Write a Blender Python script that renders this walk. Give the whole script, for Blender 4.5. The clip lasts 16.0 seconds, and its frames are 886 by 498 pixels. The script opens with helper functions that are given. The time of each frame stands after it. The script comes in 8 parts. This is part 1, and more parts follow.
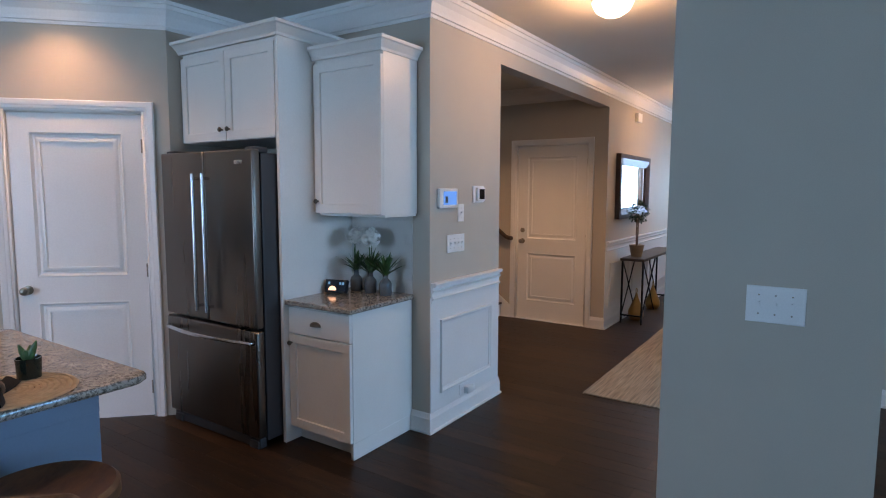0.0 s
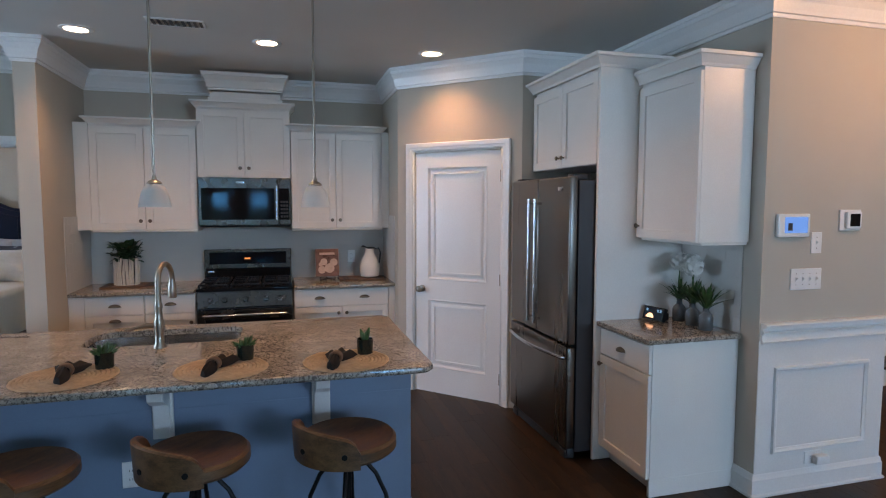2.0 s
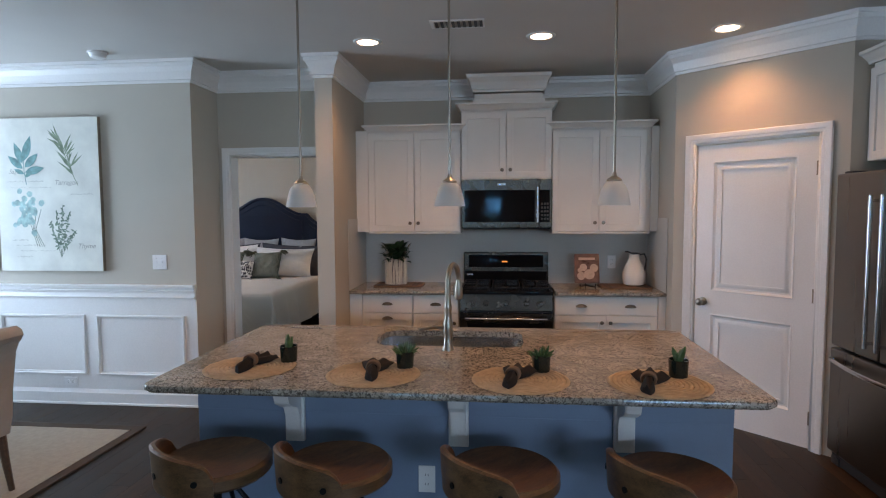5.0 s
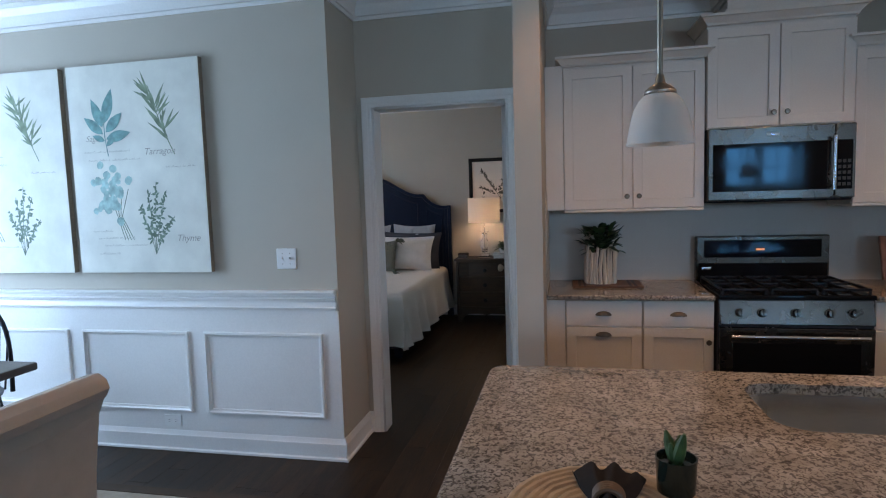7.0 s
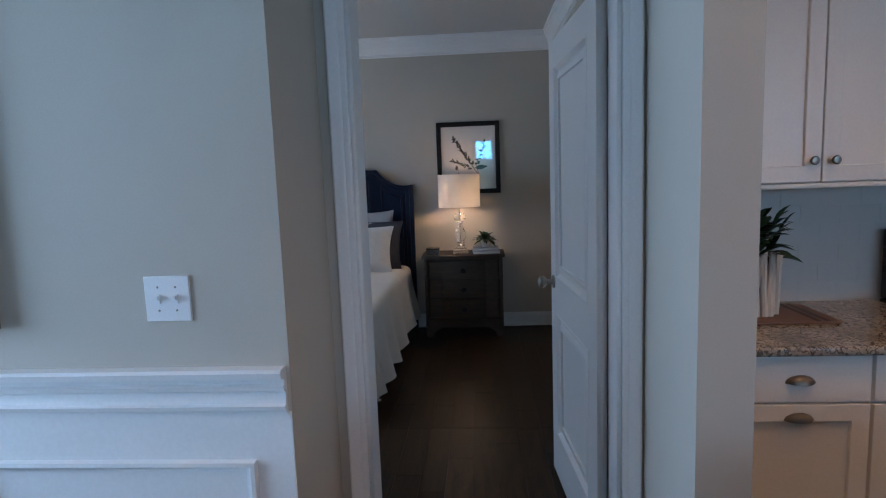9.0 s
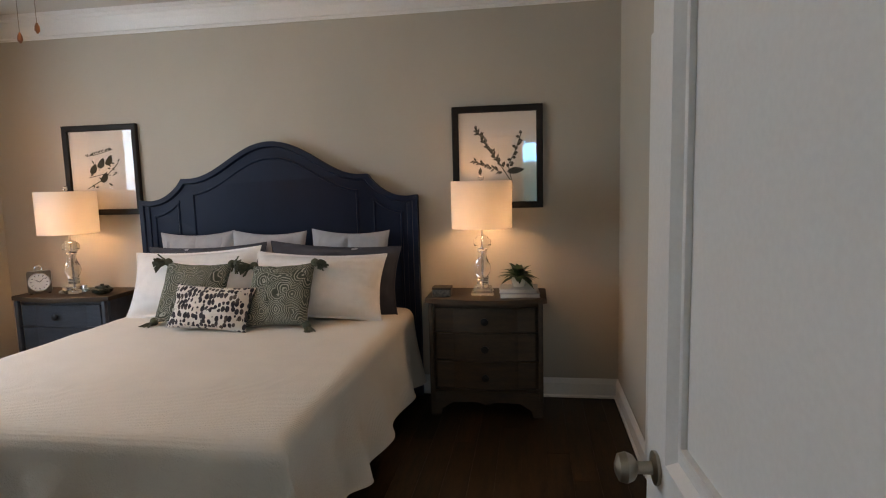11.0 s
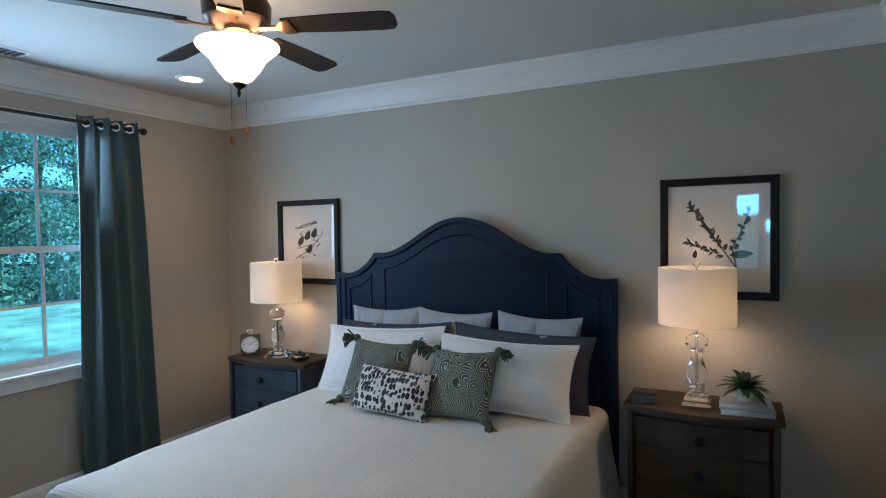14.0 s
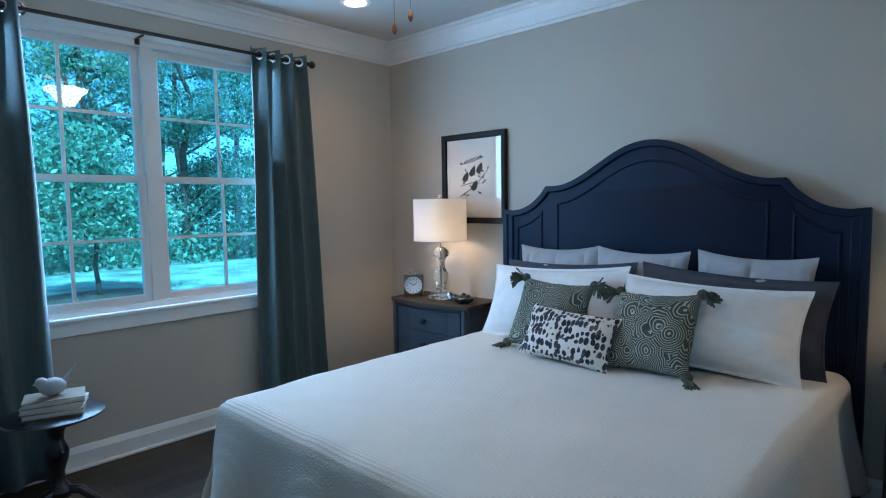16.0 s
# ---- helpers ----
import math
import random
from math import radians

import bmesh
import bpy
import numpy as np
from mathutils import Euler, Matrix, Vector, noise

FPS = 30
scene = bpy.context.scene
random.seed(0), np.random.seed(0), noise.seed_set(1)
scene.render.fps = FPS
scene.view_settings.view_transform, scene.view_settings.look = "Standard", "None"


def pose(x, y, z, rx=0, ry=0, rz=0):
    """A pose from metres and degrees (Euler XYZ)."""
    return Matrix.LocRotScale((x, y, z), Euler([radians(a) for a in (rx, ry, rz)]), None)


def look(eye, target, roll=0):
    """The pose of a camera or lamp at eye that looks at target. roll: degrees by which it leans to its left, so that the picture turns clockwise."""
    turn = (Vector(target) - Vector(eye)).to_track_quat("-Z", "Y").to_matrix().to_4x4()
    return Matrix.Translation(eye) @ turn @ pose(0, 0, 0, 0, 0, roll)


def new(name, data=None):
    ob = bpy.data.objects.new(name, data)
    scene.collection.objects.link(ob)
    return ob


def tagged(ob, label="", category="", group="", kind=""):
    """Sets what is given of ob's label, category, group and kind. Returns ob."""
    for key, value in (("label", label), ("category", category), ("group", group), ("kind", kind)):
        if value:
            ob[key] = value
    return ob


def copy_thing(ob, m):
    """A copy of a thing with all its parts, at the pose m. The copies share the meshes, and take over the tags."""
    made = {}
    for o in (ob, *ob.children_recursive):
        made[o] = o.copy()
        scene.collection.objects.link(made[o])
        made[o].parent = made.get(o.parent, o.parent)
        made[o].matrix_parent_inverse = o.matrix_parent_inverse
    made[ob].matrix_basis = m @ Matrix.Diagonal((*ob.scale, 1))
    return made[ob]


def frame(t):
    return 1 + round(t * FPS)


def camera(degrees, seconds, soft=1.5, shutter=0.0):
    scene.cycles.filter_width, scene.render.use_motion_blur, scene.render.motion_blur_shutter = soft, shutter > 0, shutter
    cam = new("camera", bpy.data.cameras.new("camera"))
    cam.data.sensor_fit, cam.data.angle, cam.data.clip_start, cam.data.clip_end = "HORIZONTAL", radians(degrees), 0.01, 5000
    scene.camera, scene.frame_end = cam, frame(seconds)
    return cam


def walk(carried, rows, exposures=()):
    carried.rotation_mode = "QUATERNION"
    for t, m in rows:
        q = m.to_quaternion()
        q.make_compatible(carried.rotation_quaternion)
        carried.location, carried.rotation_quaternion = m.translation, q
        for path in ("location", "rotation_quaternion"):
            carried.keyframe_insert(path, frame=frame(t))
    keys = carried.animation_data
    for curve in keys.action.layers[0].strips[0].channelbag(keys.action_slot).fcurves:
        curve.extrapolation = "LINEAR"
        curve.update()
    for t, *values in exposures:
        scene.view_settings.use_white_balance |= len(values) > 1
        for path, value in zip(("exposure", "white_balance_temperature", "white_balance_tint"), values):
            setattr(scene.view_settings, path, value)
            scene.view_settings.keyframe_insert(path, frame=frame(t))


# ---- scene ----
cam = camera(75.0, 16.0, 1.1)
# seconds, stops, kelvin, tint
LOOKS = [(0, 1.35, 7050, 24), (3, 1.33, 8600, 29), (5.5, 1.14, 8900, 31), (7, 0.88, 7900, 27), (8.7, 0.88, 6700, 25), (10.8, 1.25, 11600, 33), (12.5, 1.06, 9000, 26), (14.5, 1.05, 6950, 16), (16, 1.32, 6100, 12)]
PATH = [
    (0, (0.015, -0.113, 1.534), (-1.087, 1.544, 1.338), 0.2),
    (0.5, (0.068, 0.119, 1.555), (-1.382, 1.483, 1.355), -0.0),
    (0.8, (0.07, 0.196, 1.561), (-1.544, 1.361, 1.366), 0.6),
    (1, (0.096, 0.231, 1.547), (-1.618, 1.244, 1.363), 0.2),
    (1.5, (0.275, 0.375, 1.589), (-1.575, 1.114, 1.412), -0.1),
    (2, (0.475, 0.341, 1.605), (-1.446, 0.875, 1.45), 0.1),
    (2.5, (0.624, 0.278, 1.644), (-1.338, 0.647, 1.512), -0.3),
    (3, (0.676, 0.272, 1.675), (-1.306, 0.522, 1.576), -0.6),
    (3.2, (0.675, 0.278, 1.678), (-1.312, 0.488, 1.587), -0.7),
    (5.3, (-0.061, -0.112, 1.534), (-2.038, -0.384, 1.393), -0.4),
    (5.5, (-0.207, -0.201, 1.51), (-2.176, -0.517, 1.366), -0.5),
    (6, (-0.525, -0.487, 1.474), (-2.476, -0.895, 1.315), -0.5),
    (6.5, (-0.846, -0.83, 1.496), (-2.789, -1.268, 1.321), -0.9),
    (7, (-1.185, -1.163, 1.485), (-3.133, -1.577, 1.309), -1.8),
    (7.5, (-1.494, -1.496, 1.49), (-3.458, -1.826, 1.303), -1.7),
    (8, (-1.852, -1.718, 1.472), (-3.827, -1.957, 1.264), -2.6),
    (8.5, (-2.314, -1.9, 1.454), (-4.294, -2.061, 1.224), -2.2),
    (8.7, (-2.508, -1.92, 1.447), (-4.488, -2.053, 1.204), -2.1),
    (10.8, (-4.336, -1.796, 1.483), (-6.301, -2.066, 1.231), -1.5),
    (11, (-4.448, -1.804, 1.471), (-6.411, -2.107, 1.24), -1.5),
    (11.5, (-4.653, -1.783, 1.548), (-6.597, -2.215, 1.364), -1.2),
    (12, (-4.713, -1.812, 1.662), (-6.627, -2.376, 1.524), -0.7),
    (12.5, (-4.751, -1.852, 1.718), (-6.625, -2.544, 1.631), -0.6),
    (13, (-4.768, -1.866, 1.737), (-6.603, -2.658, 1.673), -0.8),
    (13.5, (-4.784, -1.872, 1.745), (-6.583, -2.744, 1.684), -0.9),
    (14, (-4.781, -1.899, 1.68), (-6.556, -2.82, 1.621), -0.9),
    (14.5, (-4.771, -1.892, 1.567), (-6.527, -2.847, 1.496), -0.8),
    (15, (-4.798, -1.924, 1.445), (-6.531, -2.919, 1.36), -0.5),
    (15.5, (-4.941, -2.032, 1.418), (-6.574, -3.18, 1.288), -0.4),
    (16, (-5.062, -2.19, 1.436), (-6.518, -3.553, 1.281), -0.9),
]
walk(cam, [(t, look(eye, target, roll)) for t, eye, target, roll in PATH], LOOKS)

# ---- world, sun, large lights ----
sky_world = bpy.data.worlds.new("sky_world")
scene.world = sky_world
sky_world.use_nodes = True
_nt = sky_world.node_tree
_bg = _nt.nodes["Background"]
_sky = _nt.nodes.new("ShaderNodeTexSky")
_sky.sky_type, _sky.sun_disc = "NISHITA", False
_sky.sun_elevation, _sky.sun_rotation = radians(52), radians(20)
_nt.links.new(_sky.outputs[0], _bg.inputs[0])
_bg.inputs[1].default_value = 0.15

sun = new("sun", bpy.data.lights.new("sun", "SUN"))
sun.data.energy, sun.data.angle, sun.data.color = 5.0, radians(0.53), (1.0, 0.94, 0.84)
sun.matrix_world = look((0.2 * 20, 0.58 * 20, 16), (0, 0, 0))

SKYCOL = (0.34, 0.64, 1.0)


def window_light(name, at, target, w, h, watts):
    d = bpy.data.lights.new(name, "AREA")
    d.shape, d.size, d.size_y, d.energy, d.color = "RECTANGLE", w, h, watts, SKYCOL
    ob = new(name, d)
    ob.matrix_world = look(at, target)
    return ob


window_light("window_light_bedroom", (-6.415, -5.76, 1.62), (-6.415, 0, 1.3), 1.66, 1.45, 34)
window_light("window_light_dining", (-3.0, -5.76, 1.45), (-3.0, 0, 1.2), 1.7, 1.6, 74)
window_light("window_light_great", (5.72, -1.775, 2.33), (0, -1.0, 1.1), 0.62, 0.62, 16)
for _y in (-1.16, -0.22):
    window_light("window_light_low", (5.72, _y, 1.72), (0, -0.5, 1.1), 0.46, 0.40, 10)
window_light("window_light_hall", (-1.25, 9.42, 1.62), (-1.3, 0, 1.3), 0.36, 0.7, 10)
# added sky light of an unseen window, brightens the pillar and cabinet sides
window_light("added_light_north_east", (5.72, 3.4, 2.0), (0, 2.6, 1.0), 2.1, 0.85, 112)

# ---- materials ----


def nodes_of(name):
    m = bpy.data.materials.new(name)
    m.use_nodes = True
    nt = m.node_tree
    return m, nt, nt.nodes["Principled BSDF"]


def put(nt, kind, **kw):
    n = nt.nodes.new(kind)
    for k, v in kw.items():
        n.inputs[k].default_value = v
    return n


def coords(nt, scale=(1, 1, 1)):
    tc = nt.nodes.new("ShaderNodeTexCoord")
    mp = nt.nodes.new("ShaderNodeMapping")
    mp.inputs["Scale"].default_value = scale
    nt.links.new(tc.outputs["Object"], mp.inputs[0])
    return mp.outputs[0]


def mixed(nt, fac, a, b):
    m = nt.nodes.new("ShaderNodeMix")
    m.data_type = "RGBA"
    for sock, v in ((0, fac), (6, a), (7, b)):
        if isinstance(v, bpy.types.NodeSocket):
            nt.links.new(v, m.inputs[sock])
        elif sock == 0:
            m.inputs[0].default_value = v
        else:
            m.inputs[sock].default_value = (*v, 1)
    return m.outputs[2]


def ramp(nt, src, stops):
    r = nt.nodes.new("ShaderNodeValToRGB")
    el = r.color_ramp.elements
    while len(el) < len(stops):
        el.new(0.5)
    for e, (p, c) in zip(el, stops):
        e.position, e.color = p, (*c, 1) if len(c) == 3 else c
    nt.links.new(src, r.inputs[0])
    return r.outputs[0]


def noise_tex(nt, vec, scale, detail=4, rough=0.55):
    n = put(nt, "ShaderNodeTexNoise", Scale=scale, Detail=detail, Roughness=rough)
    nt.links.new(vec, n.inputs["Vector"])
    return n.outputs["Fac"]


def bump_to(nt, b, height, strength, dist=0.002):
    n = put(nt, "ShaderNodeBump", Strength=strength, Distance=dist)
    nt.links.new(height, n.inputs["Height"])
    nt.links.new(n.outputs[0], b.inputs["Normal"])


def plain(name, col, rough=0.5, metal=0.0, vary=0.08, scale=6.0, grain=180.0, bump=0.15, stretch=(1, 1, 1), coat=0.0, sheen=0.0, spec=0.5):
    """Colour with two scales of variation, and fine relief."""
    m, nt, b = nodes_of(name)
    v = coords(nt, stretch)
    big, fine = noise_tex(nt, v, scale), noise_tex(nt, v, grain, 2)
    dark = tuple(c * (1 - vary * 2) for c in col)
    lite = tuple(min(1, c * (1 + vary)) for c in col)
    c1 = ramp(nt, big, [(0.3, dark), (0.7, lite)])
    c2 = mixed(nt, 0.12, c1, ramp(nt, fine, [(0.35, tuple(c * 0.7 for c in col)), (0.65, lite)]))
    nt.links.new(c2, b.inputs["Base Color"])
    r = ramp(nt, big, [(0.2, (max(0, rough - 0.06),) * 3), (0.8, (min(1, rough + 0.06),) * 3)])
    nt.links.new(r, b.inputs["Roughness"])
    b.inputs["Metallic"].default_value = metal
    b.inputs["Coat Weight"].default_value = coat
    b.inputs["Sheen Weight"].default_value = sheen
    b.inputs["Specular IOR Level"].default_value = spec
    if bump:
        bump_to(nt, b, fine, bump, 0.001)
    return m


def granite(name):
    m, nt, b = nodes_of(name)
    v = coords(nt)
    vo = put(nt, "ShaderNodeTexVoronoi", Scale=95.0, Randomness=1.0)
    nt.links.new(v, vo.inputs["Vector"])
    base = ramp(nt, noise_tex(nt, v, 9, 5), [(0.25, (0.19, 0.165, 0.135)), (0.5, (0.35, 0.31, 0.26)), (0.75, (0.50, 0.455, 0.39))])
    worm = noise_tex(nt, v, 84, 2.5, 0.62)
    worm.node.inputs["Distortion"].default_value = 1.0
    speck = ramp(nt, worm, [(0.40, (0.03, 0.03, 0.036)), (0.455, (0.22, 0.18, 0.15)), (0.50, (0.95, 0.95, 0.95)), (0.62, (1, 1, 1))])
    mul = nt.nodes.new("ShaderNodeMix")
    mul.data_type, mul.blend_type = "RGBA", "MULTIPLY"
    mul.inputs[0].default_value = 0.9
    nt.links.new(base, mul.inputs[6])
    nt.links.new(speck, mul.inputs[7])
    cell = ramp(nt, vo.outputs["Color"], [(0.0, (0.06, 0.055, 0.05)), (0.3, (0.30, 0.26, 0.21)), (1, (0.56, 0.51, 0.45))])
    nt.links.new(mixed(nt, 0.22, mul.outputs[2], cell), b.inputs["Base Color"])
    b.inputs["Roughness"].default_value = 0.12
    b.inputs["Coat Weight"].default_value = 0.1
    b.inputs["Coat Roughness"].default_value = 0.05
    return m


def wood(name, a, bcol, rough=0.4, axis=(1, 12, 12), scale=5.0, per_object=0.0, coat=0.0):
    m, nt, b = nodes_of(name)
    v = coords(nt, axis)
    if per_object:
        oi = nt.nodes.new("ShaderNodeObjectInfo")
        add = nt.nodes.new("ShaderNodeVectorMath")
        mul = nt.nodes.new("ShaderNodeMath")
        mul.operation = "MULTIPLY"
        mul.inputs[1].default_value = 40
        nt.links.new(oi.outputs["Random"], mul.inputs[0])
        nt.links.new(v, add.inputs[0])
        nt.links.new(mul.outputs[0], add.inputs[1])
        v = add.outputs[0]
    g = noise_tex(nt, v, scale, 6, 0.65)
    fine = noise_tex(nt, v, scale * 9, 3)
    c = ramp(nt, g, [(0.3, a), (0.7, bcol)])
    c = mixed(nt, 0.25, c, ramp(nt, fine, [(0.35, tuple(x * 0.55 for x in a)), (0.7, bcol)]))
    if per_object:
        hsv = nt.nodes.new("ShaderNodeHueSaturation")
        mr = nt.nodes.new("ShaderNodeMapRange")
        mr.inputs[3].default_value, mr.inputs[4].default_value = 1 - per_object, 1 + per_object
        nt.links.new(oi.outputs["Random"], mr.inputs[0])
        nt.links.new(mr.outputs[0], hsv.inputs["Value"])
        nt.links.new(c, hsv.inputs["Color"])
        c = hsv.outputs[0]
    nt.links.new(c, b.inputs["Base Color"])
    nt.links.new(ramp(nt, g, [(0.2, (rough - 0.07,) * 3), (0.8, (rough + 0.07,) * 3)]), b.inputs["Roughness"])
    b.inputs["Coat Weight"].default_value = coat
    bump_to(nt, b, fine, 0.2, 0.001)
    return m


def glass(name, col=(1, 1, 1), rough=0.0, ior=1.45):
    m, nt, b = nodes_of(name)
    b.inputs["Base Color"].default_value = (*col, 1)
    b.inputs["Transmission Weight"].default_value = 1.0
    b.inputs["Roughness"].default_value = rough
    b.inputs["IOR"].default_value = ior
    return m


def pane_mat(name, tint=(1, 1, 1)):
    """Thin see-through glass with a little gloss; tint colours the view behind it."""
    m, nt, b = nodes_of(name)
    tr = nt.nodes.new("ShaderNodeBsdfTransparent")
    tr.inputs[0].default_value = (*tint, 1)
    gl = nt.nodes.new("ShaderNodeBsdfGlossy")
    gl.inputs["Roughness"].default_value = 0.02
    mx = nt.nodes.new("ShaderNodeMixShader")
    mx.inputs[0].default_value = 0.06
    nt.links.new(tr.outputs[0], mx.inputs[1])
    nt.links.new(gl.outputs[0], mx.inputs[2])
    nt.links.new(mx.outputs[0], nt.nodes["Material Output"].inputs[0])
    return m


def glow(name, col, strength, base=0.9):
    m, nt, b = nodes_of(name)
    b.inputs["Base Color"].default_value = (base, base, base, 1)
    b.inputs["Emission Color"].default_value = (*col, 1)
    b.inputs["Emission Strength"].default_value = strength
    return m


def shade_mat(name, col, trans=0.5, rough=0.6):
    """Thin cloth or frosted glass that lets light through."""
    m, nt, b = nodes_of(name)
    v = coords(nt)
    f = noise_tex(nt, v, 300, 2)
    tl = nt.nodes.new("ShaderNodeBsdfTranslucent")
    tl.inputs[0].default_value = (*col, 1)
    b.inputs["Base Color"].default_value = (*col, 1)
    b.inputs["Roughness"].default_value = rough
    bump_to(nt, b, f, 0.2, 0.0008)
    mx = nt.nodes.new("ShaderNodeMixShader")
    mx.inputs[0].default_value = trans
    nt.links.new(b.outputs[0], mx.inputs[1])
    nt.links.new(tl.outputs[0], mx.inputs[2])
    nt.links.new(mx.outputs[0], nt.nodes["Material Output"].inputs[0])
    return m


WALLP = plain("wall_paint", (0.50, 0.45, 0.38), 0.75, vary=0.025, scale=2.5, grain=260, bump=0.12)
CEILP = plain("ceiling_paint", (0.62, 0.60, 0.565), 0.85, vary=0.02, scale=2, grain=220, bump=0.15)
TRIM = plain("white_trim_paint", (0.80, 0.79, 0.77), 0.32, vary=0.015, scale=3, grain=90, bump=0.05)
CABW = plain("cabinet_white", (0.78, 0.755, 0.71), 0.34, vary=0.02, scale=3, grain=120, bump=0.06)
ISLP = plain("island_paint", (0.16, 0.24, 0.34), 0.5, vary=0.03, scale=3, grain=150, bump=0.08)
FLOORW = wood("floor_dark_wood", (0.006, 0.0036, 0.0022), (0.060, 0.034, 0.0185), 0.40, axis=(3, 22, 22), scale=1.1, per_object=0.35, coat=0.0)
FLOORW.node_tree.nodes["Principled BSDF"].inputs["Specular IOR Level"].default_value = 0.2
PULLM = plain("bronzed_nickel", (0.20, 0.165, 0.135), 0.32, 1.0, vary=0.08)
JOINT = plain("floor_joint", (0.008, 0.006, 0.005), 0.6)
GRAN = granite("granite")
STEEL = plain("stainless_steel", (0.20, 0.178, 0.158), 0.30, 1.0, vary=0.02, scale=1.5, grain=60, bump=0, stretch=(6, 6, 0.4))
STEELD = plain("dark_stainless_steel", (0.095, 0.083, 0.072), 0.26, 1.0, vary=0.03, scale=1.5, grain=60, bump=0, stretch=(0.4, 6, 6))
STEELH = plain("bright_steel", (0.62, 0.61, 0.60), 0.2, 1.0, vary=0.04)
NICKEL = plain("brushed_nickel", (0.34, 0.30, 0.25), 0.36, 1.0, vary=0.05)
BLACKG = plain("black_glass", (0.008, 0.008, 0.009), 0.06, vary=0.0, bump=0, spec=0.12)
BLACKM = plain("black_metal", (0.015, 0.015, 0.017), 0.42, 0.6)
DARKG = plain("dark_grey_plastic", (0.035, 0.035, 0.038), 0.45)
WHITEP = plain("white_plastic", (0.80, 0.80, 0.79), 0.35, vary=0.01, bump=0)
TILE = plain("backsplash_tile", (0.58, 0.565, 0.53), 0.5, vary=0.02, scale=4, bump=0.03)
GROUT = plain("tile_grout", (0.57, 0.555, 0.52), 0.8)
# blue tint puts the cool cast of the daylight outdoors into the glass
PANE = pane_mat("window_pane_daylight_tint", (0.36, 0.80, 1.0))
MIRROR = plain("mirror_glass", (0.86, 0.87, 0.88), 0.01, 1.0, vary=0.0, bump=0)
CLEAR = glass("clear_glass")

# ---- building helpers ----


class BM:
    """A bmesh to which shapes are added in metres."""

    def __init__(self):
        self.bm = bmesh.new()

    def face(self, pts):
        try:
            return self.bm.faces.new([self.bm.verts.new(p) for p in pts])
        except ValueError:
            return None

    def box(self, x0, x1, y0, y1, z0, z1, bevel=0.0, seg=2, M=None):
        b = bmesh.new()
        bmesh.ops.create_cube(b, size=1.0)
        for v in b.verts:
            v.co = Vector(((x0 + x1) / 2 + v.co.x * (x1 - x0), (y0 + y1) / 2 + v.co.y * (y1 - y0), (z0 + z1) / 2 + v.co.z * (z1 - z0)))
        if bevel:
            bmesh.ops.bevel(b, geom=b.edges[:], offset=bevel, segments=seg, affect="EDGES", profile=0.5)
        self.take(b, M)
        return self

    def take(self, b, M=None):
        if M is not None:
            b.transform(M)
        me = bpy.data.meshes.new("tmp")
        b.to_mesh(me)
        b.free()
        self.bm.from_mesh(me)
        bpy.data.meshes.remove(me)

    def lathe(self, prof, at=(0, 0, 0), seg=24, M=None, cap=True):
        """prof: (radius, z) from bottom to top."""
        b = bmesh.new()
        rings = []
        for r, z in prof:
            rings.append([b.verts.new((r * math.cos(2 * math.pi * i / seg) + at[0], r * math.sin(2 * math.pi * i / seg) + at[1], z + at[2])) for i in range(seg)])
        for a, c in zip(rings, rings[1:]):
            for i in range(seg):
                j = (i + 1) % seg
                b.faces.new((a[i], a[j], c[j], c[i]))
        if cap:
            if prof[0][0] > 1e-5:
                b.faces.new(rings[0][::-1])
            if prof[-1][0] > 1e-5:
                b.faces.new(rings[-1])
        self.take(b, M)
        return self

    def cyl(self, p, q, r, r2=None, seg=16):
        p, q = Vector(p), Vector(q)
        r2 = r if r2 is None else r2
        M = Matrix.Translation(p) @ (q - p).to_track_quat("Z", "Y").to_matrix().to_4x4()
        return self.lathe([(r, 0), (r2, (q - p).length)], seg=seg, M=M)

    def ball(self, at, r, scale=(1, 1, 1), seg=14):
        n = 8
        prof = [(max(1e-6, r * math.sin(math.pi * i / n)), -r * math.cos(math.pi * i / n)) for i in range(n + 1)]
        return self.lathe(prof, seg=seg, M=Matrix.Translation(at) @ Matrix.Diagonal((*scale, 1)), cap=False)

    def tube(self, pts, r, seg=10):
        b = bmesh.new()
        pts = [Vector(p) for p in pts]
        rings = []
        up = None
        for i, p in enumerate(pts):
            d = (pts[min(i + 1, len(pts) - 1)] - pts[max(i - 1, 0)]).normalized()
            if up is None:
                up = d.orthogonal().normalized()
            up = (up - d * up.dot(d)).normalized()
            s = d.cross(up)
            rr = r[i] if isinstance(r, (list, tuple)) else r
            rings.append([b.verts.new(p + (up * math.cos(2 * math.pi * k / seg) + s * math.sin(2 * math.pi * k / seg)) * rr) for k in range(seg)])
        for a, c in zip(rings, rings[1:]):
            for i in range(seg):
                j = (i + 1) % seg
                b.faces.new((a[i], a[j], c[j], c[i]))
        b.faces.new(rings[0][::-1])
        b.faces.new(rings[-1])
        self.take(b)
        return self

    def sweep(self, path, prof, closed=False, M=None):
        """prof: closed outline of (d, w); d is measured to the left of the path, w out of its plane. Mitred."""
        b = bmesh.new()
        path = [Vector(p) for p in path]
        n = len(path)
        rings = []
        for i, p in enumerate(path):
            a = path[(i - 1) % n] if closed or i else None
            c = path[(i + 1) % n] if closed or i < n - 1 else None
            d1 = (p - a).normalized() if a is not None else (c - p).normalized()
            d2 = (c - p).normalized() if c is not None else d1
            n1, n2 = Vector((-d1.y, d1.x)), Vector((-d2.y, d2.x))
            m = (n1 + n2)
            m = m / max(0.2, m.dot(n1))
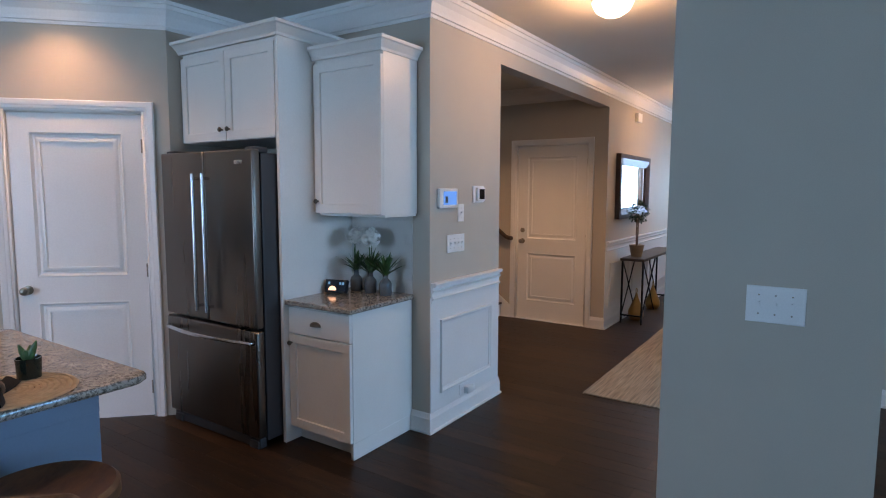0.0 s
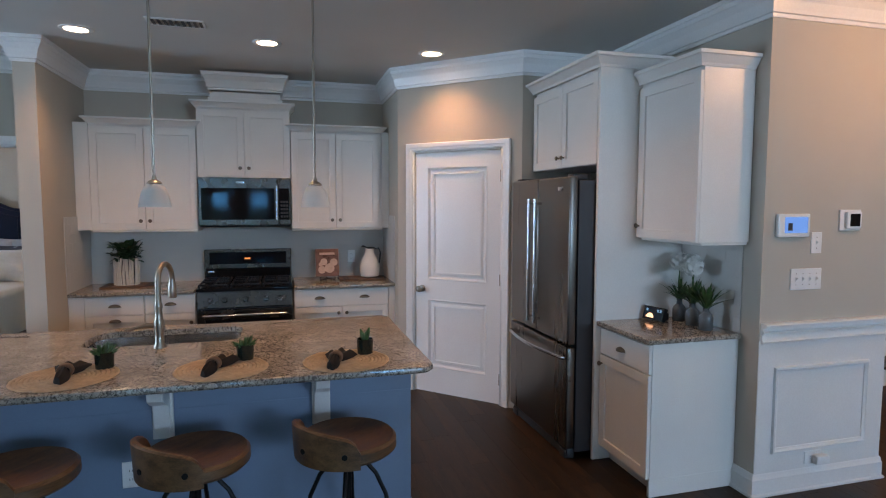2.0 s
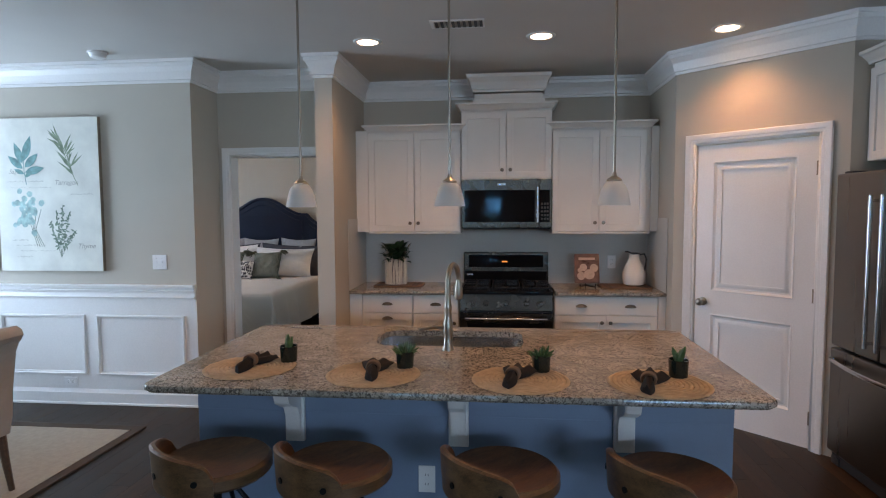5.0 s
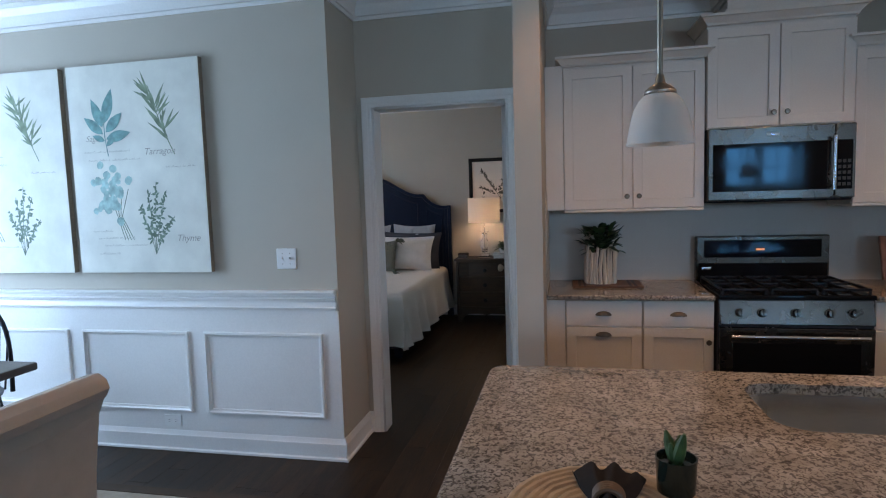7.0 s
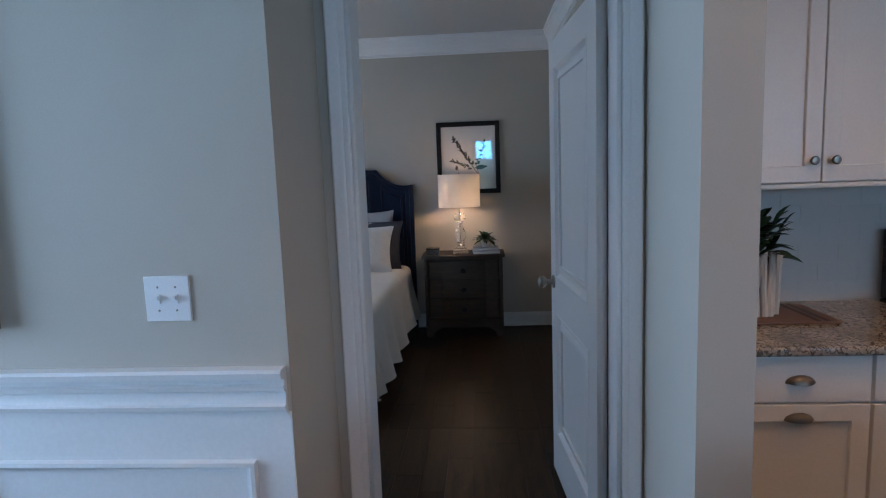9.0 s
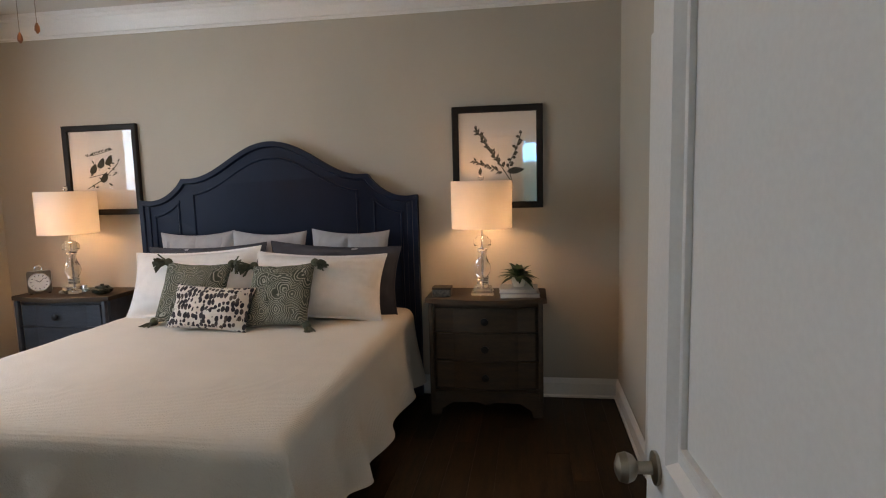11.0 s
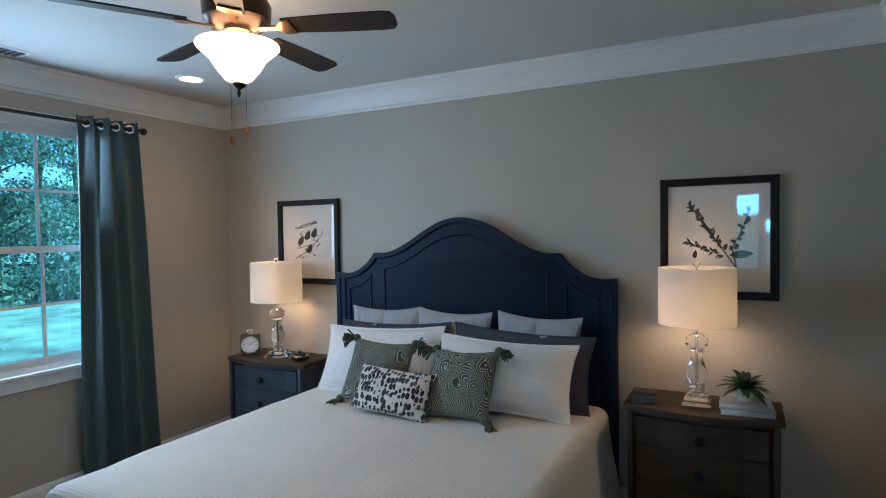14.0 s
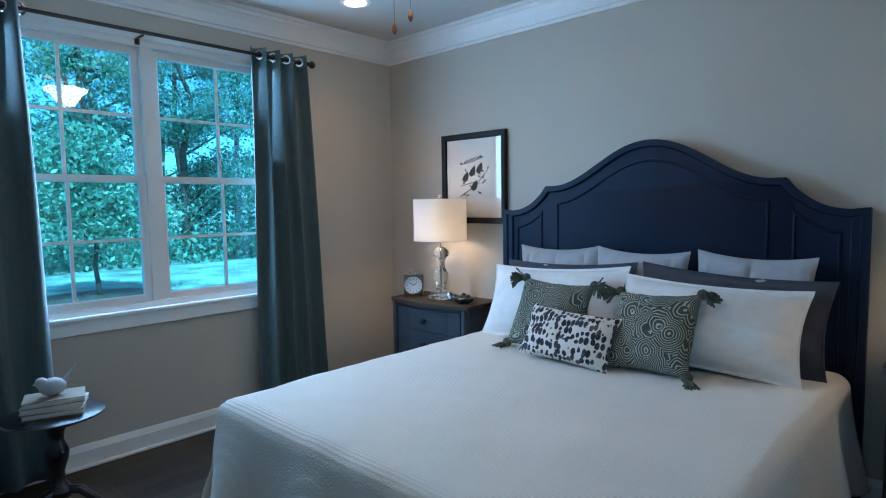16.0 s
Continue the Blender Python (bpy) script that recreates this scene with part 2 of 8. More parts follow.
            rings.append([b.verts.new((p.x + m.x * d, p.y + m.y * d, w)) for d, w in prof])
        k = len(prof)
        for i in range(n if closed else n - 1):
            r, s = rings[i], rings[(i + 1) % n]
            for j in range(k):
                l = (j + 1) % k
                b.faces.new((r[j], s[j], s[l], r[l]))
        if not closed:
            b.faces.new(rings[0])
            b.faces.new(rings[-1][::-1])
        self.take(b, M)
        return self

    def prism(self, outline, w0, w1, M=None, bevel=0.0):
        b = bmesh.new()
        lo = [b.verts.new((x, y, w0)) for x, y in outline]
        hi = [b.verts.new((x, y, w1)) for x, y in outline]
        n = len(outline)
        b.faces.new(lo[::-1])
        top = b.faces.new(hi)
        for i in range(n):
            j = (i + 1) % n
            b.faces.new((lo[i], lo[j], hi[j], hi[i]))
        if bevel:
            bmesh.ops.bevel(b, geom=[e for e in top.edges], offset=bevel, segments=2, affect="EDGES", profile=0.5)
        self.take(b, M)
        return self

    def mesh(self, name, mat, smooth=True):
        bmesh.ops.recalc_face_normals(self.bm, faces=self.bm.faces[:])
        me = bpy.data.meshes.new(name)
        self.bm.to_mesh(me)
        self.bm.free()
        me.materials.append(mat)
        if smooth:
            me.set_sharp_from_angle(angle=radians(35))
            for p in me.polygons:
                if p.area > 0.004 and min((me.vertices[a].co - me.vertices[c].co).length for a, c in p.edge_keys) > 0.04:
                    p.use_smooth = False
        return me


def wm(ob):
    """World matrix of a parent chain, by hand."""
    m = ob.matrix_parent_inverse @ ob.matrix_basis
    return wm(ob.parent) @ m if ob.parent else ob.matrix_basis.copy()


def part(name, bm, mat, parent, label=""):
    me = bm.mesh(name, mat)
    ob = new(name, me)
    ob.parent = parent
    ob.matrix_parent_inverse = wm(parent).inverted()
    if label:
        ob["label"] = label
    return ob


def thing(name, at, label, category, group="", kind=""):
    ob = new(name)
    ob.empty_display_size = 0.1
    ob.matrix_basis = Matrix.Translation(at)
    return tagged(ob, label, category, group, kind)


def solid(name, bm, mat, label, category, group="", kind=""):
    return tagged(new(name, bm.mesh(name, mat)), label, category, group, kind)


def structure(name, bm, mat, label):
    return solid(name, bm, mat, label, name.split("_")[0], kind="structure")


def rect(x0, y0, x1, y1):
    return [(x0, y0), (x1, y0), (x1, y1), (x0, y1)]


def on_wall(origin, along, out):
    """Matrix: u along the wall, v up, w out of the wall."""
    a, o = Vector(along).normalized(), Vector(out).normalized()
    M = Matrix((( a.x, 0, o.x, origin[0]), (a.y, 0, o.y, origin[1]), (a.z, 1, o.z, origin[2]), (0, 0, 0, 1)))
    return M


H = 2.74
# plan
XK, XB, XD, XH = -5.18, -4.62, -4.19, -2.02
YL, YR, YF, YD = -1.275, 1.30, 2.80, 6.20
ST, SW, AL = -4.17, -1.41, -2.41      # end and side of the stub wall, alcove wall
BX, BS, BN = -8.31, -5.80, -1.24
EX, NY, SY = 5.5, 5.00, -5.80
CX0, CX1, CY = -0.438, 0.176, 1.95    # column between the great room and the hall

# ---- walls ----


def wall(name, x0, x1, y0, y1, holes=(), z0=0.0, z1=H, label="greige painted plaster wall"):
    """A wall box; holes: (from, to, z0, z1) along its longer side."""
    b = BM()
    along_x = (x1 - x0) > (y1 - y0)
    s0, s1 = (x0, x1) if along_x else (y0, y1)

    def piece(a, c, lo, hi):
        if c - a > 1e-4 and hi - lo > 1e-4:
            b.box(*((a, c, y0, y1) if along_x else (x0, x1, a, c)), lo, hi)
    at = s0
    for a, c, lo, hi in sorted(holes):
        piece(at, a, z0, z1)
        piece(a, c, z0, lo)
        piece(a, c, hi, z1)
        at = c
    piece(at, s1, z0, z1)
    return structure(name, b, WALLP, label)


wall("wall_kitchen", XK - 0.12, XK, -1.395, YR + 0.12)
wall("wall_kitchen_left", XK, XB - 0.12, -1.395, YL)
wall("wall_stub", XB - 0.12, ST, SW, YL)
wall("wall_bedroom_north", BX - 0.12, XK - 0.12, BN, -1.12, [(-7.203, -6.387, 0, 2.048)])
wall("wall_bedroom_door", XB - 0.12, XB, AL, SW, [(-2.315, -1.48, 0, 2.048)])
wall("wall_alcove", XB - 0.12, XD, -2.53, AL)
wall("wall_dining", XD - 0.12, XD, SY, -2.53)
wall("wall_bedroom_west", BX - 0.12, BX, BS - 0.12, BN + 0.05)
wall("wall_south", BX, EX + 0.12, SY - 0.12, SY, [(-7.295, -5.535, 0.85, 2.41), (-3.9, -2.1, 0.6, 2.3)])
wall("wall_east", EX, EX + 0.12, SY, NY + 0.12, [(-2.10, -1.45, 0.5, 2.66), (-1.41, -0.91, 0.5, 1.95), (-0.47, 0.03, 0.5, 1.95), (2.3, 4.5, 0.5, 2.45)])
wall("wall_north", -0.345, EX, NY, NY + 0.12)
wall("wall_column", CX0, CX1, CY, CY + 0.30)

wall("wall_hall_east", -0.345, -0.225, NY + 0.12, 9.62)
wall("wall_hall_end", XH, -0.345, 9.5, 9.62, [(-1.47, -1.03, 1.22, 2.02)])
wall("wall_hall_west", XH - 0.12, XH, YD, 9.62)
wall("wall_pillar", XH - 0.12, XH, YF + 0.12, 3.70)
wall("wall_header", XH - 0.12, XH, 3.70, YD, z0=2.46)
wall("wall_fridge", -3.74, XH, YF, YF + 0.12)
wall("wall_fridge_side", -3.74, -3.62, 2.10, YF)
wall("wall_kitchen_side", XK, -4.42, YR, YR + 0.12)
wall("wall_foyer_south", -6.0, XH - 0.12, 3.58, 3.70)
wall("wall_foyer_west", -6.12, -6.0, 3.58, YD + 0.12)
wall("wall_foyer_door", -6.0, XH - 0.12, YD, YD + 0.12, [(-3.128, -2.232, 0, 2.088)])
_r2 = math.sqrt(0.5)
DIAG = on_wall((-4.42, 1.30, 0), (1, 1, 0), (1, -1, 0))
DL = 0.8 * math.sqrt(2)
_b = BM()
DU0, DU1 = DL / 2 - 0.413, DL / 2 + 0.413
for u0, u1, v0, v1 in ((0, DU0, 0, H), (DU1, DL, 0, H), (DU0, DU1, 2.048, H)):
    _b.prism(rect(u0, v0, u1, v1), -0.10, 0, DIAG)
structure("wall_pantry", _b, WALLP, "greige painted diagonal pantry wall")
structure("wall_bath", BM().box(-7.6, -5.9, 0.0, 0.12, 0, H), WALLP, "greige painted wall beyond the side door")

structure("ceiling_great", BM().box(BX - 0.12, EX + 0.12, SY - 0.12, 9.62, H, H + 0.1), CEILP, "off-white painted ceiling")

# crown moulding: outline of (into the room, height)
CROWN = [(0, 2.570), (0.010, 2.570), (0.013, 2.588), (0.022, 2.592), (0.025, 2.610), (0.036, 2.650), (0.056, 2.684), (0.062, 2.688), (0.065, 2.712), (0.074, 2.716), (0.076, 2.739), (0, 2.739)]
BASE = [(0, 0.002), (0.026, 0.002), (0.026, 0.014), (0.016, 0.020), (0.016, 0.098), (0.012, 0.104), (0.010, 0.122), (0.004, 0.132), (0, 0.132)]
GREAT = [(EX, SY), (EX, NY), (-0.345, NY), (-0.345, 9.5), (XH, 9.5), (XH, YF), (-3.62, YF), (-3.62, 2.10), (-4.42, YR), (XK, YR), (XK, YL), (ST, YL), (ST, SW), (XB, SW), (XB, AL), (XD, AL), (XD, SY)]
structure("trim_crown_great", BM().sweep(GREAT, CROWN, True), TRIM, "white painted stepped crown moulding")
COLUMN = [(CX0, CY), (CX0, CY + 0.30), (CX1, CY + 0.30), (CX1, CY)]
structure("trim_crown_column", BM().sweep(COLUMN, CROWN, True), TRIM, "white painted stepped crown moulding round the column")
BEDROOM = [(BX, BS), (XD - 0.12, BS), (XD - 0.12, -2.53), (XB - 0.12, -2.53), (XB - 0.12, -1.395), (XK - 0.12, -1.395), (XK - 0.12, BN), (BX, BN)]
structure("trim_crown_bedroom", BM().sweep(BEDROOM, CROWN, True), TRIM, "white painted stepped crown moulding in the bedroom")
FOYER = [(-6.0, 3.70), (XH - 0.12, 3.70), (XH - 0.12, YD), (-6.0, YD)]
structure("trim_crown_foyer", BM().sweep(FOYER, CROWN, True), TRIM, "white painted crown moulding in the foyer")


def baseboard(name, path):
    structure("baseboard_" + name, BM().sweep(path, BASE), TRIM, "white painted moulded baseboard")


baseboard("dining", [(XB, -2.378), (XB, AL), (XD, AL), (XD, SY)])
baseboard("stub", [(-4.56, YL), (ST, YL), (ST, SW), (XB, SW), (XB, SW - 0.008)])
baseboard("pillar", [(XH - 0.12, 3.70), (XH, 3.70), (XH, YF), (-2.17, YF)])
baseboard("hall", [(-0.345, 9.5), (XH, 9.5), (XH, YD), (-2.18, YD)])
baseboard("hall_east", [(-0.345, NY), (-0.345, 9.5)])
structure("baseboard_column", BM().sweep(COLUMN, BASE, True), TRIM, "white painted moulded baseboard round the column")
baseboard("foyer", [(-3.192, YD), (-3.30, YD)])
baseboard("bedroom_a", [(-7.265, BN), (BX, BN), (BX, BS), (XD - 0.12, BS), (XD - 0.12, -2.53), (XB - 0.12, -2.53), (XB - 0.12, -2.378)])
baseboard("bedroom_b", [(XB - 0.12, -1.418), (XB - 0.12, -1.395), (XK - 0.12, -1.395), (XK - 0.12, BN), (-6.325, BN)])
baseboard("south", [(XD, SY), (EX, SY), (EX, NY), (-0.345, NY)])

# casings and doors
CASE = [(0, 0), (0, 0.010), (0.006, 0.014), (0.020, 0.014), (0.027, 0.019), (0.055, 0.022), (0.060, 0.018), (0.060, 0)]


def casing(name, M, u0, u1, top):
    # the path runs so that its left side lies away from the opening
    return structure("trim_" + name, BM().sweep([(u1, 0.002), (u1, top), (u0, top), (u0, 0.002)], [(-d, w) for d, w in CASE], M=M), TRIM, "white painted moulded door casing")


def jamb(name, M, u0, u1, top, depth):
    b = BM()
    b.prism(rect(u0 - 0.002, 0.002, u0 + 0.016, top), -depth, 0.004, M)
    b.prism(rect(u1 - 0.016, 0.002, u1 + 0.002, top), -depth, 0.004, M)
    b.prism(rect(u0 + 0.016, top - 0.016, u1 - 0.016, top + 0.002), -depth, 0.004, M)
    structure("trim_jamb_" + name, b, TRIM, "white painted door jamb")


def door_leaf(name, w, h, label, knob_u, thick=0.035, deadbolt=False, hinge_u=None, knob_z=0.94):
    """Two-panel door, standing at the origin: u along x, thickness towards -y."""
    d = thing(name, (0, 0, 0), label, "door")
    M = on_wall((0, 0, 0), (1, 0, 0), (0, -1, 0))
    st = 0.115
    rails = [(0, 0.215), (0.80, 0.965), (h - 0.115, h)]
    b = BM()
    b.prism(rect(0, 0, st, h), -thick, 0, M).prism(rect(w - st, 0, w, h), -thick, 0, M)
    for a, c in rails:
        b.prism(rect(st, a, w - st, c), -thick, 0, M)
    part("leaf_frame", b, TRIM, d)
    for a, c in ((rails[0][1], rails[1][0]), (rails[1][1], rails[2][0])):
        p = BM()
        p.prism(rect(st, a, w - st, c), -thick + 0.013, -0.013, M)
        for side, sgn in ((0.0, 1), (-thick, -1)):
            MM = M @ Matrix.Translation((0, 0, side)) @ Matrix.Diagonal((1, 1, sgn, 1))
            p.sweep([(st, a), (w - st, a), (w - st, c), (st, c)], [(0, -0.013), (0, 0.001), (0.008, 0.0035), (0.014, -0.004), (0.022, -0.013)], True, MM)
            p.sweep([(st + 0.035, a + 0.035), (w - st - 0.035, a + 0.035), (w - st - 0.035, c - 0.035), (st + 0.035, c - 0.035)], [(0, -0.013), (0.016, -0.003), (0.03, -0.003), (0.03, -0.013)], True, MM)
        part("panel", p, TRIM, d)
    for sgn in (1, -1):
        y0 = 0 if sgn > 0 else thick
        k = BM()
        MM = Matrix.Translation((knob_u, -0.0 + (0 if sgn > 0 else thick), knob_z)) @ pose(0, 0, 0, 90 * sgn)
        k.lathe([(0.030, 0), (0.030, 0.006), (0.012, 0.010), (0.011, 0.035), (0.022, 0.042), (0.028, 0.055), (0.024, 0.068), (0.010, 0.074), (0.0005, 0.075)], M=MM)
        part("door_knob", k, NICKEL, d, "round satin nickel door knob")
    if deadbolt:
        part("deadbolt", BM().lathe([(0.028, 0), (0.028, 0.012), (0.022, 0.018), (0.001, 0.019)], M=Matrix.Translation((knob_u, 0, 1.07)) @ pose(0, 0, 0, 90)), NICKEL, d, "round satin nickel deadbolt")
    if hinge_u is not None:
        for z in (0.20, 1.0, h - 0.2):
            hb = BM().cyl((hinge_u, -0.008, z - 0.045), (hinge_u, -0.008, z + 0.045), 0.007, seg=10)
            hb.box(hinge_u - 0.016, hinge_u + 0.016, -0.005, 0.0, z - 0.045, z + 0.045)
            part("hinge", hb, NICKEL, d, "satin nickel door hinge")
    return d


MK = on_wall((0, 0, 0), (1, 0, 0), (0, -1, 0))
# pantry
casing("casing_pantry", DIAG, DU0, DU1, 2.048)
jamb("pantry", DIAG, DU0, DU1, 2.048, 0.10)
pantry_door = door_leaf("pantry_door", 0.782, 2.018, "closed white two-panel pantry door with a round nickel knob", 0.062, hinge_u=0.791, knob_z=0.885)
pantry_door.matrix_basis = Matrix.Translation((-4.42, 1.30, 0.008)) @ pose(0, 0, 0, 0, 0, 45) @ Matrix.Translation((DU0 + 0.022, 0.012, 0))
# front door in the foyer
FD = on_wall((0, YD, 0), (1, 0, 0), (0, -1, 0))
casing("casing_front_door", FD, -3.128, -2.232, 2.088)
jamb("front_door", FD, -3.128, -2.232, 2.088, 0.12)
front_door = door_leaf("entry_door", 0.856, 2.058, "closed white two-panel door with knob and deadbolt in the foyer", 0.065, deadbolt=True, hinge_u=0.864)
front_door.matrix_basis = Matrix.Translation((-3.108, YD + 0.03, 0.012))
structure("trim_threshold", BM().box(-3.128, -2.232, YD - 0.02, YD + 0.03, 0.004, 0.012, 0.003), TRIM, "white door threshold")
# bedroom door, open
BDM = on_wall((XB, 0, 0), (0, 1, 0), (1, 0, 0))
casing("casing_bedroom_door", BDM, -2.315, -1.48, 2.048)
jamb("bedroom_door", BDM, -2.315, -1.48, 2.048, 0.12)
BDM2 = on_wall((XB - 0.12, 0, 0), (0, 1, 0), (-1, 0, 0))
casing("casing_bedroom_inside", BDM2 , -2.315, -1.48, 2.048)
bed_door = door_leaf("bedroom_door", 0.80, 2.018, "open white two-panel bedroom door with a round nickel knob", 0.735, hinge_u=0.004)
bed_door.matrix_basis = Matrix.Translation((XB - 0.128, -1.498, 0.010)) @ pose(0, 0, 0, 0, 0, 184)
# side door opening in the bedroom's north wall
NDM = on_wall((0, BN, 0), (1, 0, 0), (0, -1, 0))
casing("casing_side_door", NDM, -7.203, -6.387, 2.048)
jamb("side_door", NDM, -7.203, -6.387, 2.048, 0.05)
side_door = door_leaf("bathroom_door", 0.782, 2.018, "closed white two-panel door to the bathroom", 0.72)
side_door.matrix_basis = Matrix.Translation((-7.186, BN + 0.015, 0.01))

# chair rail and wainscot
RAIL = [(0, 0.862), (0.01, 0.862), (0.01, 0.876), (0.02, 0.879), (0.024, 0.891), (0.016, 0.896), (0.012, 0.907), (0.012, 0.926), (0.022, 0.931), (0.026, 0.944), (0.016, 0.949), (0.016, 0.961), (0.038, 0.967), (0.042, 0.983), (0.034, 0.99), (0, 0.99)]
PANELM = [(0, 0.006), (0.004, 0.020), (0.014, 0.022), (0.022, 0.014), (0.030, 0.012), (0.032, 0.006)]


def wainscot(name, M, u0, u1, frames, lo=0.245, hi=0.742):
    structure("trim_wainscot_" + name, BM().prism(rect(u0, 0.10, u1, 0.87), 0, 0.006, M), TRIM, "white painted wainscot board")
    for a, c in frames:
        structure("trim_panel_" + name, BM().sweep([(a, lo), (c, lo), (c, hi), (a, hi)], PANELM, True, M), TRIM, "white painted picture-frame wainscot moulding")


DM = on_wall((XD, 0, 0), (0, 1, 0), (1, 0, 0))
wainscot("dining", DM, SY, AL - 0.002, [(-5.70, -5.05), (-4.96, -4.21), (-4.11, -3.365), (-3.265, -2.51)])
structure("trim_rail_dining", BM().sweep([(XD, AL - 0.01), (XD, SY)], RAIL), TRIM, "white painted moulded chair rail")
HM = on_wall((XH, 0, 0), (0, 1, 0), (1, 0, 0))
wainscot("pillar", HM, YF + 0.002, 3.698, [(2.905, 3.575)], 0.235, 0.722)
structure("trim_rail_pillar", BM().sweep([(XH, 3.69), (XH, YF + 0.01)], [(d, z - 0.022) for d, z in RAIL]), TRIM, "white painted moulded chair rail")
wainscot("hall", HM, YD + 0.002, 9.49, [(6.35, 7.1), (7.25, 8.0), (8.15, 9.3)])
structure("trim_rail_hall", BM().sweep([(XH, 9.49), (XH, YD + 0.01)], RAIL), TRIM, "white painted moulded chair rail")

# windows


def window(name, x0, x1, z0, z1, M, units, cols, rows, label, parent_depth=0.12, muntins=True):
    """Sash window in an opening, u along the wall, w into the room."""
    w = thing(name, (0, 0, 0), label, "window", kind="structure")
    b = BM()
    b.sweep([(x0, z0), (x1, z0), (x1, z1), (x0, z1)], [(0, -0.12), (0, 0.0), (0.035, 0.0), (0.035, -0.12)], True, M)
    part("window_frame", b, TRIM, w)
    step = (x1 - x0) / units
    for i in range(units):
        a, c = x0 + i * step, x0 + (i + 1) * step
        if i:
            part("mullion", BM().prism(rect(a - 0.035, z0 + 0.035, a + 0.035, z1 - 0.035), -0.11, -0.01, M), TRIM, w)
        a, c = a + 0.035, c - 0.035
        zm = (z0 + z1) / 2 - 0.02
        for lo, hi, d in ((z0 + 0.035, zm + 0.02, -0.055), (zm - 0.02, z1 - 0.035, -0.085)):
            s = BM()
            s.sweep([(a, lo), (c, lo), (c, hi), (a, hi)], [(0, d), (0, d + 0.03), (0.034, d + 0.03), (0.042, d + 0.022), (0.042, d)], True, M)
            sash = part("sash", s, TRIM, w)
            if muntins:
                for k in range(1, cols):
                    u = a + 0.042 + (c - a - 0.084) * k / cols
                    part("muntin", BM().prism(rect(u - 0.009, lo + 0.042, u + 0.009, hi - 0.042), d + 0.006, d + 0.024, M), TRIM, sash)
                for k in range(1, rows):
                    v = lo + 0.042 + (hi - lo - 0.084) * k / rows
                    part("muntin", BM().prism(rect(a + 0.042, v - 0.009, c - 0.042, v + 0.009), d + 0.008, d + 0.022, M), TRIM, sash)
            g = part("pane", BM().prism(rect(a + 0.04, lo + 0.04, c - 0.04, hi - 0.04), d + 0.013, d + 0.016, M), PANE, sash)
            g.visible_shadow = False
    return w


SM = on_wall((0, SY, 0), (1, 0, 0), (0, 1, 0))
win = window("window_1", -7.295, -5.535, 0.85, 2.41, SM, 2, 2, 2, "white twin sash window with muntins overlooking the lawn")
part("window_sill", BM().box(-7.385, -5.445, SY - 0.05, SY + 0.032, 0.825, 0.85, 0.006), TRIM, win)
part("apron", BM().box(-7.365, -5.465, SY + 0.001, SY + 0.016, 0.75, 0.8245, 0.004), TRIM, win)
part("casing", BM().sweep([(-5.535, 0.851), (-5.535, 2.41), (-7.295, 2.41), (-7.295, 0.851)], [(-d * 0.9, w) for d, w in CASE], M=SM), TRIM, win)
window("window_2", -3.9, -2.1, 0.6, 2.3, SM, 2, 2, 2, "white twin sash window of the dining side")
EM = on_wall((EX, 0, 0), (0, 1, 0), (-1, 0, 0))
window("window_3", -2.10, -1.45, 0.5, 2.66, EM, 1, 2, 3, "tall white sash window of the great room")
window("window_6", -1.41, -0.91, 0.5, 1.95, EM, 1, 2, 2, "narrow white sash window of the great room")
window("window_7", -0.47, 0.03, 0.5, 1.95, EM, 1, 2, 2, "narrow white sash window of the great room")
# unseen window, added as the opening for the north-east light
window("window_4", 2.3, 4.5, 0.5, 2.45, EM, 3, 2, 2, "white triple sash window added out of view to light the pillar")
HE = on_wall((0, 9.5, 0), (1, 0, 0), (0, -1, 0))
# stands in for a door's leaded glass, met only in the hall mirror
window("window_5", -1.47, -1.03, 1.22, 2.02, HE, 1, 2, 2, "small white sash window standing in for the door glass at the hall's end")

# ---- kitchen ----


def shaker(name, M, u0, u1, v0, v1, parent, knob=None, rail=0.055, pull=None):
    """A shaker door or drawer front; w out of the cabinet."""
    b = BM()
    b.sweep([(u0, v0), (u1, v0), (u1, v1), (u0, v1)], [(0, 0), (0, 0.018), (0.0015, 0.020), (rail - 0.002, 0.020), (rail, 0.018), (rail + 0.001, 0)], True, M)
    b.prism(rect(u0 + rail, v0 + rail, u1 - rail, v1 - rail), 0.001, 0.008, M)
    d = part(name, b, CABW, parent)
    add_pulls(M, d, knob, pull)
    return d


def slab(name, M, u0, u1, v0, v1, parent, pull=None):
    d = part(name, BM().prism(rect(u0, v0, u1, v1), 0.0, 0.019, M, bevel=0.003), CABW, parent)
    add_pulls(M, d, None, pull)
    return d


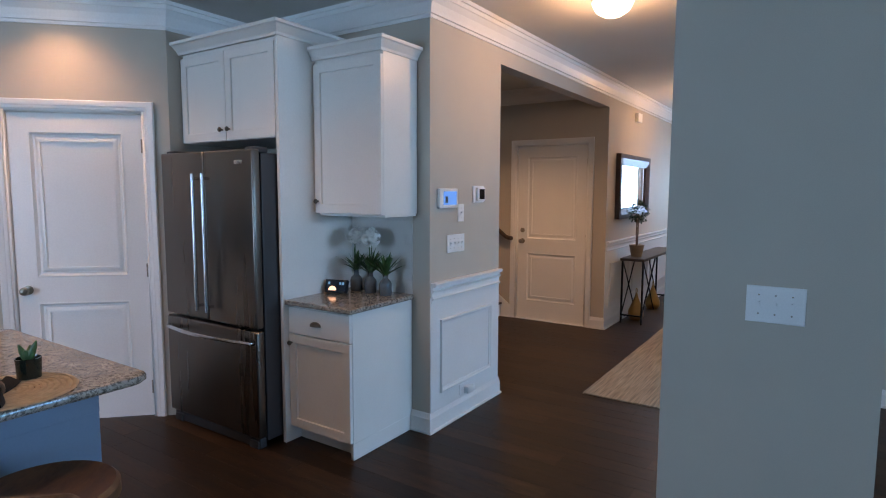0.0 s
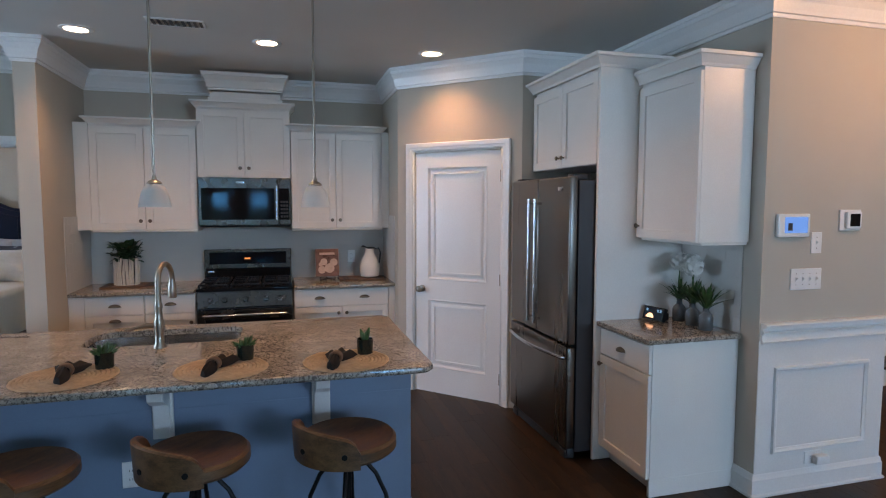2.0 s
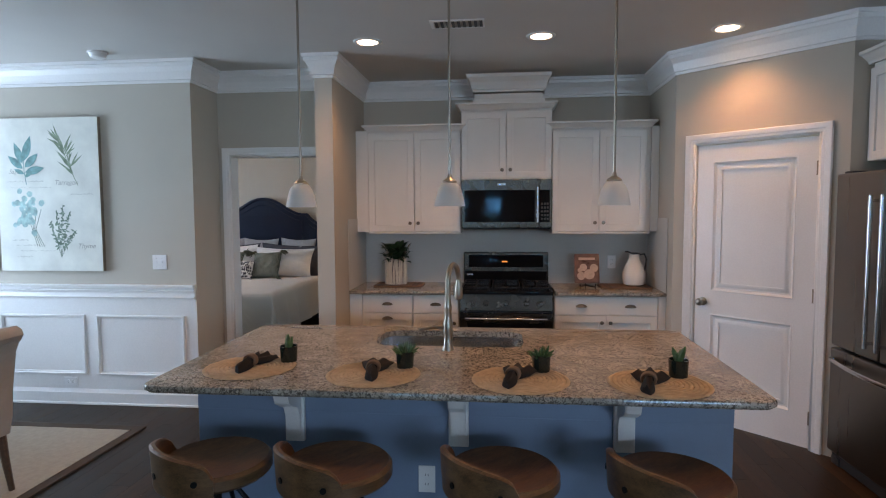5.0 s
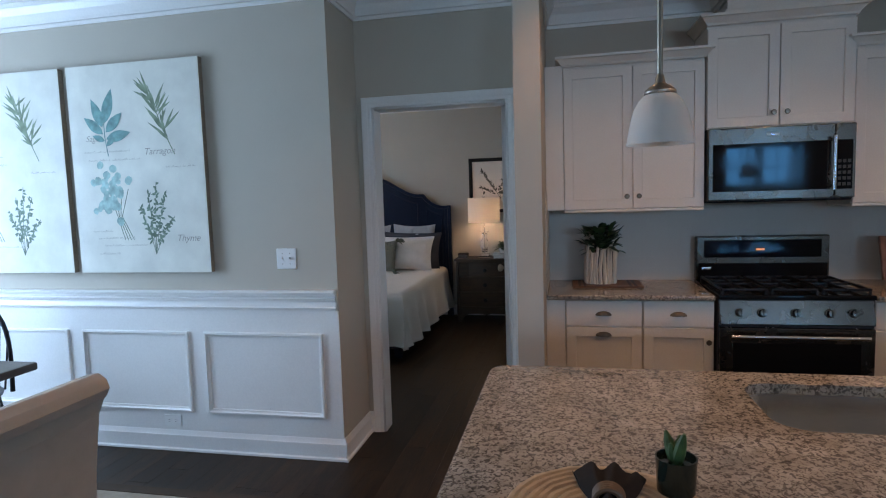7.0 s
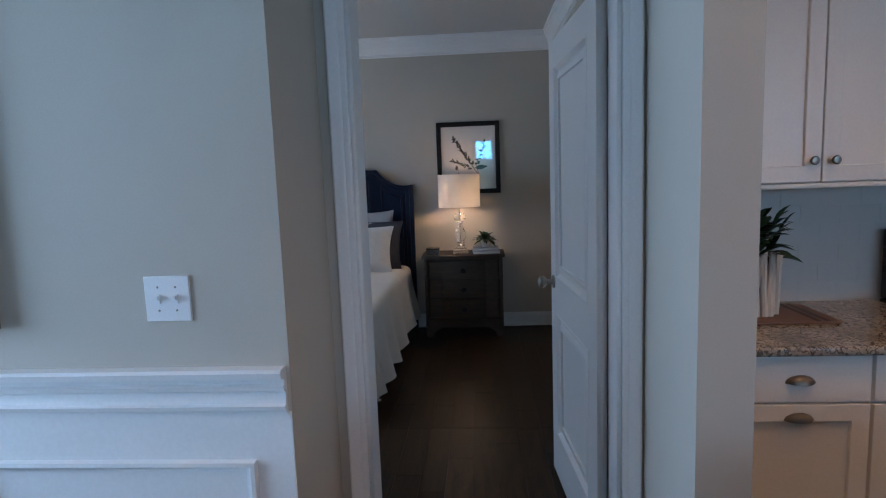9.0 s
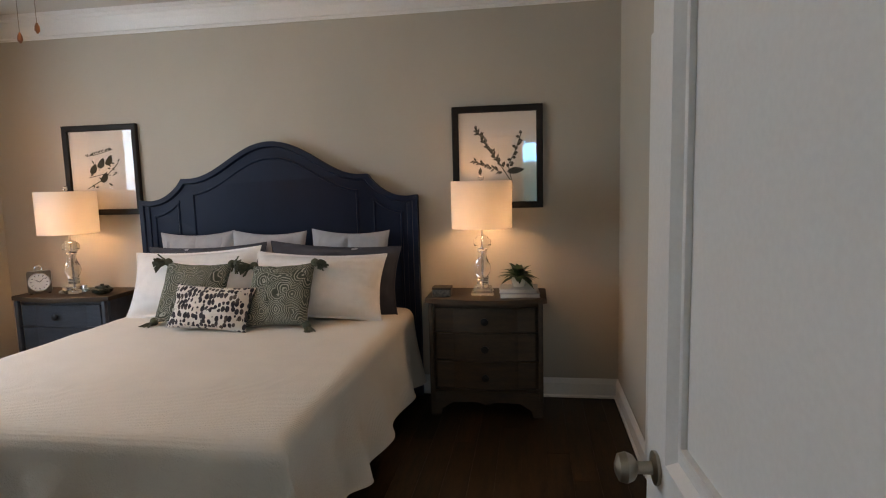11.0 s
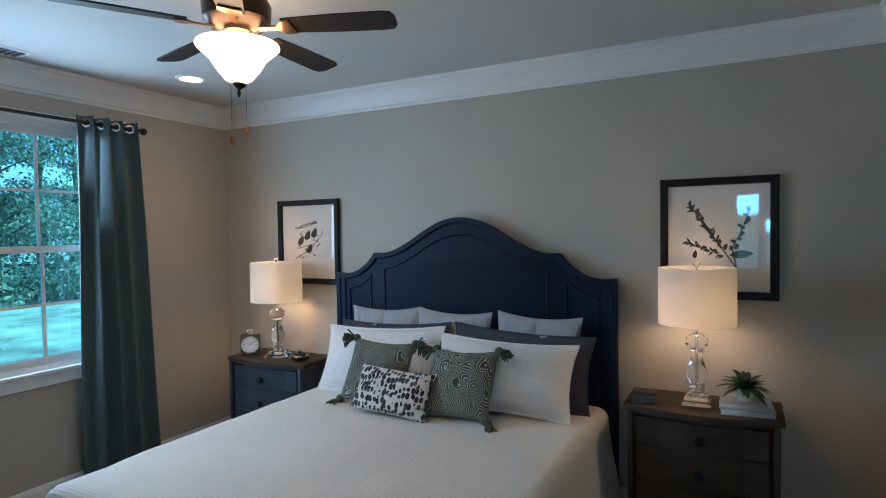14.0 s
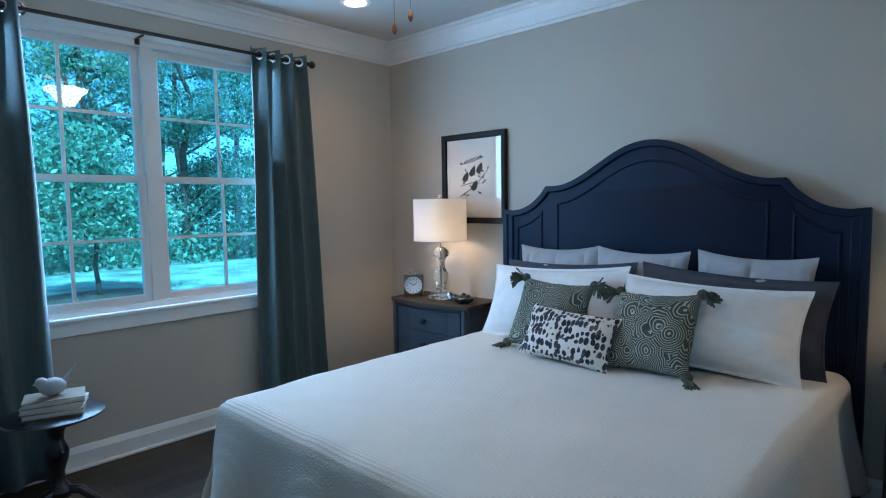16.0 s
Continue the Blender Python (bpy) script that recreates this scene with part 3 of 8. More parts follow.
def add_pulls(M, d, knob, pull):
    if knob:
        part("knob", BM().lathe([(0.006, 0), (0.005, 0.014), (0.014, 0.018), (0.0155, 0.024), (0.012, 0.029), (0.001, 0.030)], seg=14, M=M @ Matrix.Translation((knob[0], knob[1], 0.019))), PULLM, d, "round bronzed nickel knob")
    if pull:
        # cup pull: a quarter bowl, open below
        c = BM()
        n, k = 12, 5
        b = bmesh.new()
        rows = []
        for j in range(k + 1):
            ph = math.pi / 2 * j / k
            rows.append([b.verts.new((pull[0] - 0.046 * math.cos(math.pi * i / n) * math.cos(ph * 0.0 + 0) * (1 - 0.25 * (j / k)), pull[1] - 0.012 + 0.026 * math.sin(math.pi * i / n) * math.cos(ph), 0.019 + 0.024 * math.sin(ph) * (0.35 + 0.65 * math.sin(math.pi * i / n)))) for i in range(n + 1)])
        for r, s in zip(rows, rows[1:]):
            for i in range(n):
                b.faces.new((r[i], r[i + 1], s[i + 1], s[i]))
        c.take(b, M)
        part("cup_pull", c, PULLM, d, "bronzed nickel cup pull")


KM = on_wall((0, 0, 0), (0, 1, 0), (1, 0, 0))      # u = y, w = x
CABCROWN = [(0, 0), (0.006, 0), (0.010, 0.012), (0.035, 0.040), (0.045, 0.044), (0.045, 0.058), (0, 0.058)]


def at_x(x):
    return Matrix.Translation((x, 0, 0)) @ KM


def upper(name, y0, y1, z0, z1, xf, label, ndoors=2, crown=True, filler=0.0):
    c = thing(name, (XK + 0.17, (y0 + y1) / 2, z0), label, "cabinet", "kitchen wall cabinets")
    part("body", BM().box(XK + 0.002, xf - 0.019, y0, y1, z0, z1, 0.002), CABW, c)
    part("light_rail", BM().box(XK + 0.01, xf - 0.001, y0 + 0.002, y1 - 0.002, z0 - 0.018, z0 - 0.0005, 0.003), CABW, c)
    w = (y1 - y0 - filler) / ndoors
    for i in range(ndoors):
        a = y0 + i * w
        kn = a + w - 0.035 if i == 0 else a + 0.035
        shaker("door", at_x(xf - 0.0185), a + 0.0025, a + w - 0.0025, z0 + 0.003, z1 - 0.03, c, (kn, z0 + 0.075))
    if crown:
        part("cornice", BM().sweep([(XK + 0.002, y0), (xf, y0), (xf, y1), (XK + 0.002, y1)], [(-d, z1 - 0.012 + w) for d, w in CABCROWN]), CABW, c)
        part("top_board", BM().box(XK + 0.003, xf - 0.002, y0 + 0.002, y1 - 0.002, z1 + 0.001, z1 + 0.012), CABW, c)
    return c


UF = -4.855
upper("wall_cabinet", -1.165, -0.354, 1.385, 2.262, UF, "white shaker wall cabinet with two doors beside the microwave")
upper("wall_cabinet", 0.422, 1.235, 1.385, 2.262, UF, "white shaker wall cabinet with two doors above the jug", filler=0.03)
hood = upper("hood_cabinet", -0.348, 0.418, 1.836, 2.43, UF + 0.015, "taller white shaker cabinet above the microwave")
ch = BM()
ch.prism(rect(-0.235, 0, 0.345, 1), 0, 1) if False else ch.box(XK + 0.002, UF - 0.02, -0.235, 0.345, 2.49, 2.56)
ch.sweep([(XK + 0.002, -0.235), (UF - 0.02, -0.235), (UF - 0.02, 0.345), (XK + 0.002, 0.345)], [(-d, w + 0.002) for d, w in CROWN if w < 2.735] + [(0, 2.735)])
ch.box(XK + 0.002, UF - 0.005, -0.25, 0.36, 2.478, 2.51, 0.004)
part("chimney_box", ch, CABW, hood)
structure("trim_filler_left", BM().box(XK, UF - 0.004, YL + 0.001, -1.167, 1.385, 2.262), CABW, "white cabinet filler strip")
structure("trim_filler_right", BM().box(XK, UF - 0.004, 1.237, YR - 0.001, 1.385, 2.262), CABW, "white cabinet filler strip")
CF, CT = -4.575, 0.905


def base_unit(name, y0, y1, label, fronts):
    c = thing(name, (-4.88, (y0 + y1) / 2, 0), label, "cabinet", "kitchen base cabinets")
    part("body", BM().box(XK + 0.002, CF - 0.019, y0, y1, 0.10, CT - 0.032, 0.002), CABW, c)
    part("toe_kick", BM().box(XK + 0.002, CF - 0.08, y0 + 0.001, y1 - 0.001, 0.003, 0.099), CABW, c)
    M = at_x(CF - 0.0185)
    for kind, a, b_, lo, hi, extra in fronts:
        if kind == "drawer":
            slab("drawer_front", M, a, b_, lo, hi, c, pull=((a + b_) / 2, (lo + hi) / 2))
        elif kind == "wide":
            d = slab("drawer_front", M, a, b_, lo, hi, c, pull=(a + (b_ - a) * 0.26, (lo + hi) / 2))
            add_pulls(M, d, None, (a + (b_ - a) * 0.74, (lo + hi) / 2))
        else:
            shaker("door", M, a, b_, lo, hi, c, knob=extra if extra and len(extra) == 2 else None, pull=extra[:2] if extra and len(extra) == 3 else None)
    return c


D0, D1 = 0.722, 0.868
base_unit("base_cabinet", -1.165, -0.738, "white base cabinet with a drawer and pull-out below", [("drawer", -1.162, -0.742, D0, D1, None), ("door", -1.162, -0.742, 0.115, 0.714, (-0.952, 0.675, 1))])
base_unit("base_cabinet", -0.736, -0.356, "white base cabinet with one drawer above one door", [("drawer", -0.732, -0.360, D0, D1, None), ("door", -0.732, -0.360, 0.115, 0.714, (-0.39, 0.64))])
base_unit("base_cabinet", 0.426, 1.24, "white base cabinet with a wide drawer above two doors", [("wide", 0.43, 1.236, D0, D1, None), ("door", 0.43, 0.832, 0.115, 0.714, (0.80, 0.66)), ("door", 0.836, 1.236, 0.115, 0.714, (0.868, 0.66))])
structure("trim_base_filler_left", BM().box(XK, CF - 0.004, YL + 0.001, -1.167, 0.10, CT - 0.034), CABW, "white cabinet filler strip")
structure("trim_base_filler_right", BM().box(XK, CF - 0.004, 1.242, YR - 0.001, 0.10, CT - 0.034), CABW, "white cabinet filler strip")
for a, c in ((YL + 0.003, -0.358), (0.428, YR - 0.003)):
    solid("countertop", BM().box(XK + 0.013, CF + 0.03, a, c, CT - 0.03, CT, 0.008, 3), GRAN, "speckled grey and beige granite countertop on the base cabinets", "countertop", "granite countertops")

# island
IX0, IX1, IY0, IY1, IT = -3.19, -1.955, -1.425, 0.985, 0.89
SX0, SX1, SY0_, SY1_ = -3.07, -2.70, -0.65, 0.11
island = thing("kitchen_island", (-2.6, -0.2, 0), "painted kitchen island with corbels under the granite overhang", "island")
part("body", BM().box(IX0 + 0.04, -2.25, -1.34, 0.935, 0.10, 0.70, 0.003), ISLP, island)
_b = BM()
_b.box(IX0 + 0.04, -3.10, -1.34, 0.935, 0.70, 0.858).box(-2.68, -2.25, -1.34, 0.935, 0.70, 0.858)
_b.box(-3.10, -2.68, -1.34, -0.68, 0.70, 0.858).box(-3.10, -2.68, 0.14, 0.935, 0.70, 0.858)
part("upper_body", _b, ISLP, island)
part("plinth", BM().box(IX0 + 0.10, -2.262, -1.33, 0.925, 0.003, 0.10), ISLP, island)
part("base_moulding", BM().sweep([(IX0 + 0.05, -1.34), (-2.25, -1.34), (-2.25, 0.935), (IX0 + 0.05, 0.935)], [(-d, w) for d, w in BASE]), ISLP, island)


def rounded(x0, y0, x1, y1, r, n=6):
    pts = []
    for cx, cy, a0 in ((x1 - r, y0 + r, -90), (x1 - r, y1 - r, 0), (x0 + r, y1 - r, 90), (x0 + r, y0 + r, 180)):
        for i in range(n + 1):
            a = radians(a0 + 90 * i / n)
            pts.append((cx + r * math.cos(a), cy + r * math.sin(a)))
    return pts


def slab_with_hole(outer, hole, z0, z1, bev):
    """A slab with a hole; rims match in count, so bridge them ring to ring."""
    b = bmesh.new()
    n = len(outer)

    def ring(pts, z):
        return [b.verts.new((x, y, z)) for x, y in pts]

    def shrink(pts, d):
        cx, cy = sum(p[0] for p in pts) / n, sum(p[1] for p in pts) / n
        return [(x - math.copysign(min(d, abs(x - cx)), x - cx), y - math.copysign(min(d, abs(y - cy)), y - cy)) for x, y in pts]
    rs = [ring(hole, z0), ring(shrink(outer, bev), z0), ring(outer, z0 + bev), ring(outer, z1 - bev), ring(shrink(outer, bev * 0.3), z1 - bev * 0.3), ring(shrink(outer, bev), z1), ring(hole, z1)]
    for r, s in zip(rs, rs[1:] + rs[:1]):
        for i in range(n):
            j = (i + 1) % n
            b.faces.new((r[i], r[j], s[j], s[i]))
    out = BM()
    out.take(b)
    return out


solid("island_countertop", slab_with_hole(rounded(IX0, IY0, IX1, IY1, 0.06, 8), rounded(SX0, SY0_, SX1, SY1_, 0.09, 8), IT - 0.032, IT, 0.010), GRAN, "speckled granite island top with rounded corners and a sink cut-out", "countertop", "granite countertops")

# ---- right-hand run: fridge, panel, cabinets ----
RM = on_wall((0, 0, 0), (1, 0, 0), (0, -1, 0))      # u = x, w = -y


def at_y(y):
    return Matrix.Translation((0, y, 0)) @ RM


fc = thing("fridge_cabinet", (-3.15, 2.5, 1.85), "white shaker cabinet with two doors above the fridge", "cabinet", "kitchen wall cabinets")
FY = 2.19
part("body", BM().box(-3.612, -2.69, FY + 0.019, YF - 0.002, 1.85, 2.43, 0.002), CABW, fc)
for i, (a, c) in enumerate(((-3.610, -3.152), (-3.148, -2.692))):
    shaker("door", at_y(FY + 0.0185), a, c, 1.853, 2.40, fc, (c - 0.035 if i == 0 else a + 0.035, 1.92))
part("cornice", BM().sweep([(-3.615, YF - 0.003), (-3.615, FY), (-2.66, FY), (-2.66, YF - 0.003)], [(-d * 1.5, 2.425 + w * 1.25) for d, w in CABCROWN]), CABW, fc)
part("top_board", BM().box(-3.61, -2.665, FY + 0.003, YF - 0.004, 2.432, 2.45), CABW, fc)
part("side_panel", BM().box(-2.688, -2.662, FY, YF - 0.002, 0.003, 2.43, 0.002), CABW, fc)

rc = thing("wall_cabinet", (-2.4, 2.65, 1.4), "white shaker wall cabinet with one door above the flowers", "cabinet", "kitchen wall cabinets")
part("body", BM().box(-2.655, -2.115, 2.455 + 0.019, YF - 0.002, 1.40, 2.335, 0.002), CABW, rc)
shaker("door", at_y(2.455 + 0.0185), -2.652, -2.117, 1.403, 2.305, rc, (-2.625, 1.475))
part("cornice", BM().sweep([(-2.655, 2.455), (-2.115, 2.455), (-2.115, YF - 0.003)], [(-d, 2.325 + w * 1.3) for d, w in CABCROWN]), CABW, rc)
part("top_board", BM().box(-2.653, -2.118, 2.49, YF - 0.004, 2.337, 2.35), CABW, rc)
part("light_rail", BM().box(-2.650, -2.118, 2.49, YF - 0.01, 1.385, 1.3995, 0.003), CABW, rc)
rb = thing("base_cabinet", (-2.42, 2.5, 0), "white base cabinet with one drawer and one door under granite", "cabinet", "kitchen base cabinets")
part("body", BM().box(-2.658, -2.158, 2.225 + 0.019, YF - 0.002, 0.10, CT - 0.046, 0.002), CABW, rb)
part("toe_kick", BM().box(-2.657, -2.19, 2.31, YF - 0.003, 0.003, 0.0995), CABW, rb)
part("side_skirt", BM().box(-2.178, -2.157, 2.244, YF - 0.003, 0.003, 0.10), CABW, rb)
slab("drawer_front", at_y(2.2435), -2.655, -2.163, 0.69, 0.845, rb, pull=(-2.43, 0.765))
shaker("door", at_y(2.2435), -2.655, -2.163, 0.105, 0.682, rb, (-2.63, 0.63))
solid("countertop", BM().box(-2.66, -2.128, 2.195, YF - 0.013, CT - 0.045, CT - 0.015, 0.008, 3), GRAN, "small speckled granite countertop holding a clock and flowers", "countertop", "granite countertops")

# ---- floor ----
structure("floor", BM().box(BX - 0.12, EX + 0.12, SY - 0.12, 9.62, -0.12, -0.004), JOINT, "dark wood plank floor")

# ---- ceiling lamps ----
WARM = (1.0, 0.60, 0.30)
CANGLOW = glow("can_light_glow", (1.0, 0.86, 0.66), 6.0)


def can_light(x, y, watts=14.0):
    t = thing("recessed_light", (x, y, H), "lit round recessed ceiling light with a white trim", "ceiling light", "recessed ceiling lights")
    part("trim_ring", BM().lathe([(0.070, -0.002), (0.073, -0.008), (0.095, -0.006), (0.100, -0.001)], (x, y, H), 28, cap=False), WHITEP, t)
    part("lens", BM().lathe([(0.0005, -0.004), (0.070, -0.003)], (x, y, H), 24, cap=False), CANGLOW, t, "glowing frosted lens")
    d = bpy.data.lights.new("recessed_lamp", "SPOT")
    d.energy, d.color, d.spot_size, d.spot_blend, d.shadow_soft_size = watts, WARM, radians(125), 0.8, 0.06
    lamp = new("recessed_lamp", d)
    lamp.parent = t
    lamp.location = (0, 0, -0.02)


for x, y in ((-3.88, -0.93), (-3.88, 0.26), (-3.85, 1.45), (-2.84, -0.19), (-2.36, 1.43), (-2.84, -1.9)):
    can_light(x, y, 12.5)
can_light(-2.78, 5.0, 40)
can_light(-7.49, -5.20, 6)

# ---- fridge ----


def fridge():
    f = thing("fridge", (-3.145, 2.4, 0), "stainless steel french-door fridge with long bar handles", "fridge")
    x0, x1, y0, y1 = -3.605, -2.695, 2.03, 2.76
    part("body", BM().box(x0 + 0.006, x1 - 0.006, y0 + 0.055, y1, 0.045, 1.755, 0.006), DARKG, f, "dark grey steel cabinet body")
    xm = (x0 + x1) / 2
    for a, c, hx in ((x0, xm - 0.003, xm - 0.05), (xm + 0.003, x1, xm + 0.05)):
        d = part("door", BM().box(a, c, y0 - 0.01, y0 + 0.045, 0.735, 1.775, 0.012, 3), STEEL, f)
        h = BM().cyl((hx, y0 - 0.055, 0.80), (hx, y0 - 0.055, 1.64), 0.012)
        for z in (0.83, 1.61):
            h.cyl((hx, y0 - 0.055, z), (hx, y0 - 0.008, z), 0.009)
        part("handle", h, STEELH, d, "long bright steel bar handle")
        part("hinge_cover", BM().box(a + 0.02 if a == x0 else c - 0.10, a + 0.10 if a == x0 else c - 0.02, y0 + 0.02, y0 + 0.12, 1.757, 1.79, 0.006), DARKG, f)
    d = part("freezer_drawer", BM().box(x0, x1, y0 - 0.012, y0 + 0.045, 0.075, 0.72, 0.012, 3), STEEL, f)
    n = 14
    pts = [(x0 + 0.04 + (x1 - x0 - 0.08) * i / n, y0 - 0.03 - 0.045 * math.sin(math.pi * i / n), 0.65) for i in range(n + 1)]
    h = BM().tube([(pts[0][0], y0 - 0.008, 0.65)] + pts + [(pts[-1][0], y0 - 0.008, 0.65)], 0.013)
    part("handle", h, STEELH, d, "curved bright steel bar handle")
    part("badge", BM().box(x1 - 0.16, x1 - 0.09, y0 - 0.013, y0 - 0.009, 1.69, 1.715, 0.002), STEELH, f, "small plain metal badge")
    part("grille", BM().box(x0 + 0.02, x1 - 0.02, y0 + 0.01, y0 + 0.06, 0.006, 0.068, 0.004), DARKG, f)
    for x in (x0 + 0.07, x1 - 0.07):
        part("foot", BM().box(x - 0.04, x + 0.04, y0 - 0.0, y0 + 0.05, 0.002, 0.05, 0.006), DARKG, f)


fridge()

# ---- range and microwave ----
AMBER = glow("clock_digits", (1.0, 0.35, 0.08), 0.5, 0.03)


def stove():
    s = thing("gas_range", (-4.86, 0.034, 0), "stainless steel gas range with black cooktop and five knobs", "range")
    y0, y1, xf = -0.346, 0.414, -4.52
    part("body", BM().box(XK + 0.02, xf - 0.03, y0, y1, 0.09, 0.895, 0.003), DARKG, s)
    part("base_drawer", BM().box(xf - 0.03, xf - 0.005, y0 + 0.004, y1 - 0.004, 0.09, 0.24, 0.006), STEELD, s)
    d = part("oven_door", BM().box(xf - 0.03, xf - 0.002, y0 + 0.004, y1 - 0.004, 0.25, 0.735, 0.006), STEELD, s)
    part("oven_window", BM().box(xf - 0.006, xf + 0.001, y0 + 0.07, y1 - 0.07, 0.31, 0.655, 0.004), BLACKG, d, "dark oven glass")
    h = BM().cyl((xf + 0.045, y0 + 0.05, 0.695), (xf + 0.045, y1 - 0.05, 0.695), 0.011)
    for y in (y0 + 0.07, y1 - 0.07):
        h.cyl((xf - 0.004, y, 0.695), (xf + 0.045, y, 0.695), 0.009)
    part("handle", h, STEELH, d, "bright steel bar handle")
    M = Matrix.Translation((xf - 0.03, 0, 0.745)) @ Matrix.Rotation(radians(-12), 4, "Y")
    p = BM()
    p.box(-0.02, 0.028, y0 + 0.003, y1 - 0.003, 0, 0.135, 0.005, M=M)
    part("control_panel", p, STEELD, s)
    for i, y in enumerate((-0.24, -0.13, 0.034, 0.198, 0.308)):
        k = BM().lathe([(0.024, 0), (0.024, 0.006), (0.019, 0.010), (0.017, 0.032), (0.001, 0.033)], seg=18, M=M @ Matrix.Translation((0.028, y, 0.065)) @ pose(0, 0, 0, 0, 90))
        k.box(0.055, 0.066, y - 0.003, y + 0.003, 0.049, 0.081, 0.002, M=M)
        part("knob", k, STEELD, s)
    part("cooktop", BM().box(XK + 0.02, xf - 0.01, y0, y1, 0.886, 0.912, 0.006), BLACKG, s)
    for yc, w in ((-0.215, 0.235), (0.034, 0.235), (0.283, 0.235)):
        g = BM()
        a, c = yc - w / 2, yc + w / 2
        for y in (a + 0.008, yc, c - 0.008):
            g.box(XK + 0.13, xf - 0.03, y - 0.006, y + 0.006, 0.930, 0.944, 0.002)
        for x in (XK + 0.13, XK + 0.27, XK + 0.40, xf - 0.045):
            g.box(x, x + 0.012, a, c, 0.930, 0.944, 0.002)
        for x in (XK + 0.135, xf - 0.04):
            for y in (a + 0.008, c - 0.008):
                g.box(x - 0.006, x + 0.006, y - 0.006, y + 0.006, 0.911, 0.932)
        part("grate", g, BLACKM, s, "black cast-iron grate")
        for x in (XK + 0.22, XK + 0.47):
            part("burner", BM().lathe([(0.045, 0), (0.045, 0.008), (0.03, 0.014), (0.001, 0.015)], (x, yc, 0.911), 18), BLACKM, s)
    bg = part("backguard", BM().box(XK + 0.02, XK + 0.085, y0, y1, 0.912, 1.19, 0.008), STEELD, s)
    part("display", BM().box(XK + 0.082, XK + 0.088, y0 + 0.045, y1 - 0.045, 1.055, 1.165, 0.003), BLACKG, bg, "black glass control display")
    part("lower_guard", BM().box(XK + 0.082, XK + 0.092, y0 + 0.012, y1 - 0.012, 0.915, 1.02, 0.003), BLACKG, bg)
    part("digits", BM().box(XK + 0.0885, XK + 0.0895, 0.0, 0.05, 1.10, 1.112), AMBER, bg, "glowing amber clock digits")
    part("badge", BM().box(XK + 0.0925, XK + 0.0945, y0 + 0.03, y0 + 0.085, 0.978, 0.996, 0.001), STEELH, bg, "small plain badge")


stove()


def microwave():
    m = thing("microwave", (-5.0, 0.034, 1.405), "stainless over-the-range microwave with a dark glass door", "microwave")
    y0, y1, z0, z1, xf = -0.347, 0.417, 1.405, 1.832, -4.81
    part("body", BM().box(XK + 0.004, xf - 0.03, y0, y1, z0 + 0.006, z1, 0.003), DARKG, m)
    yd = y1 - 0.105
    d = part("door", BM().box(xf - 0.03, xf, y0, yd, z0 + 0.012, z1 - 0.002, 0.006), STEELD, m)
    part("window", BM().box(xf - 0.004, xf + 0.002, y0 + 0.026, yd - 0.034, z0 + 0.062, z1 - 0.092, 0.004), BLACKG, d, "dark door glass")
    h = BM().cyl((xf + 0.038, yd - 0.015, z0 + 0.06), (xf + 0.038, yd - 0.015, z1 - 0.07), 0.010)
    for z in (z0 + 0.08, z1 - 0.09):
        h.cyl((xf - 0.002, yd - 0.015, z), (xf + 0.038, yd - 0.015, z), 0.008)
    part("handle", h, STEELH, d, "bright steel bar handle")
    part("control_panel", BM().box(xf - 0.03, xf, yd + 0.002, y1, z0 + 0.012, z1 - 0.002, 0.006), STEELD, m)
    part("keypad", BM().box(xf - 0.002, xf + 0.002, yd + 0.006, y1 - 0.016, z0 + 0.062, z1 - 0.092, 0.003), BLACKG, m)
    for i in range(5):
        for k in range(3):
            part("key", BM().box(xf + 0.001, xf + 0.0035, yd + 0.016 + k * 0.024, yd + 0.032 + k * 0.024, z0 + 0.08 + i * 0.032, z0 + 0.098 + i * 0.032), DARKG, m)
    part("badge", BM().box(xf - 0.001, xf + 0.002, -0.04, 0.03, z1 - 0.055, z1 - 0.035, 0.001), STEELH, m, "small plain badge")
    part("vent_grille", BM().box(XK + 0.05, xf - 0.02, y0 + 0.01, y1 - 0.01, z0, z0 + 0.0055), BLACKM, m)


microwave()

# ---- small kitchen materials ----
STOOLW = wood("stool_wood", (0.045, 0.020, 0.009), (0.20, 0.10, 0.045), 0.42, axis=(2, 9, 14), scale=2.2, per_object=0.15)
IRON = plain("dark_iron", (0.012, 0.012, 0.013), 0.5, 0.7)
STRAW = plain("woven_straw", (0.44, 0.33, 0.22), 0.8, vary=0.12, scale=30, grain=240, bump=0.4)
NAPKIN = plain("charcoal_linen", (0.020, 0.017, 0.016), 0.9, vary=0.12, scale=40, grain=400, bump=0.4, spec=0.2)
RINGW = plain("napkin_ring_wood", (0.14, 0.075, 0.04), 0.5, vary=0.1, scale=30)
SUCC = plain("succulent_green", (0.045, 0.11, 0.035), 0.5, vary=0.25, scale=40)
POTD = plain("dark_glass_pot", (0.010, 0.018, 0.014), 0.12, vary=0.05)
LEAFD = plain("dark_leaf_green", (0.020, 0.055, 0.020), 0.45, vary=0.3, scale=25)
LEAFM = plain("leaf_green", (0.05, 0.12, 0.035), 0.5, vary=0.3, scale=25)
BIRCH = plain("whitewashed_twig", (0.66, 0.62, 0.55), 0.75, vary=0.18, scale=14, grain=120, bump=0.4, stretch=(1, 1, 0.15))
CERAM = plain("white_enamel", (0.78, 0.76, 0.72), 0.15, vary=0.02, coat=0.4)
BOARD = wood("cutting_board_wood", (0.10, 0.05, 0.028), (0.22, 0.115, 0.065), 0.5, axis=(10, 1, 10), scale=3)
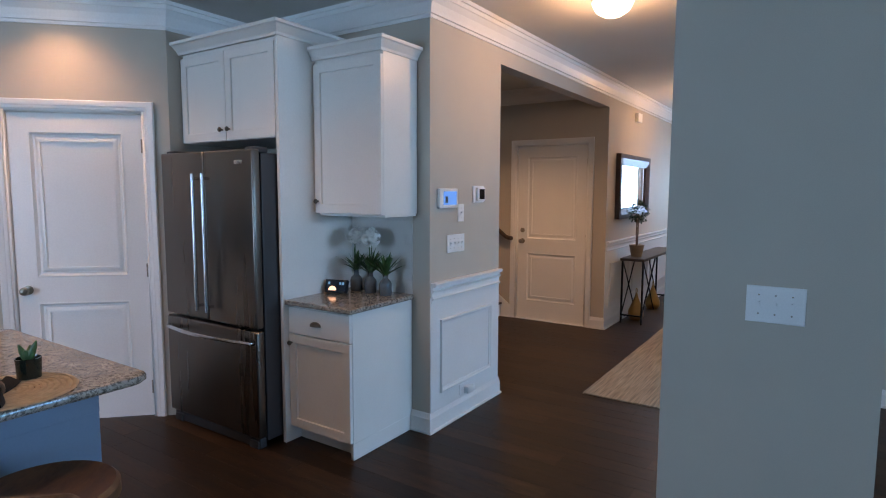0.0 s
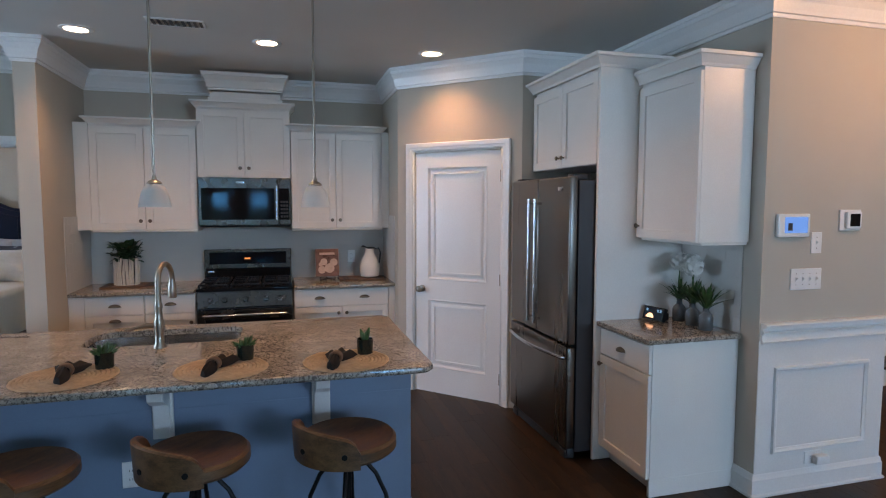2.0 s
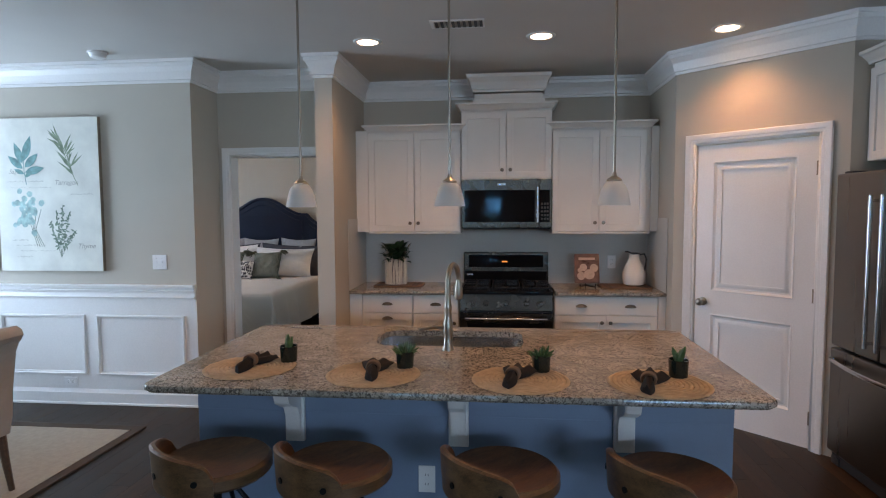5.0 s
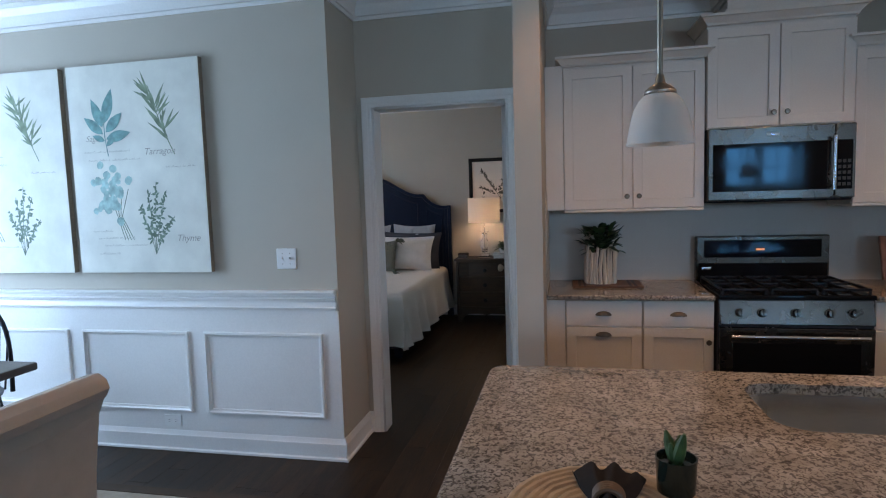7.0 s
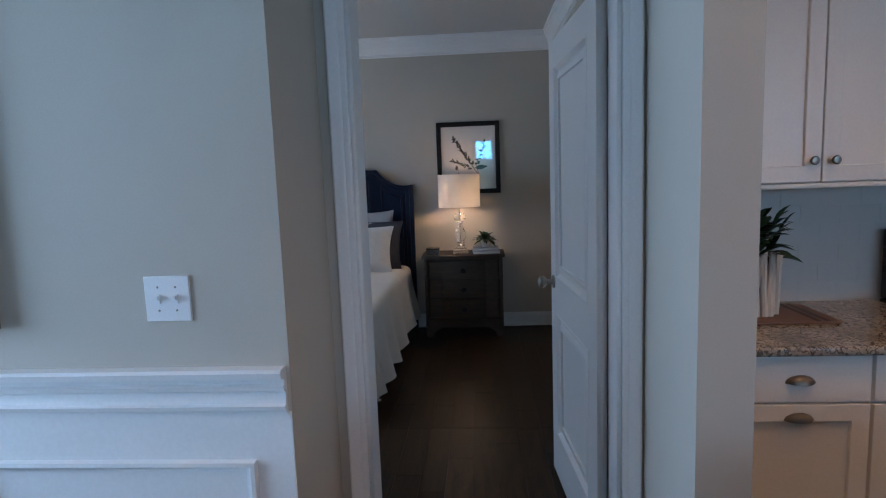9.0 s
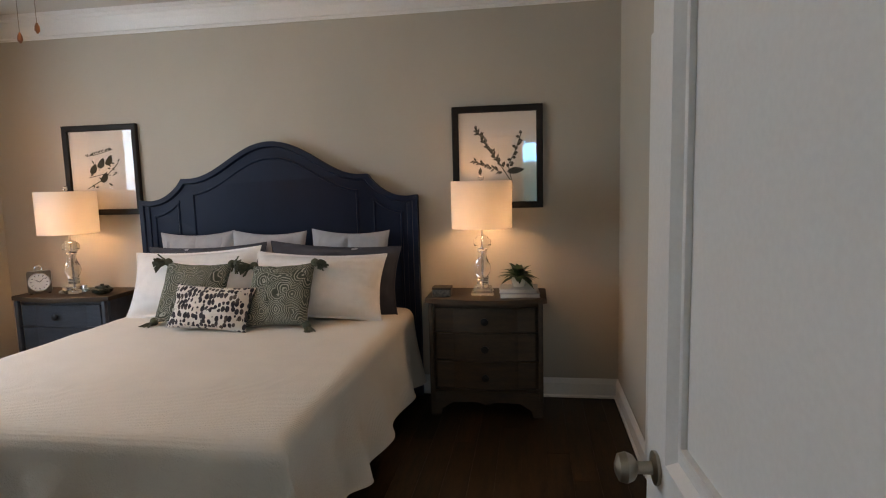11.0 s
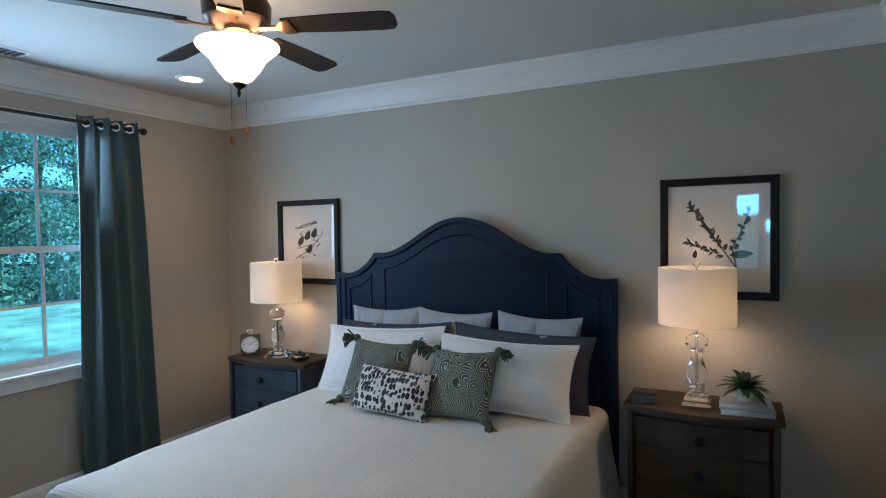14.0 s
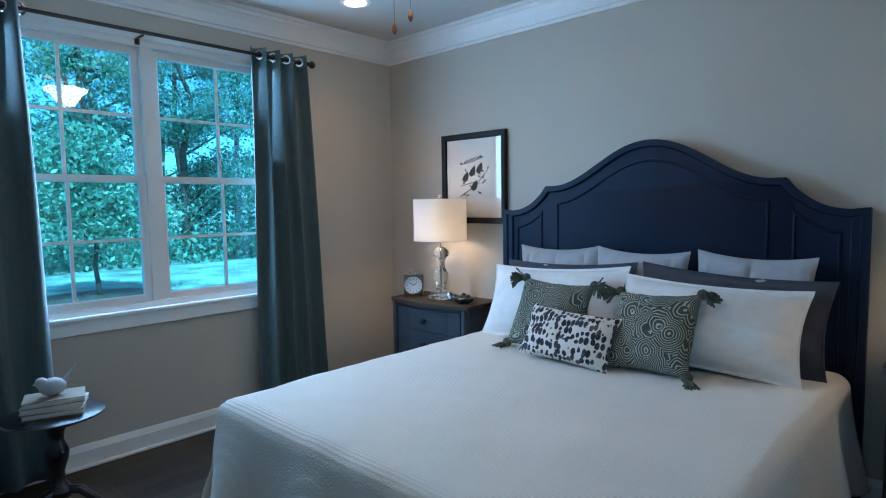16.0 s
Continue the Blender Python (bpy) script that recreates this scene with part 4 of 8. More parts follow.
LEGD = plain("dark_inlay_wood", (0.025, 0.014, 0.010), 0.5, vary=0.1)
FROST = shade_mat("frosted_glass", (0.86, 0.86, 0.84), 0.55, 0.3)
PETAL = plain("white_petal", (0.82, 0.81, 0.76), 0.6, vary=0.05, scale=40)
GREYGL = plain("smoky_bottle_glass", (0.10, 0.11, 0.115), 0.08, vary=0.2, scale=8, coat=0.5)


def smooth_noise(p, s):
    return noise.noise(Vector(p) * s)


# corbels and outlet of the island
for yc in (-0.89, -0.18, 0.50):
    c = BM()
    prof = [(0, 0.857), (0.20, 0.857), (0.20, 0.835), (0.185, 0.825), (0.170, 0.79), (0.125, 0.765), (0.075, 0.745), (0.052, 0.70), (0.050, 0.645), (0.035, 0.625), (0.03, 0.60), (0, 0.60)]
    MM = Matrix(((1, 0, 0, -2.25), (0, 0, 1, yc), (0, 1, 0, 0), (0, 0, 0, 1)))
    c.prism(prof, -0.026, 0.026, MM)
    c.prism([(x * 0.96, z - 0.004) for x, z in prof[3:10]] + [(0.01, 0.62), (0.01, 0.82)], -0.031, 0.031, MM)
    c.box(-2.2505, -2.225, yc - 0.042, yc + 0.042, 0.575, 0.857, 0.004)
    part("corbel", c, TRIM, island, "white carved corbel")


def wall_plate(name, M, u, v, kind, label, gangs=1):
    """Switch or outlet plate on a wall."""
    w = 0.072 + 0.046 * (gangs - 1)
    t = thing(name, M @ Vector((u, v, 0)), label, "switch" if kind == "switch" else "outlet")
    part("plate", BM().prism(rect(u - w / 2, v - 0.058, u + w / 2, v + 0.058), 0.0, 0.006, M, bevel=0.003), WHITEP, t)
    for g in range(gangs):
        uu = u + (g - (gangs - 1) / 2) * 0.046
        if kind == "switch":
            b = BM().prism(rect(uu - 0.005, v - 0.012, uu + 0.005, v + 0.012), 0.006, 0.009, M)
            b.prism(rect(uu - 0.0035, v - 0.001, uu + 0.0035, v + 0.009), 0.006, 0.018, M)
            part("toggle", b, WHITEP, t)
            for dv in (-0.03, 0.03):
                part("screw", BM().lathe([(0.003, 0.0055), (0.0028, 0.0068), (0.0005, 0.007)], seg=8, M=M @ Matrix.Translation((uu, v + dv, 0))), NICKEL, t)
        else:
            for dv in (-0.02, 0.02):
                part("socket", BM().prism(rounded(uu - 0.016, v + dv - 0.014, uu + 0.016, v + dv + 0.014, 0.008, 3), 0.006, 0.008, M), WHITEP, t)
                for du in (-0.006, 0.006):
                    part("slot", BM().prism(rect(uu + du - 0.001, v + dv - 0.005, uu + du + 0.001, v + dv + 0.005), 0.008, 0.0084, M), DARKG, t)
    return t


wall_plate("outlet", at_x(-2.25), -0.318, 0.42, "outlet", "white double outlet on the island's end panel")
NM = on_wall((0, CY, 0), (1, 0, 0), (0, -1, 0))
wall_plate("light_switch", NM, -0.105, 1.185, "switch", "white three-gang toggle switch plate", 3)
wall_plate("light_switch", HM, 3.095, 1.20, "switch", "white four-gang toggle switch plate", 4)
wall_plate("light_switch", HM, 3.155, 1.398, "switch", "small white single toggle switch", 1)
wall_plate("light_switch", DM, -2.71, 1.17, "switch", "white two-gang toggle switch above the chair rail", 2)
for M, u in ((Matrix.Translation((0.006, 0, 0)) @ DM, -3.515), (Matrix.Translation((0.006, 0, 0)) @ HM, 3.20)):
    wall_plate("outlet", M @ Matrix.Translation((u, 0.187, 0)) @ Matrix.Rotation(radians(90), 4, "Z"), 0, 0, "outlet", "white outlet turned on its side in the wainscot")
wall_plate("outlet", at_x(XK + 0.012), 0.98, 1.10, "outlet", "white outlet in the tiled backsplash")
_p = thing("plug_adapter", (XH + 0.03, 3.2, 0.19), "white plug-in adapter in the pillar's outlet", "adapter")
part("body", BM().box(XH + 0.0155, XH + 0.055, 3.185, 3.275, 0.155, 0.205, 0.008), WHITEP, _p)
# alarm keypad and thermostat
BLUES = glow("screen_blue", (0.10, 0.36, 1.0), 0.35, 0.03)
_t = thing("alarm_panel", (XH, 3.01, 1.5), "white alarm keypad with a lit blue screen", "keypad")
part("case", BM().box(XH, XH + 0.024, 2.875, 3.085, 1.432, 1.557, 0.006), WHITEP, _t)
part("screen", BM().box(XH + 0.023, XH + 0.0255, 2.915, 3.068, 1.454, 1.539), BLUES, _t, "lit blue screen")
part("screen_mark", BM().box(XH + 0.0256, XH + 0.0262, 2.935, 2.965, 1.467, 1.507), DARKG, _t)
_t = thing("thermostat", (XH, 3.41, 1.54), "white square thermostat with a black display", "thermostat")
part("back_plate", BM().box(XH, XH + 0.010, 3.305, 3.455, 1.463, 1.578, 0.003), WHITEP, _t)
part("case", BM().box(XH + 0.010, XH + 0.030, 3.335, 3.44, 1.473, 1.568, 0.008), WHITEP, _t)
part("display", BM().box(XH + 0.0295, XH + 0.0315, 3.355, 3.425, 1.486, 1.556, 0.001), BLACKG, _t)
_t = thing("door_chime", (XH, 7.28, 2.46), "small white door chime box on the hall wall", "chime")
part("case", BM().box(XH, XH + 0.045, 7.19, 7.37, 2.40, 2.51, 0.008), WHITEP, _t)

# ---- sink and faucet ----
sink = thing("kitchen_sink", (-2.885, -0.27, 0.70), "undermount stainless steel sink in the granite island top", "sink")


def bowl(outline, z_top, z_bot, t=0.004):
    b = bmesh.new()
    cx, cy = sum(p[0] for p in outline) / len(outline), sum(p[1] for p in outline) / len(outline)

    def rg(k, z):
        return [b.verts.new((cx + (x - cx) * k, cy + (y - cy) * k, z)) for x, y in outline]
    rs = [rg(1.03, z_top), rg(1.0, z_top), rg(0.985, z_bot + 0.03), rg(0.95, z_bot), rg(0.02, z_bot - 0.004)]
    out = [rg(1.03, z_top - 0.003), rg(1.012, z_top - 0.003), rg(0.998, z_bot + 0.028), rg(0.96, z_bot - 0.005), rg(0.02, z_bot - 0.008)]
    seq = rs + out[::-1]
    n = len(outline)
    for r, s in zip(seq, seq[1:] + seq[:1]):
        for i in range(n):
            j = (i + 1) % n
            b.faces.new((r[i], r[j], s[j], s[i]))
    o = BM()
    o.take(b)
    return o


part("basin", bowl(rounded(SX0 - 0.004, SY0_ - 0.004, SX1 + 0.004, SY1_ + 0.004, 0.09, 8), IT - 0.0335, IT - 0.22), STEELH, sink)
part("drain", BM().lathe([(0.045, 0), (0.045, 0.003), (0.03, 0.001), (0.001, 0.0)], (-2.885, -0.27, IT - 0.2245), 20), STEEL, sink)
faucet = thing("faucet", (-2.635, -0.26, IT), "brushed nickel high-arc faucet with a side lever", "faucet")
part("body", BM().lathe([(0.030, 0), (0.030, 0.008), (0.022, 0.02), (0.021, 0.07), (0.024, 0.09), (0.024, 0.13), (0.018, 0.15), (0.016, 0.19), (0.019, 0.20), (0.019, 0.215), (0.0145, 0.23), (0.0145, 0.25)], (-2.635, -0.26, IT)), NICKEL, faucet)
arc = [(-2.635, -0.26, IT + 0.24 + 0.015 * i) for i in range(5)]
arc += [(-2.635 - 0.075 * (1 - math.cos(a)), -0.26 + 0.02 * (1 - math.cos(a)), IT + 0.325 + 0.085 * math.sin(a)) for a in [math.pi * k / 14 for k in range(15)]]
part("spout", BM().tube(arc, 0.0135, 12), NICKEL, faucet)
e = Vector(arc[-1])
part("spray_head", BM().lathe([(0.019, 0), (0.022, 0.01), (0.020, 0.06), (0.015, 0.085), (0.0135, 0.10)], (e.x, e.y, e.z - 0.10)), NICKEL, faucet)
part("lever", BM().tube([(-2.635, -0.275, IT + 0.11), (-2.635, -0.32, IT + 0.112), (-2.632, -0.36, IT + 0.105), (-2.63, -0.40, IT + 0.095)], [0.014, 0.012, 0.008, 0.010]), NICKEL, faucet)

# ---- place settings ----


def placemat(x, y, turn):
    """Spiral-woven round mat: one flattened coil in rings."""
    b = BM()
    for k in range(11):
        r = 0.012 + k * 0.0175
        n = max(10, int(r * 150))
        bm2 = bmesh.new()
        rings = []
        for i in range(n):
            a = 2 * math.pi * i / n
            w = 0.0012 * math.sin(i * 2.4 + k)
            rings.append([bm2.verts.new((math.cos(a) * (r + dx), math.sin(a) * (r + dx), dz + w)) for dx, dz in ((-0.009, 0.0015), (-0.004, 0.0055), (0.004, 0.0055), (0.009, 0.0015))])
        for i in range(n):
            p, q = rings[i], rings[(i + 1) % n]
            for j in range(3):
                bm2.faces.new((p[j], q[j], q[j + 1], p[j + 1]))
        b.take(bm2)
    ob = solid("placemat", b, STRAW, "round woven straw placemat on the granite island", "placemat", "placemats on the island")
    ob.matrix_basis = pose(x, y, IT + 0.001, 0, 0, turn)


def napkin(x, y, turn):
    """A folded napkin drawn through a ring: a tight tail on one side, a pleated fan on the other."""
    t = thing("napkin", (0, 0, 0), "dark charcoal napkin drawn through a wooden ring", "napkin", "napkins on the placemats")
    rng = random.Random(int(x * 1000 + y * 777))
    p1, p2 = rng.uniform(0, 6.28), rng.uniform(-0.5, 0.5)
    tips = [rng.uniform(0.95, 1.05) for _ in range(4)]

    def sheet(nf, nu, place):
        bm2 = bmesh.new()
        up = [[bm2.verts.new(place(i / nf, 2 * k / nu - 1, 1)) for k in range(nu + 1)] for i in range(nf + 1)]
        dn = [[bm2.verts.new(place(i / nf, 2 * k / nu - 1, 0)) for k in range(nu + 1)] for i in range(nf + 1)]
        for i in range(nf):
            for k in range(nu):
                bm2.faces.new((up[i][k], up[i][k + 1], up[i + 1][k + 1], up[i + 1][k]))
                bm2.faces.new((dn[i][k], dn[i + 1][k], dn[i + 1][k + 1], dn[i][k + 1]))
            bm2.faces.new((up[i][0], up[i + 1][0], dn[i + 1][0], dn[i][0]))
            bm2.faces.new((up[i][nu], dn[i][nu], dn[i + 1][nu], up[i + 1][nu]))
        for k in range(nu):
            bm2.faces.new((up[nf][k], up[nf][k + 1], dn[nf][k + 1], dn[nf][k]))
            bm2.faces.new((up[0][k], dn[0][k], dn[0][k + 1], up[0][k + 1]))
        b = BM()
        b.take(bm2)
        return b

    def fan(f, u, top):
        half = 0.020 + 0.058 * f ** 0.75
        lobe = tips[min(3, int((u + 1) * 2))] * (0.86 + 0.14 * abs(math.cos(u * math.pi * 1.5 + p2)))
        pleat = 0.5 + 0.5 * math.cos(u * math.pi * 3 + p1 + f)
        z = 0.030 * (1 - 0.45 * f) + 0.018 * f * pleat * (1 - 0.5 * abs(u))
        return (0.012 + 0.125 * f * lobe, half * u * (1 - 0.1 * pleat * f), max(0.002, z * (1 - 0.75 * u ** 4)) if top else max(0.0, z - 0.012 - 0.03 * (1 - f)))

    def tail(f, u, top):
        half = 0.021 + 0.006 * math.sin(f * 3.0) - 0.008 * f ** 4
        z = (0.042 - 0.012 * f) * math.sqrt(max(0.0, 1 - u * u)) + 0.004 * math.sin(u * 7 + f * 3 + p1)
        return (-0.012 - 0.105 * f + 0.012 * u * f, half * u, max(0.001, z) if top else 0.0)
    part("fan", sheet(10, 28, fan), NAPKIN, t)
    part("tail", sheet(10, 12, tail), NAPKIN, t)
    ring = [(0.0, 0.025 * math.cos(a), 0.024 + 0.023 * math.sin(a)) for a in [2 * math.pi * k / 20 for k in range(21)]]
    b = BM()
    for dx in (-0.012, -0.004, 0.004, 0.012):
        b.tube([(dx, v, w) for _, v, w in ring], 0.0058, 8)
    part("ring", b, RINGW, t, "brown wooden napkin ring")
    t.matrix_basis = pose(x, y, IT + 0.008, 0, 0, turn)


def leaf(b, base, d, length, width, droop=0.3, fold=0.25, n=5):
    """A pointed folded leaf with thickness given by two faces."""
    d = Vector(d).normalized()
    side = d.cross(Vector((0, 0, 1)))
    side = side.normalized() if side.length > 1e-3 else Vector((1, 0, 0))
    up = side.cross(d)
    rows = []
    bm2 = bmesh.new()
    for i in range(n + 1):
        f = i / n
        c = Vector(base) + d * length * f - Vector((0, 0, 1)) * droop * length * f * f
        w = width * math.sin(math.pi * (0.08 + 0.92 * f)) ** 0.8 if f < 1 else 0.0005
        rows.append([bm2.verts.new(c - side * w + up * w * fold), bm2.verts.new(c), bm2.verts.new(c + side * w + up * w * fold)])
    for r, s in zip(rows, rows[1:]):
        bm2.faces.new((r[0], r[1], s[1], s[0]))
        bm2.faces.new((r[1], r[2], s[2], s[1]))
    b.take(bm2)


def succulent(x, y, kind, seed):
    rng = random.Random(seed)
    t = thing("potted_succulent", (x, y, IT), "small green succulent in a dark green glass pot", "potted plant", "succulents on the island")
    part("pot", BM().lathe([(0.031, 0), (0.036, 0.005), (0.0385, 0.060), (0.0395, 0.074), (0.0365, 0.074), (0.0345, 0.064), (0.001, 0.062)], (x, y, IT + 0.001), 28), POTD, t)
    b = BM()
    if kind == 0:
        # upright fleshy lobes
        for i, (a, lean, tall) in enumerate(((0.6, 0.030, 0.075), (2.4, 0.020, 0.055), (4.0, 0.026, 0.062), (5.2, 0.012, 0.045), (3.1, 0.006, 0.04))):
            a += rng.uniform(-0.3, 0.3)
            c, d = math.cos(a), math.sin(a)
            p = [(x + lean * k * c, y + lean * k * d, IT + 0.058 + tall * k) for k in (0.0, 0.35, 0.7, 1.0)]
            b.tube(p, [0.010, 0.0125, 0.010, 0.003], 8)
    else:
        for i in range(34 if kind == 1 else 46):
            a, el = rng.uniform(0, 6.28), rng.uniform(0.25, 1.4)
            L = rng.uniform(0.035, 0.058)
            d = Vector((math.cos(a) * math.cos(el), math.sin(a) * math.cos(el), math.sin(el)))
            p = Vector((x + 0.014 * math.cos(a), y + 0.014 * math.sin(a), IT + 0.062))
            r = 0.0075 if kind == 1 else 0.005
            b.tube([p, p + d * L * 0.55, p + d * L], [r * 0.7, r, 0.0008], 6)
    part("leaves", b, SUCC, t)


for mx, my, nx, ny, turn, px, py, kd in ((-2.24, -1.09, -2.245, -1.09, 176, -2.345, -0.955, 0), (-2.18, -0.53, -2.18, -0.53, 184, -2.29, -0.415, 2), (-2.15, 0.075, -2.13, 0.045, 165, -2.275, 0.165, 1), (-2.14, 0.61, -2.10, 0.56, 163, -2.24, 0.71, 0)):
    placemat(mx, my, turn)
    napkin(nx, ny, turn)
    succulent(px, py, kd, int(turn))

# ---- stools ----


def stool(x, y, turn):
    s = thing("bar_stool", (0, 0, 0), "brown wooden bar stool with low curved back and black iron legs", "stool", "stools at the island")
    seg, zt = 40, 0.665
    b = bmesh.new()
    rings = []
    for r, z in ((0.001, zt - 0.018), (0.08, zt - 0.016), (0.15, zt - 0.006), (0.185, zt), (0.197, zt - 0.012), (0.198, zt - 0.045), (0.185, zt - 0.058), (0.001, zt - 0.06)):
        rings.append([b.verts.new((r * math.cos(2 * math.pi * i / seg), r * 1.02 * math.sin(2 * math.pi * i / seg), z)) for i in range(seg)])
    for r, q in zip(rings, rings[1:]):
        for i in range(seg):
            j = (i + 1) % seg
            b.faces.new((r[i], r[j], q[j], q[i]))
    o = BM()
    o.take(b)
    part("seat", o, STOOLW, s)
    # the back: a bent board whose top falls towards its ends
    b = bmesh.new()
    n = 26
    rows = []
    for i in range(n + 1):
        a = radians(-64 + 128 * i / n)
        hgt = 0.088 * math.cos(a * 0.9) * (1 - 0.9 * abs(a / radians(64)) ** 14)
        c, d = math.cos(a), math.sin(a)
        ri, ro = 0.188, 0.214
        flare = 0.012 * hgt / 0.12
        rows.append([b.verts.new((rr * c, rr * d, z)) for rr, z in ((ri, zt - 0.058), (ro, zt - 0.062), (ro + flare, zt + hgt - 0.006), (ro + flare - 0.008, zt + hgt), (ri + flare + 0.006, zt + hgt), (ri + flare, zt + hgt - 0.006))])
    for r, q in zip(rows, rows[1:]):
        for k in range(6):
            l = (k + 1) % 6
            b.faces.new((r[k], r[l], q[l], q[k]))
    b.faces.new(rows[0][::-1])
    b.faces.new(rows[-1])
    o = BM()
    o.take(b)
    back = part("backrest", o, STOOLW, s, "low bent wooden back")
    for a in (-48, 0, 48):
        c, d = math.cos(radians(a)), math.sin(radians(a))
        part("bolt", BM().cyl((0.212 * c, 0.212 * d, zt - 0.005), (0.2215 * c, 0.2215 * d, zt - 0.005), 0.011, seg=12), IRON, back, "round black bolt head")
    part("hub", BM().lathe([(0.035, 0), (0.05, 0.02), (0.05, 0.035), (0.09, 0.04), (0.09, 0.046)], (0, 0, zt - 0.107)), IRON, s)
    part("screw_post", BM().cyl((0, 0, 0.34), (0, 0, zt - 0.08), 0.014, seg=12), IRON, s)
    for k in range(4):
        a = radians(45 + 90 * k)
        c, d = math.cos(a), math.sin(a)
        pts = [(0.022 * c, 0.022 * d, zt - 0.075), (0.06 * c, 0.06 * d, zt - 0.105), (0.115 * c, 0.115 * d, zt - 0.17), (0.155 * c, 0.155 * d, zt - 0.26), (0.185 * c, 0.185 * d, 0.22), (0.203 * c, 0.203 * d, 0.06), (0.206 * c, 0.206 * d, 0.004)]
        part("leg", BM().tube(pts, 0.009, 8), IRON, s)
    part("foot_ring", BM().tube([(0.187 * math.cos(a), 0.187 * math.sin(a), 0.205) for a in [2 * math.pi * i / 28 for i in range(29)]], 0.008, 8), IRON, s)
    s.matrix_basis = pose(x, y, 0, 0, 0, turn)
    return s


first_stool = stool(-1.85, -1.05, -40)
for y, turn in ((-0.592, -44), (0.005, -50), (0.582, -57)):
    copy_thing(first_stool, pose(-1.85, y, 0, 0, 0, turn))

# ---- pendants ----


def pendant(x, y):
    p = thing("pendant_light", (x, y, H), "brushed nickel pendant with a frosted glass bell shade", "pendant light", "pendants above the island")
    part("canopy", BM().lathe([(0.012, -0.035), (0.045, -0.026), (0.062, -0.010), (0.064, -0.001)], (x, y, H)), NICKEL, p)
    part("rod", BM().cyl((x, y, 1.73), (x, y, H - 0.03), 0.006, seg=10), NICKEL, p)
    part("cap", BM().lathe([(0.034, 0), (0.034, 0.005), (0.030, 0.010), (0.022, 0.016), (0.012, 0.022), (0.009, 0.034), (0.007, 0.042)], (x, y, 1.698)), NICKEL, p)
    bell = [(0.072, 0), (0.070, 0.012), (0.066, 0.035), (0.061, 0.058), (0.054, 0.080), (0.044, 0.097), (0.032, 0.108)]
    part("shade", BM().lathe(bell + [(r - 0.003, h) for r, h in bell[::-1]], (x, y, 1.588), 32, cap=False), FROST, p, "frosted white glass bell shade")


for y in (-0.955, -0.242, 0.505):
    pendant(-2.55, y)

# ---- things on the counters ----
pl = thing("twig_planter", (-4.96, -0.945, CT), "dark leafy plant in a planter of whitewashed twigs", "potted plant")
rng = random.Random(4)
part("liner", BM().lathe([(0.078, 0), (0.080, 0.20), (0.001, 0.20)], (-4.96, -0.945, CT + 0.012)), DARKG, pl)
for i in range(26):
    a = 2 * math.pi * i / 26 + rng.uniform(-0.05, 0.05)
    r, h = rng.uniform(0.086, 0.094), rng.uniform(0.21, 0.255)
    x, y = -4.96 + r * math.cos(a), -0.945 + r * math.sin(a)
    part("twig", BM().tube([(x, y, CT + 0.013), (x + rng.uniform(-.006, .006), y + rng.uniform(-.006, .006), CT + h * 0.5), (x + rng.uniform(-.008, .008), y + rng.uniform(-.008, .008), CT + h)], [rng.uniform(0.008, 0.012)] * 3, 7), BIRCH, pl)
b = BM()
for i in range(120):
    a, el = rng.uniform(0, 6.28), rng.uniform(0.0, 1.2)
    r0 = rng.uniform(0.0, 0.10)
    p = Vector((-4.96 + r0 * math.cos(a), -0.945 + r0 * math.sin(a), CT + 0.21 + rng.uniform(0, 0.13)))
    leaf(b, p, (math.cos(a) * math.cos(el), math.sin(a) * math.cos(el), math.sin(el)), rng.uniform(0.07, 0.13), rng.uniform(0.015, 0.024), 0.3)
part("foliage", b, LEAFD, pl)


def board(x0, x1, y0, y1, z, label):
    t = thing("cutting_board", ((x0 + x1) / 2, (y0 + y1) / 2, z), label, "cutting board")
    part("board", BM().box(x0, x1, y0, y1, z, z + 0.012, 0.004), BOARD, t)
    for y in (y0 + 0.045, y0 + 0.075, y1 - 0.075, y1 - 0.045):
        part("inlay_strip", BM().box(x0 + 0.001, x1 - 0.001, y - 0.008, y + 0.008, z + 0.0115, z + 0.0126), LEGD, t, "dark inlaid strip")
    return t


board(-5.07, -4.8, -1.12, -0.70, CT + 0.0005, "brown wooden cutting board lying under the planter")
board(-5.07, -4.8, 0.84, 1.25, CT + 0.0005, "brown wooden cutting board lying under the jug")
jug = thing("enamel_jug", (-4.94, 1.128, CT + 0.013), "white enamel jug with a dark rim and handle", "jug")
part("body", BM().lathe([(0.060, 0), (0.085, 0.012), (0.096, 0.06), (0.094, 0.11), (0.075, 0.17), (0.050, 0.215), (0.042, 0.245), (0.046, 0.275), (0.042, 0.275), (0.038, 0.245), (0.001, 0.20)], (-4.94, 1.128, CT + 0.013), 30), CERAM, jug)
part("rim", BM().tube([(-4.94 + 0.044 * math.cos(a), 1.128 + (0.044 + (0.028 if math.sin(a) < -0.6 else 0)) * math.sin(a), CT + 0.288 + (0.016 if math.sin(a) < -0.6 else 0)) for a in [2 * math.pi * i / 24 for i in range(25)]], 0.006, 8), DARKG, jug, "dark enamel rim")
part("handle", BM().tube([(-4.94, 1.166, CT + 0.275), (-4.94, 1.213, CT + 0.285), (-4.94, 1.230, CT + 0.24), (-4.94, 1.223, CT + 0.18), (-4.94, 1.216, CT + 0.14)], 0.007, 8), DARKG, jug, "dark curved handle")
COVER = plain("book_cover_brown", (0.20, 0.10, 0.075), 0.3, vary=0.25, scale=18, coat=0.3)
